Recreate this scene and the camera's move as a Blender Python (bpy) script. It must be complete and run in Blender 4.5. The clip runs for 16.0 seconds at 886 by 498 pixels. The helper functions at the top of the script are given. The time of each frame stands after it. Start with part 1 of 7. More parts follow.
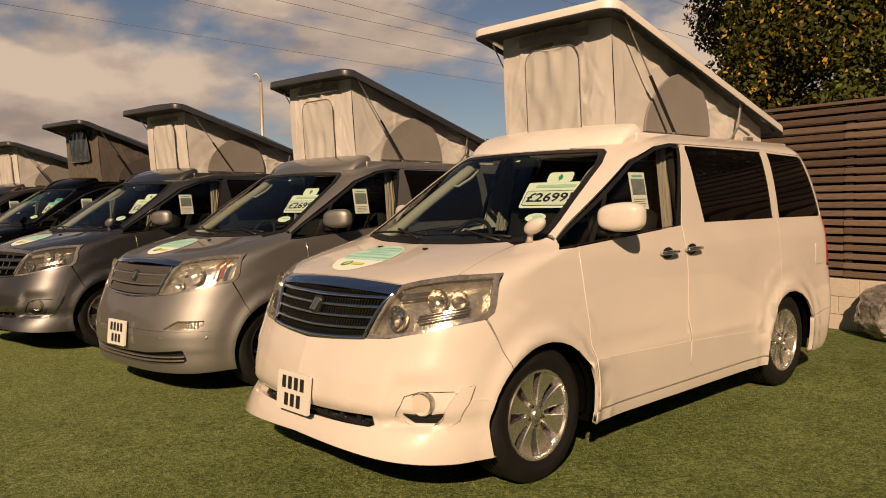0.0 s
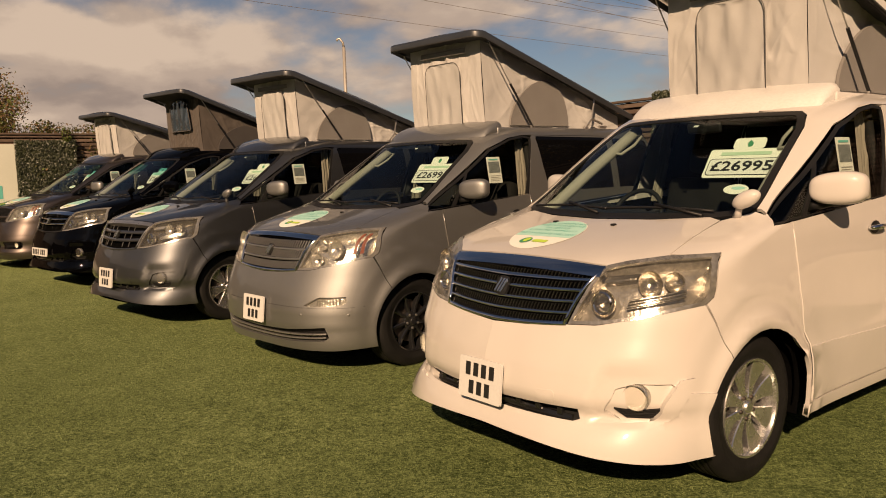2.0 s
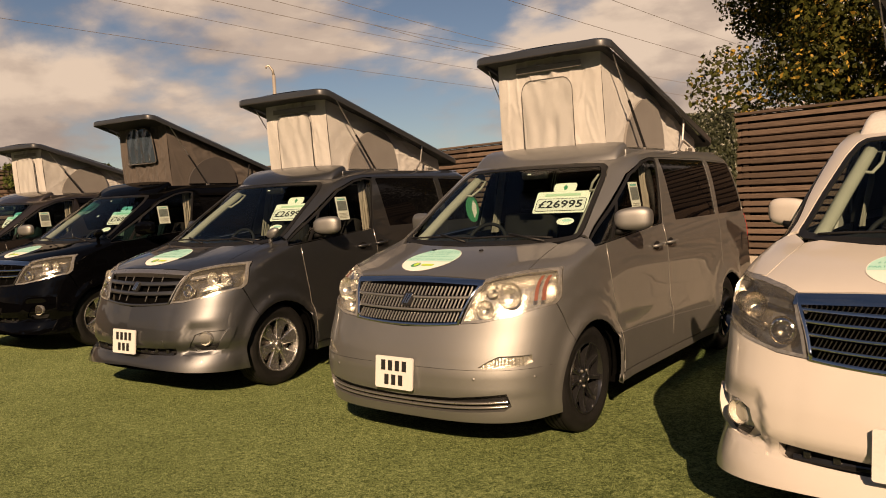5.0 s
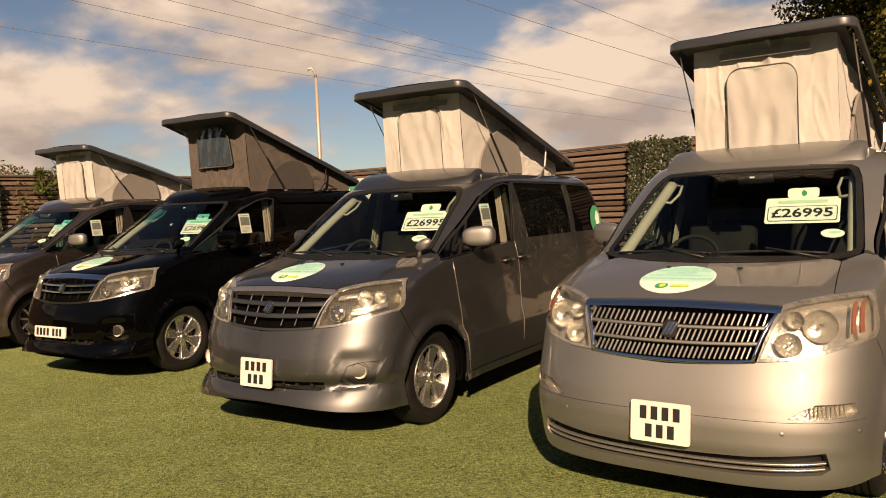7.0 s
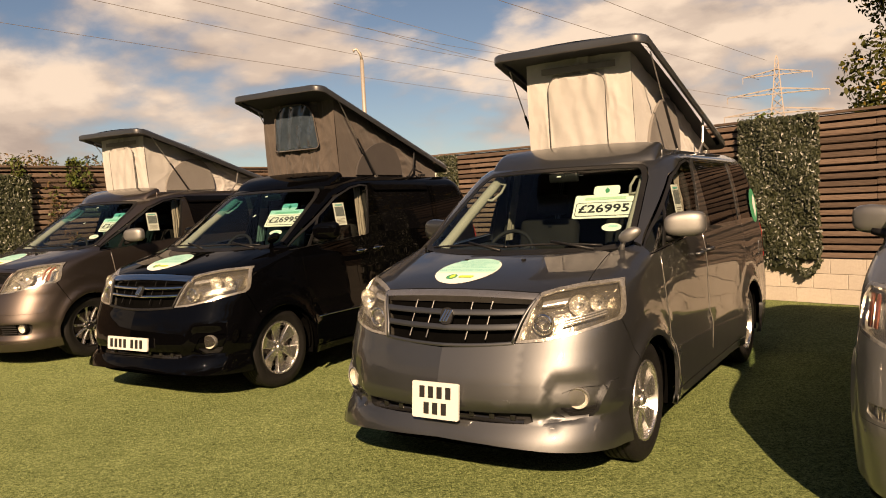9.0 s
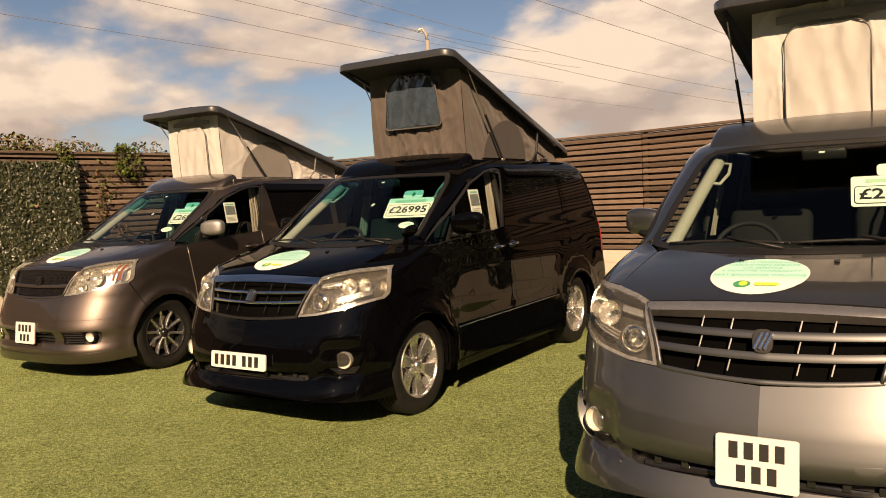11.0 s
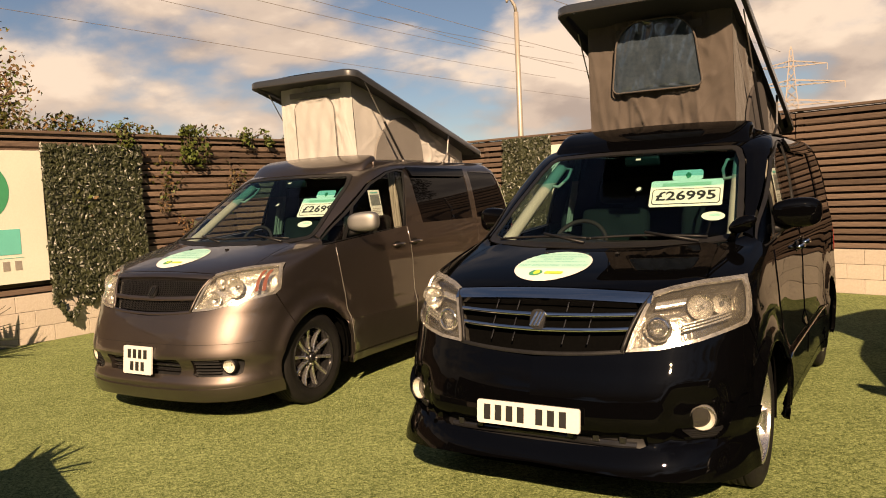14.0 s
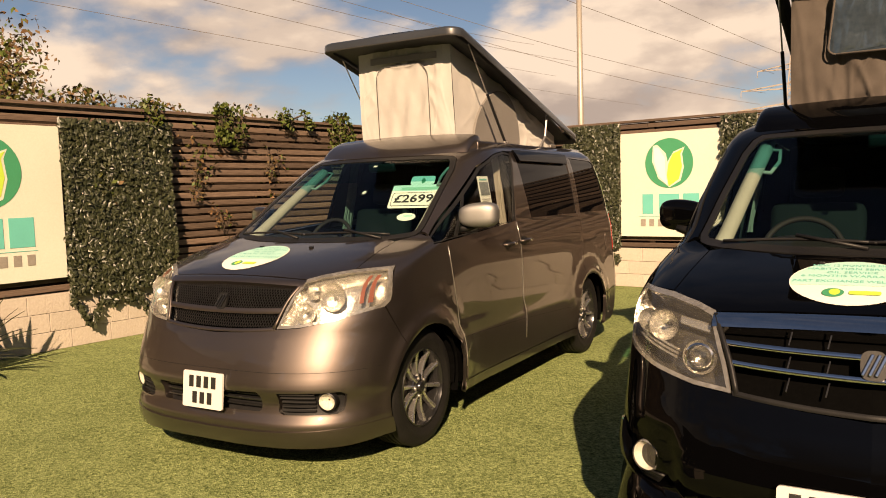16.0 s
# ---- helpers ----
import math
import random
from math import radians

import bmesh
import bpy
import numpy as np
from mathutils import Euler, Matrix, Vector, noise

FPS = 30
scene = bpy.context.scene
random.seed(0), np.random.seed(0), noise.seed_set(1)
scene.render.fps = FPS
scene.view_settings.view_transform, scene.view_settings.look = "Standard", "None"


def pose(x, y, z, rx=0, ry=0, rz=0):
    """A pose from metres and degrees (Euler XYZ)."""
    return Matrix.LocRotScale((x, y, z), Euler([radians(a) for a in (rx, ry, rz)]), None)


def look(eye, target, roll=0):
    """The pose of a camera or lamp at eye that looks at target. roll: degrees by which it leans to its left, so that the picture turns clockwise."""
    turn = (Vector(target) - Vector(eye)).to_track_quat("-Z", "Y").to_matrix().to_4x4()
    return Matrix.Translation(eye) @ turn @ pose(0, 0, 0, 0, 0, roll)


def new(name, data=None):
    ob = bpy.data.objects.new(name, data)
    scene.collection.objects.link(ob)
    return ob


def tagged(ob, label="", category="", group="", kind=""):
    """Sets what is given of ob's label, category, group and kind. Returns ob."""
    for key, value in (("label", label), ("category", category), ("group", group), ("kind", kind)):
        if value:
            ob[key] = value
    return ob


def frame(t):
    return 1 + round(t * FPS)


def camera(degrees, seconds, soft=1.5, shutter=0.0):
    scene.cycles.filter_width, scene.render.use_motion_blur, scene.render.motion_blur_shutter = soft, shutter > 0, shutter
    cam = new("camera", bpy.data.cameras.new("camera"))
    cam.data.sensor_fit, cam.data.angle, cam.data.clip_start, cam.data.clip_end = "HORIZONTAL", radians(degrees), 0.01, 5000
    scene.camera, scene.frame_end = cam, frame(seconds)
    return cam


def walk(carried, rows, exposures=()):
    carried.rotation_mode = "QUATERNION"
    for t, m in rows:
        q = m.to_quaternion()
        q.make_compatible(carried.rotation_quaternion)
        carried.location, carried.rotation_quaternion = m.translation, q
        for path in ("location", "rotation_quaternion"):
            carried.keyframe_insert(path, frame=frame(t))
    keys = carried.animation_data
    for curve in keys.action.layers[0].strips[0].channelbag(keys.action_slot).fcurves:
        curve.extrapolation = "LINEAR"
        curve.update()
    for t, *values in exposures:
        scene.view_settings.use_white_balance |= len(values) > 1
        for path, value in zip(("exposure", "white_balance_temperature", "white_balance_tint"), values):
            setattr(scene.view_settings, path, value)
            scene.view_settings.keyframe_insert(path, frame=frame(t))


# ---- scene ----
cam = camera(59.1, 16.0, soft=1.0)
METRES, EYE, TILT, LEAN, TURN = 12.605, 1.5, 0.0, 0.0, 0.0
ROWS = [
    (0.0, 0.0, 0.0, 0.0, -0.07, -3.61, 1.03),
    (0.5, 0.0007, 0.0022, 0.0001, -1.92, -3.75, 0.78),
    (1.0, -0.0086, 0.0068, -0.0008, 1.89, -4.37, -0.19),
    (1.5, -0.0308, 0.0178, -0.0001, 4.52, -5.12, 0.47),
    (2.0, -0.0519, 0.0248, 0.0044, 4.38, -6.14, 1.63),
    (2.5, -0.0792, 0.0363, 0.0038, 1.22, -5.74, 2.07),
    (3.0, -0.1076, 0.0393, 0.0049, -2.58, -5.6, 2.17),
    (3.5, -0.1385, 0.0468, 0.007, -4.87, -5.61, 2.53),
    (4.0, -0.1649, 0.0668, 0.0067, -4.66, -4.63, 2.92),
    (6.5, -0.2991, 0.1748, 0.0069, -7.78, -3.52, 2.32),
    (7.0, -0.3239, 0.2007, 0.0078, -6.64, -3.09, 2.31),
    (7.5, -0.347, 0.2251, 0.0062, -6.18, -3.06, 2.39),
    (8.0, -0.3699, 0.2499, 0.0064, -6.9, -3.49, 3.18),
    (10.5, -0.4743, 0.3949, 0.0048, -6.61, -3.57, 2.26),
    (11.0, -0.4953, 0.4204, 0.0041, -5.96, -3.73, 2.62),
    (11.5, -0.5189, 0.4485, 0.0047, -4.78, -3.7, 2.12),
    (12.0, -0.5441, 0.4724, 0.0043, -5.4, -4.05, 1.98),
    (12.5, -0.567, 0.4988, 0.0037, -5.11, -4.02, 2.08),
    (13.0, -0.5899, 0.5205, 0.0033, -5.14, -4.32, 2.54),
    (13.5, -0.6114, 0.5426, 0.0038, -7.09, -4.97, 2.96),
    (14.0, -0.6271, 0.5724, 0.0039, -6.93, -4.03, 2.7),
    (14.5, -0.6413, 0.5998, 0.0025, -6.13, -4.01, 2.26),
    (15.0, -0.6559, 0.6297, 0.0026, -6.34, -4.45, 2.1),
    (15.5, -0.6715, 0.6598, 0.0026, -6.43, -4.16, 1.45),
    (16.0, -0.6873, 0.6834, 0.0016, -7.33, -4.28, 1.7),
]
# the clip's camera opens up a little once the white van has left the picture; its white balance is warm
EXPOSURES = [(0.0, 0.55, 7900, 17), (3.5, 0.64, 7900, 17), (6.5, 1.00, 7900, 16), (11.0, 1.19, 7900, 15), (16.0, 1.21, 7900, 15)]
walk(cam, [(t, pose(0, 0, EYE, TILT, LEAN, TURN) @ pose(METRES * x, METRES * y, METRES * z, 90 + pitch, roll, yaw)) for t, x, y, z, yaw, pitch, roll in ROWS], EXPOSURES)

SUN_EL, SUN_AZ = 29.0, 188.0  # degrees; azimuth from +y, clockwise seen from above


def sun_vector():
    e, a = radians(SUN_EL), radians(SUN_AZ)
    return Vector((math.sin(a) * math.cos(e), math.cos(a) * math.cos(e), math.sin(e)))


# ---- world and sun ----
def build_world():
    w = bpy.data.worlds.new("sky")
    scene.world = w
    w.use_nodes = True
    nt = w.node_tree
    nt.nodes.clear()
    N, L = nt.nodes.new, nt.links.new
    out, bg = N("ShaderNodeOutputWorld"), N("ShaderNodeBackground")
    sky = N("ShaderNodeTexSky")
    sky.sky_type, sky.sun_disc = "NISHITA", False
    sky.sun_elevation, sky.sun_rotation = radians(SUN_EL), radians(SUN_AZ)
    sky.air_density, sky.dust_density = 0.8, 0.4
    tc = N("ShaderNodeTexCoord")
    # the direction, squeezed upright, so that clouds are wider than tall
    sep, shift = N("ShaderNodeSeparateXYZ"), N("ShaderNodeMapping")
    L(tc.outputs["Generated"], sep.inputs[0])
    shift.inputs["Location"].default_value, shift.inputs["Scale"].default_value = CLOUD_SHIFT, (1.0, 1.0, 2.3)
    L(tc.outputs["Generated"], shift.inputs["Vector"])

    def noise_tex(scale, detail, rough, dist, v):
        n = N("ShaderNodeTexNoise")
        n.inputs["Scale"].default_value, n.inputs["Detail"].default_value = scale, detail
        n.inputs["Roughness"].default_value, n.inputs["Distortion"].default_value = rough, dist
        L(v, n.inputs["Vector"])
        return n.outputs["Fac"]

    def ramp(fac, *stops):
        r = N("ShaderNodeValToRGB")
        r.color_ramp.interpolation = "EASE"
        el = r.color_ramp.elements
        while len(el) < len(stops):
            el.new(0.5)
        for e, (p, c) in zip(el, stops):
            e.position, e.color = p, (*c, 1)
        L(fac, r.inputs[0])
        return r.outputs[0]

    def billow(v):
        """Broad banks broken into rounded heads."""
        vor, m1 = N("ShaderNodeTexVoronoi"), N("ShaderNodeMath")
        vor.feature, vor.inputs["Scale"].default_value, vor.inputs["Smoothness"].default_value = "SMOOTH_F1", 6.5, 0.7
        vor.inputs["Detail"].default_value, vor.inputs["Roughness"].default_value = 2.5, 0.55
        L(v, vor.inputs["Vector"])
        m1.operation, m1.inputs[1].default_value = "MULTIPLY_ADD", -0.20
        L(vor.outputs["Distance"], m1.inputs[0])
        L(noise_tex(2.1, 10, 0.57, 0.15, v), m1.inputs[2])
        return m1.outputs[0]

    big = billow(shift.outputs[0])
    cover = ramp(big, (COVER[0], (0, 0, 0)), (COVER[1], (1, 1, 1)))
    # the same clouds looked at a little way towards the light give each head a bright and a dull side
    lit = N("ShaderNodeVectorMath")
    lit.operation, lit.inputs[1].default_value = "ADD", (-0.03, -0.02, 0.13)
    L(shift.outputs[0], lit.inputs[0])
    other = billow(lit.outputs[0])
    diff = N("ShaderNodeMath")
    diff.operation = "SUBTRACT"
    L(big, diff.inputs[0])
    L(other, diff.inputs[1])
    lift = N("ShaderNodeMath")
    lift.operation, lift.inputs[1].default_value, lift.inputs[2].default_value = "MULTIPLY_ADD", 3.2, 0.5
    L(diff.outputs[0], lift.inputs[0])
    tone = ramp(lift.outputs[0], (0.15, CLOUD_DULL), (0.55, CLOUD_MID), (0.92, CLOUD_LIT))
    # cloud banks stand low all round; overhead the sky is clear
    low = N("ShaderNodeMapRange")
    low.interpolation_type = "SMOOTHSTEP"
    low.inputs[1].default_value, low.inputs[2].default_value, low.inputs[3].default_value, low.inputs[4].default_value = 0.26, 0.50, 1.0, 0.05
    L(sep.outputs["Z"], low.inputs[0])
    part_cover = N("ShaderNodeMath")
    part_cover.operation = "MULTIPLY"
    L(cover, part_cover.inputs[0])
    L(low.outputs[0], part_cover.inputs[1])
    mix = N("ShaderNodeMix")
    mix.data_type = "RGBA"
    L(part_cover.outputs[0], mix.inputs["Factor"])
    scale = N("ShaderNodeMix")
    scale.data_type, scale.blend_type = "RGBA", "MULTIPLY"
    scale.inputs["Factor"].default_value = 1.0
    scale.inputs["B"].default_value = SKY_TINT
    L(sky.outputs[0], scale.inputs["A"])
    L(scale.outputs["Result"], mix.inputs["A"])
    # clouds opposite the sun are lit full on, those towards it show their dull bases
    sv = sun_vector()
    dot, face = N("ShaderNodeVectorMath"), N("ShaderNodeMapRange")
    dot.operation, dot.inputs[1].default_value = "DOT_PRODUCT", (sv.x, sv.y, 0)
    L(tc.outputs["Generated"], dot.inputs[0])
    face.inputs[1].default_value, face.inputs[2].default_value, face.inputs[3].default_value, face.inputs[4].default_value = -0.5, 0.5, 1.0, 0.12
    L(dot.outputs["Value"], face.inputs[0])
    turned = N("ShaderNodeVectorMath")
    turned.operation = "SCALE"
    L(tone, turned.inputs[0])
    L(face.outputs[0], turned.inputs["Scale"])
    L(turned.outputs[0], mix.inputs["B"])
    L(mix.outputs["Result"], bg.inputs["Color"])
    bg.inputs["Strength"].default_value = SKY_STRENGTH
    L(bg.outputs[0], out.inputs[0])


CLOUD_SHIFT, COVER = (3.1, 0.4, 1.7), (0.20, 0.36)
CLOUD_DULL, CLOUD_MID, CLOUD_LIT = (3.1, 2.7, 2.55), (4.5, 3.9, 3.5), (6.1, 5.3, 4.6)
SKY_TINT, SKY_STRENGTH = (0.47, 0.50, 0.53, 1), 0.065
build_world()
sun = new("sun", bpy.data.lights.new("sun", "SUN"))
sun.data.energy, sun.data.angle, sun.data.color = 5.0, radians(0.5), (1.0, 0.77, 0.55)
sun.matrix_world = look(sun_vector() * 50, (0, 0, 0))



# ---- materials ----
def shader(name):
    m = bpy.data.materials.new(name)
    m.use_nodes = True
    nt = m.node_tree
    return m, nt, nt.nodes["Principled BSDF"]


def mat(name, c1, c2=None, scale=6.0, fine=60.0, rough=0.5, metal=0.0, bump=0.0, coat=0.0, spec=0.5, rvar=0.08, per_object=0.0, stretch=(1, 1, 1), sheen=0.0):
    """A surface of two tones mixed at a coarse and a fine scale, with fine relief."""
    m, nt, p = shader(name)
    N, L = nt.nodes.new, nt.links.new
    c2 = c2 or tuple(0.8 * v for v in c1)
    tc, mp = N("ShaderNodeTexCoord"), N("ShaderNodeMapping")
    mp.inputs["Scale"].default_value = stretch
    L(tc.outputs["Object"], mp.inputs[0])
    facs = []
    for s, d in ((scale, 5), (fine, 3)):
        n = N("ShaderNodeTexNoise")
        n.inputs["Scale"].default_value, n.inputs["Detail"].default_value = s, d
        L(mp.outputs[0], n.inputs["Vector"])
        facs.append(n.outputs["Fac"])
    a = N("ShaderNodeMath")
    a.operation = "ADD"
    L(facs[0], a.inputs[0])
    L(facs[1], a.inputs[1])
    mr = N("ShaderNodeMapRange")
    mr.inputs[1].default_value, mr.inputs[2].default_value = 0.7, 1.3
    L(a.outputs[0], mr.inputs[0])
    mix = N("ShaderNodeMix")
    mix.data_type = "RGBA"
    mix.inputs["A"].default_value, mix.inputs["B"].default_value = (*c1, 1), (*c2, 1)
    L(mr.outputs[0], mix.inputs["Factor"])
    col = mix.outputs["Result"]
    if per_object:
        oi, mr2, hs = N("ShaderNodeObjectInfo"), N("ShaderNodeMapRange"), N("ShaderNodeHueSaturation")
        mr2.inputs[3].default_value, mr2.inputs[4].default_value = 1 - per_object, 1 + per_object
        L(oi.outputs["Random"], mr2.inputs[0])
        L(mr2.outputs[0], hs.inputs["Value"])
        L(col, hs.inputs["Color"])
        col = hs.outputs[0]
    L(col, p.inputs["Base Color"])
    rr = N("ShaderNodeMapRange")
    rr.inputs[3].default_value, rr.inputs[4].default_value = max(0, rough - rvar), min(1, rough + rvar)
    L(facs[0], rr.inputs[0])
    L(rr.outputs[0], p.inputs["Roughness"])
    p.inputs["Metallic"].default_value, p.inputs["Coat Weight"].default_value = metal, coat
    p.inputs["Coat Roughness"].default_value, p.inputs["Specular IOR Level"].default_value = 0.04, spec
    p.inputs["Sheen Weight"].default_value = sheen
    if bump:
        b = N("ShaderNodeBump")
        b.inputs["Strength"].default_value, b.inputs["Distance"].default_value = bump, 0.01
        L(facs[1], b.inputs["Height"])
        L(b.outputs[0], p.inputs["Normal"])
    return m


def paint(name, c, metal=0.0, rough=0.35, coat=1.0, coat_rough=0.05, spec=0.15):
    """Car paint: fine flakes under a clear coat, with a little dust."""
    m = mat(name, c, tuple(0.9 * v for v in c), 3.0, 900.0, rough, metal, 0.0, coat, spec, 0.05)
    m.node_tree.nodes["Principled BSDF"].inputs["Coat Roughness"].default_value = coat_rough
    return m


def glass(name, tint, gloss=1.0, ior=1.5):
    """Thin pane: tinted see-through with a mirror-like sheen at low angles."""
    m, nt, p = shader(name)
    N, L = nt.nodes.new, nt.links.new
    nt.nodes.remove(p)
    t, g, f, mx = N("ShaderNodeBsdfTransparent"), N("ShaderNodeBsdfGlossy"), N("ShaderNodeLayerWeight"), N("ShaderNodeMixShader")
    t.inputs[0].default_value = (*tint, 1)
    g.inputs["Roughness"].default_value = 0.02
    g.inputs["Color"].default_value = (gloss, gloss, gloss, 1)
    f.inputs[0].default_value = 0.5
    steep, sheen = N("ShaderNodeMath"), N("ShaderNodeMath")
    steep.operation, steep.inputs[1].default_value = "POWER", 5.0
    base = ((ior - 1) / (ior + 1)) ** 2
    sheen.operation, sheen.inputs[1].default_value, sheen.inputs[2].default_value = "MULTIPLY_ADD", 1 - base, base
    L(f.outputs["Facing"], steep.inputs[0])
    L(steep.outputs[0], sheen.inputs[0])
    L(sheen.outputs[0], mx.inputs[0])
    L(t.outputs[0], mx.inputs[1])
    L(g.outputs[0], mx.inputs[2])
    L(mx.outputs[0], nt.nodes["Material Output"].inputs[0])
    return m


def hazy_glass(name, tint, haze):
    """Lamp cover gone slightly milky: a thin pane with a little diffuse bloom."""
    m = glass(name, tint, 0.9, 1.4)
    nt = m.node_tree
    N, L = nt.nodes.new, nt.links.new
    out = nt.nodes["Material Output"]
    old = out.inputs[0].links[0].from_socket
    d, mx = N("ShaderNodeBsdfDiffuse"), N("ShaderNodeMixShader")
    d.inputs[0].default_value = (0.72, 0.68, 0.60, 1)
    mx.inputs[0].default_value = haze
    L(old, mx.inputs[1])
    L(d.outputs[0], mx.inputs[2])
    L(mx.outputs[0], out.inputs[0])
    return m


M = {}
M["white"] = paint("white_paint", (0.49, 0.458, 0.425))
M["silver"] = paint("silver_paint", (0.265, 0.265, 0.258), 0.95, 0.58, 0.8, 0.015)
M["grey"] = paint("grey_paint", (0.118, 0.122, 0.127), 0.98, 0.48, 1.0, 0.02)
M["black"] = paint("black_paint", (0.0010, 0.0010, 0.0012), 0.0, 0.25, 0.45, 0.015, 0.0)
M["brown"] = paint("brown_paint", (0.118, 0.099, 0.090), 0.98, 0.46, 1.0, 0.02)
M["trim"] = mat("black_plastic_trim", (0.007, 0.007, 0.008), (0.012, 0.012, 0.012), 8, 300, 0.45, bump=0.05, spec=0.25)
# near-black puts the deep shade of recesses and underside into the colour
M["shell"] = mat("shade_black_shell", (0.0012, 0.0012, 0.0012), (0.002, 0.002, 0.002), 6, 80, 0.9, spec=0.02)
M["rubber"] = mat("tyre_rubber", (0.004, 0.004, 0.004), (0.009, 0.0085, 0.008), 9, 120, 0.65, bump=0.2, spec=0.2)
M["chrome"] = mat("chrome", (0.75, 0.75, 0.76), (0.65, 0.65, 0.67), 5, 90, 0.09, 1.0, rvar=0.04)
M["alloy"] = mat("silver_alloy", (0.74, 0.73, 0.71), (0.62, 0.61, 0.60), 9, 200, 0.27, 0.95)
M["dark_alloy"] = mat("dark_alloy", (0.05, 0.05, 0.052), (0.07, 0.07, 0.07), 9, 200, 0.17, 0.85)
M["gloss_black"] = mat("gloss_black_alloy", (0.008, 0.008, 0.009), (0.014, 0.014, 0.014), 9, 200, 0.12, 0.0, coat=1.0)
# disc colour lowered so that it holds the shadow behind the spokes
M["disc"] = mat("brake_disc", (0.07, 0.062, 0.056), (0.05, 0.036, 0.028), 9, 150, 0.5, 0.7)
M["reflector"] = mat("lamp_reflector", (0.62, 0.61, 0.57), (0.42, 0.41, 0.38), 12, 70, 0.20, 0.78, bump=0.35)
M["housing"] = mat("lamp_housing_grey", (0.22, 0.212, 0.19), (0.09, 0.086, 0.076), 10, 50, 0.22, 0.8, bump=0.25)
M["dim_housing"] = mat("smoked_lamp_housing", (0.46, 0.44, 0.40), (0.22, 0.21, 0.19), 10, 50, 0.25, 0.7, bump=0.25)
M["smoke_reflector"] = mat("smoked_lamp_reflector", (0.66, 0.62, 0.55), (0.40, 0.37, 0.32), 12, 60, 0.2, 0.95, bump=0.3)
M["fog"] = mat("ribbed_fog_lamp", (0.74, 0.72, 0.66), (0.46, 0.45, 0.41), 30, 120, 0.3, 0.2, bump=0.5, stretch=(6, 1, 1))
M["amber"] = mat("amber_lens", (0.17, 0.045, 0.025), (0.13, 0.035, 0.02), 30, 200, 0.25)
M["red"] = mat("red_lens", (0.30, 0.02, 0.02), (0.2, 0.015, 0.015), 30, 200, 0.2, coat=0.5)
M["screen"] = glass("windscreen_glass", (0.74, 0.84, 0.81), 0.6)
M["side_glass"] = glass("side_glass", (0.84, 0.88, 0.85), 0.6)
M["shade_glass"] = glass("teal_shade_band", (0.34, 0.72, 0.76), 0.0)
M["dark_glass"] = mat("privacy_glass", (0.0015, 0.0015, 0.002), (0.0025, 0.0025, 0.003), 3, 30, 0.02, coat=0.0, spec=0.12, rvar=0.01)
M["lens"] = hazy_glass("lamp_lens", (0.96, 0.95, 0.92), 0.03)
M["smoke_lens"] = hazy_glass("smoked_lamp_lens", (0.92, 0.91, 0.88), 0.03)
M["projector"] = glass("projector_lens", (0.5, 0.5, 0.5), 1.0, 2.0)
M["dash"] = mat("dashboard_plastic", (0.008, 0.008, 0.0085), (0.013, 0.013, 0.013), 8, 300, 0.7, bump=0.1, spec=0.2)
M["cream"] = mat("cream_trim", (0.30, 0.28, 0.24), (0.26, 0.24, 0.205), 8, 300, 0.7, bump=0.1)
M["seat"] = mat("grey_seat_cloth", (0.012, 0.0118, 0.0115), (0.008, 0.008, 0.008), 8, 400, 0.9, bump=0.3, spec=0.1)
M["curtain"] = mat("beige_curtain", (0.24, 0.215, 0.18), (0.20, 0.175, 0.145), 6, 200, 0.9, bump=0.2)
M["canvas"] = mat("beige_canvas", (0.40, 0.39, 0.375), (0.335, 0.325, 0.31), 3.5, 260, 0.9, bump=0.25, sheen=0.2)
M["canvas_panel"] = mat("grey_beige_canvas", (0.35, 0.343, 0.33), (0.29, 0.285, 0.275), 3.5, 260, 0.9, bump=0.25)
M["mesh_panel"] = mat("grey_mesh_cloth", (0.17, 0.16, 0.15), (0.14, 0.13, 0.12), 3.5, 400, 0.9, bump=0.3)
M["brown_canvas"] = mat("brown_canvas", (0.070, 0.057, 0.048), (0.048, 0.039, 0.033), 3.5, 260, 0.9, bump=0.25, sheen=0.1)
M["brown_mesh"] = mat("dark_mesh_cloth", (0.045, 0.04, 0.037), (0.035, 0.03, 0.03), 3.5, 400, 0.9)
M["zip"] = mat("dark_zip", (0.09, 0.085, 0.08), None, 20, 300, 0.6)
M["vinyl"] = mat("clear_vinyl", (0.020, 0.030, 0.042), (0.035, 0.047, 0.060), 4, 40, 0.10, coat=1.0)
M["roof_white"] = mat("white_roof_shell", (0.58, 0.56, 0.53), (0.50, 0.48, 0.45), 3, 60, 0.35, coat=0.3)
M["roof_dark"] = mat("dark_roof_shell", (0.018, 0.021, 0.026), (0.026, 0.029, 0.034), 3, 60, 0.4, coat=0.8)
M["roof_under"] = mat("black_roof_lining", (0.02, 0.02, 0.021), (0.03, 0.03, 0.03), 4, 100, 0.7)
M["steel"] = mat("bright_steel", (0.55, 0.53, 0.5), (0.4, 0.38, 0.36), 20, 200, 0.3, 0.9)
M["plate"] = mat("white_number_plate", (0.56, 0.55, 0.53), (0.51, 0.50, 0.48), 6, 100, 0.35, coat=0.4)
M["ink"] = mat("black_ink", (0.012, 0.012, 0.012), None, 20, 200, 0.5)
M["card"] = mat("pale_green_card", (0.74, 0.75, 0.66), (0.70, 0.71, 0.62), 5, 100, 0.6)
M["card_white"] = mat("white_card", (0.66, 0.67, 0.62), (0.62, 0.63, 0.58), 5, 100, 0.6)
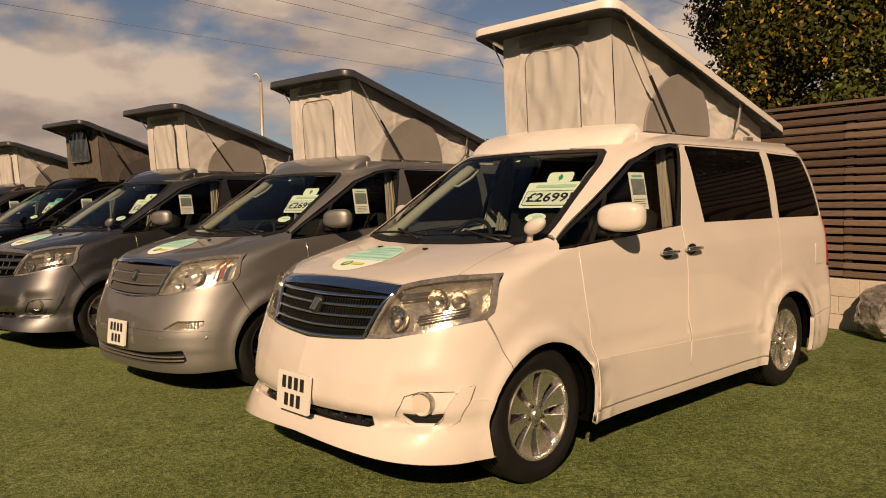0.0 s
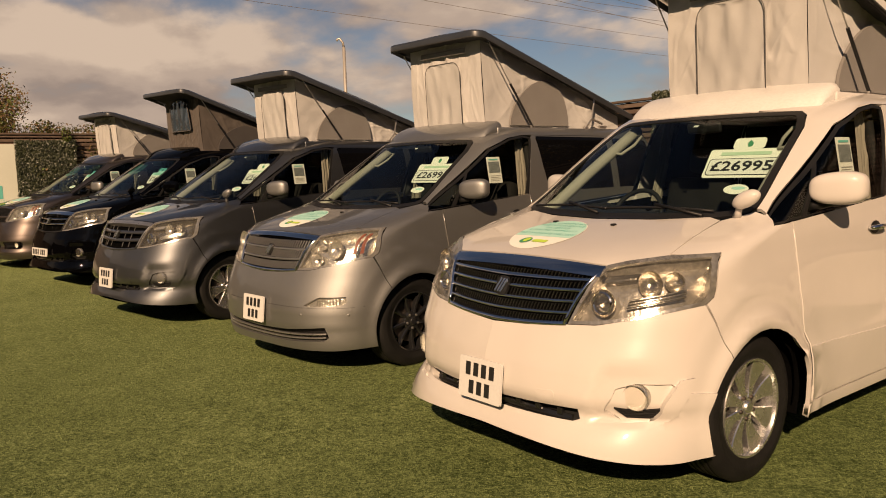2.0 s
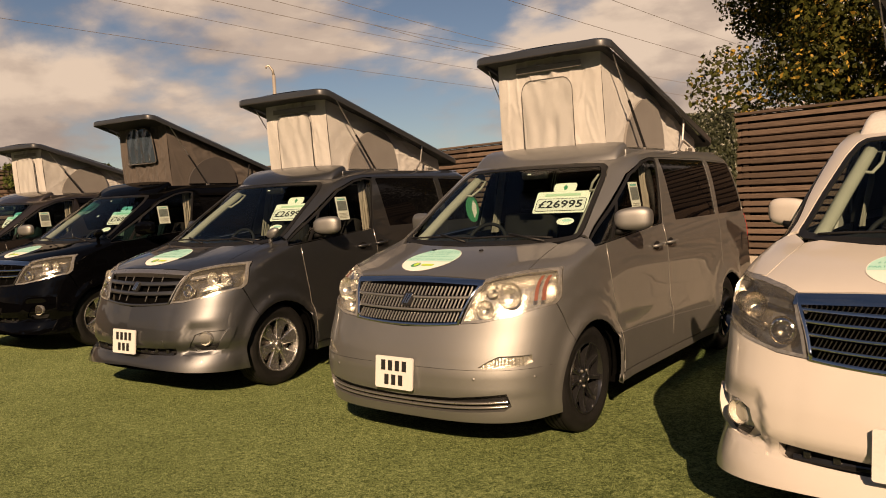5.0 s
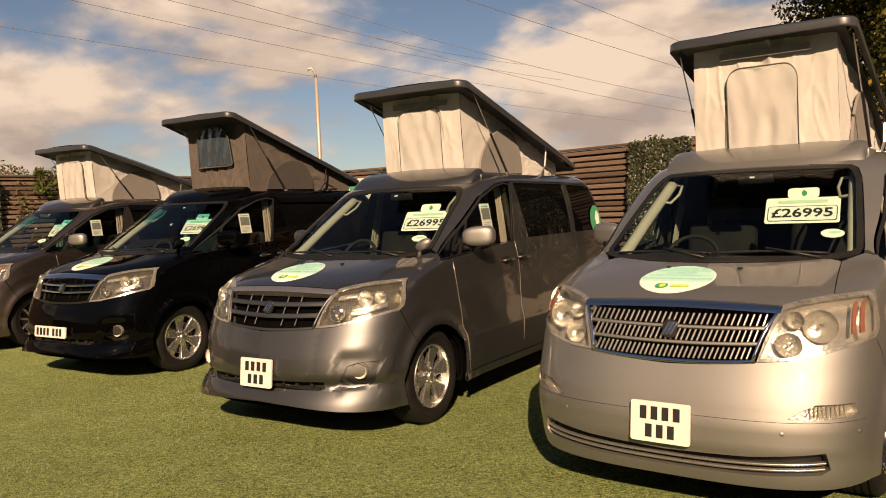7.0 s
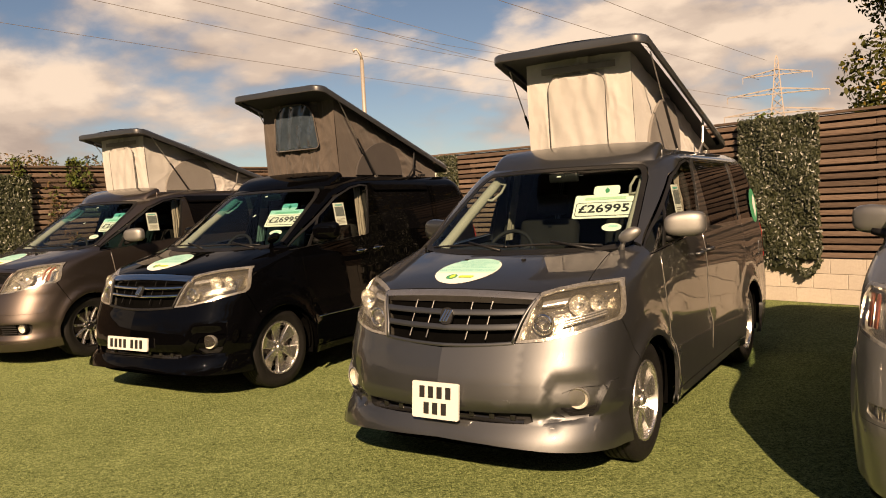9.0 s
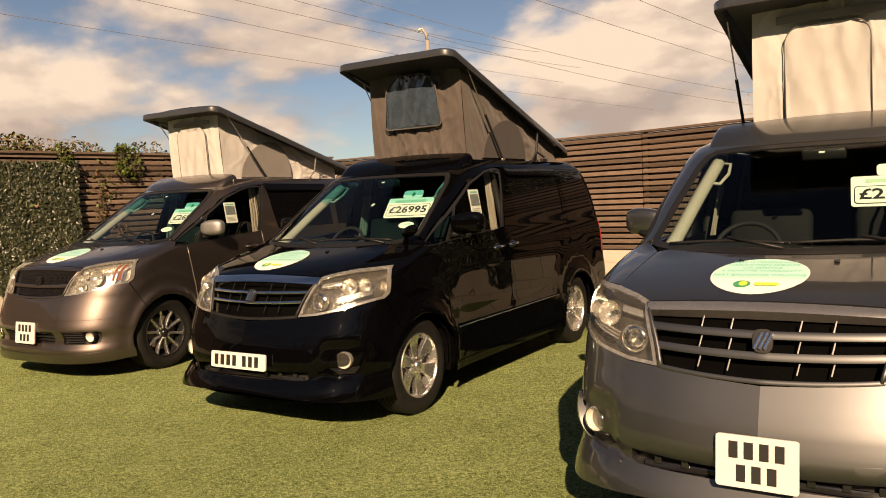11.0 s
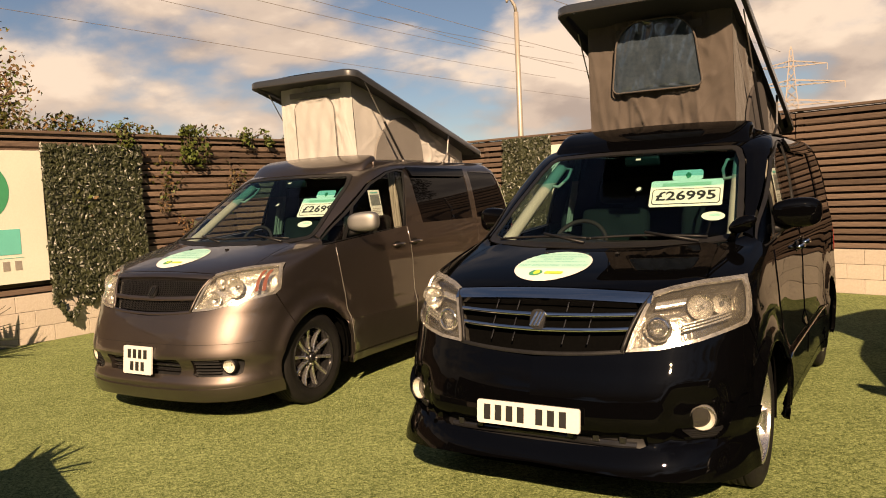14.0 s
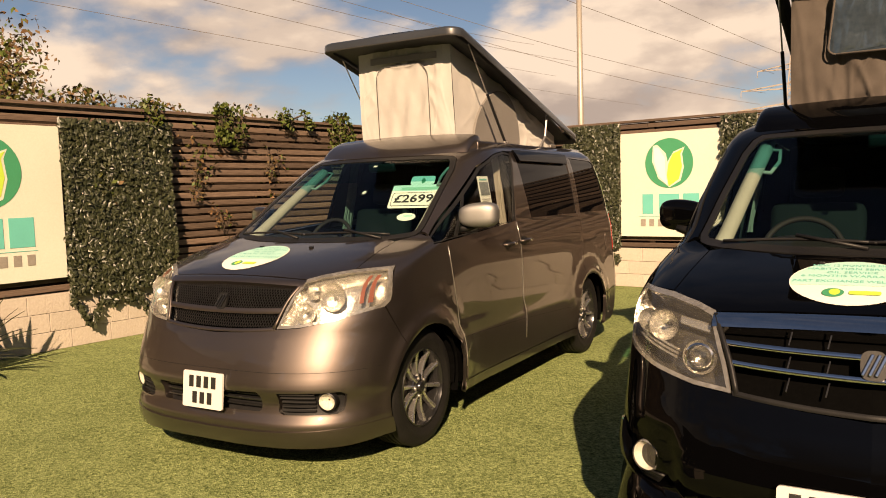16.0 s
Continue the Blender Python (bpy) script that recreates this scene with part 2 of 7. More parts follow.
M["teal"] = mat("teal_print", (0.10, 0.42, 0.36), (0.09, 0.38, 0.33), 5, 100, 0.55)
M["green"] = mat("green_print", (0.035, 0.24, 0.12), (0.03, 0.21, 0.1), 5, 100, 0.55)
M["lime"] = mat("lime_print", (0.42, 0.58, 0.07), (0.36, 0.52, 0.06), 5, 100, 0.55)
M["mint"] = mat("mint_print", (0.36, 0.62, 0.55), (0.33, 0.58, 0.51), 5, 100, 0.5)
M["photo_dark"] = mat("printed_photo", (0.06, 0.07, 0.07), (0.22, 0.24, 0.24), 40, 160, 0.5)
M["wood"] = mat("stained_slat_wood", (0.150, 0.106, 0.080), (0.064, 0.044, 0.034), 1.6, 26, 0.75, bump=0.5, spec=0.25, per_object=0.35, stretch=(0.25, 4, 4))
# posts and closing walls; behind the slats this dark tone stands for shade
M["post"] = mat("dark_wood_and_gap_shade", (0.022, 0.015, 0.011), (0.035, 0.023, 0.016), 3, 40, 0.8, bump=0.4, spec=0.1)
M["block"] = mat("painted_block", (0.42, 0.375, 0.32), (0.36, 0.315, 0.265), 2.0, 45, 0.85, bump=0.5, per_object=0.06)
M["mortar"] = mat("painted_mortar", (0.39, 0.35, 0.29), (0.35, 0.31, 0.255), 5, 90, 0.9, bump=0.5)
M["leaf_dark"] = mat("dark_ivy_leaf", (0.007, 0.011, 0.004), (0.044, 0.048, 0.022), 14, 60, 0.42, per_object=0.2)
M["leaf_tree"] = mat("evergreen_leaf", (0.012, 0.018, 0.004), (0.055, 0.055, 0.010), 1.2, 14, 0.6, spec=0.12)
M["leaf_autumn"] = mat("autumn_leaf", (0.32, 0.19, 0.03), (0.16, 0.12, 0.03), 2, 14, 0.6, spec=0.15)
M["leaf_vine"] = mat("vine_leaf", (0.045, 0.072, 0.016), (0.085, 0.100, 0.024), 4, 20, 0.5, spec=0.2)
M["leaf_red"] = mat("reddish_hedge_leaf", (0.155, 0.080, 0.042), (0.08, 0.068, 0.030), 1.2, 12, 0.7, spec=0.15)
M["bark"] = mat("bark", (0.09, 0.065, 0.045), (0.05, 0.038, 0.028), 6, 40, 0.9, bump=0.6)
M["pole"] = mat("galvanised_pole", (0.36, 0.33, 0.29), (0.30, 0.27, 0.24), 5, 60, 0.5, 0.4)
M["cable"] = mat("overhead_cable", (0.16, 0.13, 0.12), None, 5, 60, 0.6)
M["lattice"] = mat("pylon_steel", (0.30, 0.25, 0.22), None, 5, 60, 0.7)
M["sign"] = mat("white_sign_board", (0.54, 0.55, 0.48), (0.49, 0.50, 0.43), 1.5, 60, 0.5)
M["film"] = mat("dusty_plastic_wrap", (0.26, 0.24, 0.22), (0.07, 0.065, 0.06), 5, 24, 0.22, bump=0.9, coat=0.8)
M["paving"] = mat("paving_stone", (0.35, 0.30, 0.24), (0.26, 0.22, 0.18), 5, 80, 0.85, bump=0.5)
M["name_green"] = mat("pale_green_print", (0.40, 0.56, 0.40), (0.37, 0.52, 0.37), 5, 100, 0.55)


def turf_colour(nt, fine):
    """Green pile in random patches, its colour made brighter and yellower towards the far end to make up for exposure;
    fine: the tone of the grain, 0 to 1.
    """
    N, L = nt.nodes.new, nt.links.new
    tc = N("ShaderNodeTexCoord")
    # brightness that rises along the row is put into the colour
    way, brighter_far = N("ShaderNodeVectorMath"), N("ShaderNodeMapRange")
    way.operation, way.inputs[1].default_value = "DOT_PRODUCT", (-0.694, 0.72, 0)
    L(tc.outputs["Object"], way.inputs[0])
    brighter_far.inputs[1].default_value, brighter_far.inputs[2].default_value, brighter_far.inputs[3].default_value, brighter_far.inputs[4].default_value = 1.0, 15.0, 0.0, 0.62
    L(way.outputs["Value"], brighter_far.inputs[0])
    patch, bright_mix = N("ShaderNodeTexNoise"), N("ShaderNodeMath")
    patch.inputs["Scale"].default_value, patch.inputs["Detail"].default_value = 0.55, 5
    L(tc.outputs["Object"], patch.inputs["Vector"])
    bright_mix.operation, bright_mix.inputs[1].default_value = "MULTIPLY_ADD", 0.5
    L(patch.outputs["Fac"], bright_mix.inputs[0])
    L(brighter_far.outputs[0], bright_mix.inputs[2])
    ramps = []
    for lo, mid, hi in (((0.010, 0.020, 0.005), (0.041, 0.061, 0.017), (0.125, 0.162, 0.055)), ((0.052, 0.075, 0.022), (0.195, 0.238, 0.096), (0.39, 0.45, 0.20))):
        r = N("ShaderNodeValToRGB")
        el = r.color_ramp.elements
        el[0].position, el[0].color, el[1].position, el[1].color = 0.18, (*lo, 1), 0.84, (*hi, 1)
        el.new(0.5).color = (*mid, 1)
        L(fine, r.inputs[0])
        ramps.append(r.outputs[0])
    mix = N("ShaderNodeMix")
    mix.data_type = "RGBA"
    L(bright_mix.outputs[0], mix.inputs["Factor"])
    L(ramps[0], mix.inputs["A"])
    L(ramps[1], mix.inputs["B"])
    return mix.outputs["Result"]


def turf_material():
    m, nt, p = shader("artificial_turf")
    N, L = nt.nodes.new, nt.links.new
    tc = N("ShaderNodeTexCoord")
    total = None
    for s, d, k in ((3.5, 3, 0.30), (24, 3, 0.85), (62, 3, 1.25), (150, 2, 0.6)):
        n, a = N("ShaderNodeTexNoise"), N("ShaderNodeMath")
        n.inputs["Scale"].default_value, n.inputs["Detail"].default_value, n.inputs["Roughness"].default_value = s, d, 0.6
        L(tc.outputs["Object"], n.inputs["Vector"])
        a.operation, a.inputs[1].default_value = "MULTIPLY_ADD", k
        L(n.outputs["Fac"], a.inputs[0])
        if total is None:
            a.inputs[2].default_value = -1.0
        else:
            L(total, a.inputs[2])
        total = a.outputs[0]
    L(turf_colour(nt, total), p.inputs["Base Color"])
    p.inputs["Roughness"].default_value, p.inputs["Specular IOR Level"].default_value = 0.85, 0.05
    b = N("ShaderNodeBump")
    b.inputs["Strength"].default_value, b.inputs["Distance"].default_value = 0.9, 0.012
    L(total, b.inputs["Height"])
    L(b.outputs[0], p.inputs["Normal"])
    return m


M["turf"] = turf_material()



# ---- mesh helpers ----
from mathutils.geometry import delaunay_2d_cdt


def mesh_of(name, verts, faces, material, normals=None, smooth=False):
    me = bpy.data.meshes.new(name)
    me.from_pydata([tuple(map(float, v)) for v in verts], [], [tuple(map(int, f)) for f in faces])
    for m in material if isinstance(material, (list, tuple)) else (material,):
        me.materials.append(m)
    if smooth or normals is not None:
        me.polygons.foreach_set("use_smooth", [True] * len(me.polygons))
    if normals is not None:
        me.normals_split_custom_set_from_vertices([tuple(map(float, n)) for n in normals])
    me.update()
    return me


def piece(name, me, parent=None, label="", at=None):
    ob = new(name, me)
    if parent is not None:
        ob.parent = parent
    if at is not None:
        ob.matrix_basis = at
    return tagged(ob, label)


class Geo:
    """Collects simple solids into one mesh."""

    def __init__(self):
        self.v, self.f = [], []

    def add(self, verts, faces, m=None):
        o = len(self.v)
        self.v += [tuple(m @ Vector(p)) if m else tuple(p) for p in verts]
        self.f += [tuple(i + o for i in f) for f in faces]
        return self

    def box(self, c, s, bevel=0.0, m=None):
        bm = bmesh.new()
        bmesh.ops.create_cube(bm, size=1)
        for v in bm.verts:
            v.co = Vector(c) + Vector((v.co.x * s[0], v.co.y * s[1], v.co.z * s[2]))
        if bevel:
            bmesh.ops.bevel(bm, geom=bm.edges[:], offset=bevel, segments=2, affect="EDGES", profile=0.5)
        bm.verts.ensure_lookup_table()
        self.add([v.co[:] for v in bm.verts], [[v.index for v in f.verts] for f in bm.faces], m)
        bm.free()
        return self

    def tube(self, path, r, seg=8, caps=True):
        path = [Vector(p) for p in path]
        rr = r if isinstance(r, (list, tuple)) else [r] * len(path)
        o = len(self.v)
        up = None
        for i, p in enumerate(path):
            d = (path[min(i + 1, len(path) - 1)] - path[max(i - 1, 0)]).normalized()
            if up is None:
                up = d.orthogonal().normalized()
            side = d.cross(up).normalized()
            up = side.cross(d).normalized()
            for k in range(seg):
                a = 2 * math.pi * k / seg
                self.v.append(tuple(p + rr[i] * (math.cos(a) * side + math.sin(a) * up)))
        for i in range(len(path) - 1):
            for k in range(seg):
                a, b = o + i * seg + k, o + i * seg + (k + 1) % seg
                self.f.append((a, b, b + seg, a + seg))
        if caps:
            self.f.append(tuple(o + k for k in range(seg))[::-1])
            self.f.append(tuple(o + (len(path) - 1) * seg + k for k in range(seg)))
        return self

    def lathe(self, profile, seg=40, m=None, closed=False):
        """Turns (radius, x) pairs round the x axis."""
        verts = [(x, r * math.cos(2 * math.pi * k / seg), r * math.sin(2 * math.pi * k / seg)) for r, x in profile for k in range(seg)]
        n = len(profile)
        faces = []
        for i in range(n if closed else n - 1):
            for k in range(seg):
                j = (i + 1) % n
                faces.append((i * seg + k, i * seg + (k + 1) % seg, j * seg + (k + 1) % seg, j * seg + k))
        return self.add(verts, faces, m)

    def prism(self, outline, depth, m=None):
        """Outline in x, z; from y = 0 to y = depth."""
        n = len(outline)
        verts = [(x, 0, z) for x, z in outline] + [(x, depth, z) for x, z in outline]
        faces = [tuple(range(n)), tuple(range(2 * n - 1, n - 1, -1))] + [(i, i + n, (i + 1) % n + n, (i + 1) % n) for i in range(n)]
        return self.add(verts, faces, m)

    def mesh(self, name, material, smooth=False):
        return mesh_of(name, self.v, self.f, material, None, smooth)


def smooth_by_angle(me, deg=35):
    """Smooth faces with hard edges where the surface turns by more than deg."""
    me.polygons.foreach_set("use_smooth", [True] * len(me.polygons))
    bm = bmesh.new()
    bm.from_mesh(me)
    for e in bm.edges:
        if len(e.link_faces) == 2 and e.calc_face_angle(0) > radians(deg):
            e.smooth = False
    bm.to_mesh(me)
    bm.free()
    return me


def ellipse(cx, cz, rx, rz, n=32, power=2.0):
    out = []
    for k in range(n):
        a = 2 * math.pi * k / n
        c, s = math.cos(a), math.sin(a)
        out.append((cx + rx * math.copysign(abs(c) ** (2 / power), c), cz + rz * math.copysign(abs(s) ** (2 / power), s)))
    return out


TEXT_CACHE = {}


def text_geo(body, height, align="CENTER", bold=0.035):
    """Letters of the built-in font as (verts, faces) in x, z, scaled to a height of the capitals."""
    key = (body, height, align, bold)
    if key not in TEXT_CACHE:
        cu = bpy.data.curves.new("letters", "FONT")
        cu.body, cu.size, cu.align_x, cu.align_y, cu.resolution_u = body, height / 0.69, align, "CENTER", 2
        cu.offset = bold * height
        ob = new("letters", cu)
        me = bpy.data.meshes.new_from_object(ob.evaluated_get(bpy.context.evaluated_depsgraph_get()))
        TEXT_CACHE[key] = [(v.co.x, 0.0, v.co.y) for v in me.vertices], [tuple(p.vertices) for p in me.polygons]
        bpy.data.objects.remove(ob)
        bpy.data.meshes.remove(me)
        bpy.data.curves.remove(cu)
    return TEXT_CACHE[key]


def pchip(xs, ys):
    """A smooth curve through points that never overshoots them."""
    xs, ys = np.array(xs, float), np.array(ys, float)
    h, d = np.diff(xs), np.diff(ys) / np.diff(xs)
    m = np.zeros_like(ys)
    for i in range(1, len(xs) - 1):
        if d[i - 1] * d[i] > 0:
            w1, w2 = 2 * h[i] + h[i - 1], h[i] + 2 * h[i - 1]
            m[i] = (w1 + w2) / (w1 / d[i - 1] + w2 / d[i])
    m[0], m[-1] = d[0], d[-1]

    def f(q):
        q = np.asarray(q, float)
        i = np.clip(np.searchsorted(xs, q) - 1, 0, len(h) - 1)
        t = np.clip((q - xs[i]) / h[i], -0.5, 1.5)
        return (ys[i] * (1 + 2 * t) * (1 - t) ** 2 + m[i] * h[i] * t * (1 - t) ** 2
                + ys[i + 1] * t * t * (3 - 2 * t) + m[i + 1] * h[i] * t * t * (t - 1))
    return f


def inside(px, py, loop):
    x, y = np.array([p[0] for p in loop]), np.array([p[1] for p in loop])
    res = np.zeros(len(px), bool)
    j = len(loop) - 1
    for i in range(len(loop)):
        cross = (y[i] > py) != (y[j] > py)
        if cross.any():
            res ^= cross & (px < (x[j] - x[i]) * (py - y[i]) / (y[j] - y[i] + 1e-30) + x[i])
        j = i
    return res


def near(px, py, loop, d):
    res = np.zeros(len(px), bool)
    for (ax, ay), (bx, by) in zip(loop, loop[1:] + loop[:1]):
        ux, uy = bx - ax, by - ay
        t = np.clip(((px - ax) * ux + (py - ay) * uy) / (ux * ux + uy * uy + 1e-30), 0, 1)
        res |= (px - ax - t * ux) ** 2 + (py - ay - t * uy) ** 2 < d * d
    return res


def fill(outer, holes, step):
    """Triangles of a flat outline with holes, over a regular lattice."""
    pts, edges = [], []
    for loop in [outer] + holes:
        o = len(pts)
        pts += loop
        edges += [(o + i, o + (i + 1) % len(loop)) for i in range(len(loop))]
    a = np.array(outer)
    gx, gy = np.meshgrid(np.arange(a[:, 0].min(), a[:, 0].max(), step), np.arange(a[:, 1].min(), a[:, 1].max(), step))
    gx = gx + (np.arange(gx.shape[0]) % 2)[:, None] * step / 2
    px, py = gx.ravel(), gy.ravel()
    keep = inside(px, py, outer)
    for loop in [outer] + holes:
        keep &= ~near(px, py, loop, 0.45 * step)
    for loop in holes:
        keep &= ~inside(px, py, loop)
    pts = pts + list(zip(px[keep].tolist(), py[keep].tolist()))
    got = delaunay_2d_cdt([Vector(p) for p in pts], edges, [], 0, 1e-7)
    vs, tris = got[0], np.array([f for f in got[2] if len(f) == 3])
    v = np.array([p[:] for p in vs])
    c = v[tris].mean(1)
    ok = inside(c[:, 0], c[:, 1], outer)
    for loop in holes:
        ok &= ~inside(c[:, 0], c[:, 1], loop)
    return v, tris[ok]


# ---- the body shape of the vans ----
class Shape:
    """Level curves of a one-box van, front at y = 0; s runs from the nose's middle round the side to the tail's middle."""
    N_REAR, S1, S2, S3 = 3.0, 1.3, 4.1, 5.1

    def __init__(self, nose, kind="early"):
        self.kind = kind
        z = [0.15, 0.22, 0.30, 0.36, 0.42, 0.50, 0.60, 0.70, 0.80, 0.90, 1.00, 1.07, 1.12, 1.18, 1.23, 1.26, 1.30, 1.50, 1.70, 1.78, 1.84, 1.90]
        y = nose + [0.044, 0.084, 0.124, 0.165, 0.225, 0.33, 0.53, 0.74, 0.88, 0.97, 1.29, 1.61, 1.74, 1.88, 2.20]
        self.yf = pchip(z, y)
        self.c = pchip([0.15, 0.30, 0.60, 0.93, 1.05, 1.13, 1.22, 1.30, 1.50, 1.80, 1.90],
                       [0.74, 0.74, 0.72, 0.66, 0.58, 0.50, 0.44, 0.38, 0.36, 0.34, 0.32])
        self.w = pchip([0.15, 0.25, 0.40, 0.60, 0.80, 1.00, 1.15, 1.25, 1.31, 1.50, 1.70, 1.80, 1.86, 1.90],
                       [0.865, 0.895, 0.905, 0.912, 0.912, 0.908, 0.896, 0.884, 0.874, 0.848, 0.808, 0.776, 0.735, 0.66])
        self.yr = pchip([0.15, 0.30, 0.50, 0.70, 0.90, 1.30, 1.80, 1.90], [4.72, 4.80, 4.83, 4.82, 4.78, 4.70, 4.50, 4.38])
        self.n = pchip([0.15, 0.85, 1.05, 1.25, 1.90], [3.2, 3.2, 2.9, 2.7, 2.7])
        self.cr = 0.36

    def s_of(self, kind, a, z):
        n, yf, c = float(self.n(z)), float(self.yf(z)), float(self.c(z))
        if kind == "f":
            x = min(a / float(self.w(z)), 0.9999)
            return math.atan2(x, (1 - x ** n) ** (1 / n)) / (math.pi / 2) * self.S1
        y0, y1 = yf + c, float(self.yr(z)) - self.cr
        if a < y0:
            q = min(max(1 - (a - yf) / c, 0), 0.9999)
            return math.atan2((1 - q ** n) ** (1 / n), q) / (math.pi / 2) * self.S1
        if a < y1:
            return self.S1 + (self.S2 - self.S1) * (a - y0) / (y1 - y0)
        m = self.N_REAR
        q = min((a - y1) / self.cr, 0.9999)
        return self.S2 + (self.S3 - self.S2) * math.atan2(q, (1 - q ** m) ** (1 / m)) / (math.pi / 2)

    def bulge(self, y, z):
        b = 0.0 * y
        for yc in (0.87, 3.75):
            r = np.hypot(y - yc, (z - 0.36) * 0.92)
            b = b + 0.030 * np.exp(-((r - 0.40) / 0.055) ** 2) * (z > 0.2)
            b = b + 0.009 / (1 + np.exp((r - 0.585) / 0.010)) + 0.004 * np.exp(-((r - 0.60) / 0.09) ** 2)
        b = b + 0.014 / (1 + np.exp((z - 0.635) / 0.006)) * (y > 1.2) * (y < 3.5)
        b = b + 0.004 * np.exp(-((z - 1.17) / 0.06) ** 2)
        b = b - 0.006 * np.exp(-((z - 0.90) / 0.14) ** 2) / (1 + np.exp((1.45 - y) / 0.06))
        return b

    def sculpt(self, x, z):
        """Fore-and-aft relief of the nose: a keel and set-back lamp corners, or a folded middle panel."""
        a = np.abs(x)
        ease = lambda q: np.clip(q, 0, 1) ** 2 * (3 - 2 * np.clip(q, 0, 1))
        if self.kind == "aero":
            keel = -0.030 * np.clip(1 - a / 0.46, 0, 1) * ease((z - 0.36) / 0.10) * ease((1.085 - z) / 0.10)
            edge = 0.555 + 0.16 * np.clip(z - 0.40, 0, 0.4)
            corner = 0.026 * ease((a - edge) / 0.055) * ease((z - 0.385) / 0.035) * ease((0.70 - z) / 0.10) * ease((0.90 - a) / 0.16)
            return keel + corner
        if self.kind == "late":
            return (0.055 * np.clip(a - 0.44, 0, 0.5) - 0.012) * ease((z - 0.40) / 0.1) * ease((0.86 - z) / 0.08)
        return 0.0 * a

    @staticmethod
    def settle(z):
        """The upper body sits a little lower than its drawing heights."""
        return z - 0.03 * np.clip((np.asarray(z, float) - 0.3) / 0.5, 0, 1)

    def point(self, s, z):
        s, z = np.asarray(s, float), np.asarray(z, float)
        yf, c, w, yr = self.yf(z), self.c(z), self.w(z), self.yr(z)
        y0, y1 = yf + c, yr - self.cr
        th = np.clip(s / self.S1, -1, 1) * math.pi / 2
        sn, cs = np.abs(np.sin(th)), np.cos(th)
        ex = self.n(z)
        r = (sn ** ex + cs ** ex) ** (-1 / ex)
        x, y = w * r * sn * np.sign(th), yf + c * (1 - r * cs)
        k = np.clip((s - self.S1) / (self.S2 - self.S1), 0, 1)
        y = np.where(s > self.S1, y0 + (y1 - y0) * k, y)
        th = np.clip((s - self.S2) / (self.S3 - self.S2), 0, 1) * math.pi / 2
        sn, cs = np.sin(th), np.maximum(np.cos(th), 0)
        r = (sn ** self.N_REAR + cs ** self.N_REAR) ** (-1 / self.N_REAR)
        x = np.where(s > self.S2, w * r * cs, x)
        y = np.where(s > self.S2, y1 + self.cr * r * sn, y)
        y = y + self.sculpt(x, z) * (s < self.S1)
        e = np.clip((s - 0.75) / 0.5, 0, 1)
        e = e * e * (3 - 2 * e) * (1 - np.clip((s - 4.4) / 0.5, 0, 1))
        return np.stack([x + e * self.bulge(y, z), y, self.settle(z)], -1)

    def normal(self, s, z):
        h = 2e-3
        s = np.maximum(s, 1.2 * h)
        d1 = self.point(s + h, z) - self.point(s - h, z)
        d2 = self.point(s, z + h) - self.point(s, z - h)
        n = np.cross(d1, d2)
        return n / (np.linalg.norm(n, axis=-1, keepdims=True) + 1e-12)

    def outline(self, spec, step=0.03):
        """Corner list [(kind, a, z), ...], kind f: a is x on the front, s: a is y on the side; to a dense loop in (s, z)."""
        out = []
        for (k1, a1, z1), (k2, a2, z2) in zip(spec, spec[1:] + spec[:1]):
            n = max(1, int(math.hypot(a2 - a1 if k1 == k2 else 0.2, z2 - z1) / step))
            if k1 != k2:
                s1, s2 = self.s_of(k1, a1, z1), self.s_of(k2, a2, z2)
            for i in range(n):
                t = i / n
                z = z1 + (z2 - z1) * t
                out.append((self.s_of(k1, a1 + (a2 - a1) * t, z) if k1 == k2 else s1 + (s2 - s1) * t, z))
        return out

    def patch(self, spec, holes=(), off=0.0, depth=0.018, step=0.045, dense=0.03, sym=False):
        """A curved panel cut from the body: (verts, faces, normals); sym: with its mirror half."""
        outer = self.outline(spec, dense)
        hl = [self.outline(h, dense) for h in holes]
        v, tris = fill(outer, hl, step)
        s, z = v[:, 0], v[:, 1]
        nor = self.normal(s, z)
        lift = off if callable(off) else (lambda a, b: off + 0 * a)
        pos = self.point(s, z) + lift(s, z)[:, None] * nor
        fn = np.cross(pos[tris[:, 1]] - pos[tris[:, 0]], pos[tris[:, 2]] - pos[tris[:, 0]])
        flip = (fn * nor[tris[:, 0]]).sum(1) < 0
        tris = np.where(flip[:, None], tris[:, ::-1], tris)
        V, F, Nn = [pos], [tuple(t) for t in tris.tolist()], [nor]
        o = len(pos)
        if depth:
            for loop in [outer] + hl:
                a = np.array(loop)
                n = self.normal(a[:, 0], a[:, 1])
                p = self.point(a[:, 0], a[:, 1])
                o_ = lift(a[:, 0], a[:, 1])[:, None]
                V += [p + o_ * n, p + (o_ - depth) * n]
                Nn += [np.zeros_like(p)] * 2
                k = len(loop)
                for i in range(k):
                    j = (i + 1) % k
                    if sym and abs(loop[i][0]) < 1e-9 and abs(loop[j][0]) < 1e-9:
                        continue
                    F.append((o + i, o + j, o + k + j, o + k + i))
                o += 2 * k
        V, Nn = np.concatenate(V), np.concatenate(Nn)
        if sym:
            n = len(V)
            F = F + [tuple(i + n for i in f[::-1]) for f in F]
            V = np.concatenate([V, V * (-1, 1, 1)])
            Nn = np.concatenate([Nn, Nn * (-1, 1, 1)])
        return V, F, Nn


def mirrored(g):
    v, f, n = g
    return v * (-1, 1, 1), [t[::-1] for t in f], n * (-1, 1, 1)



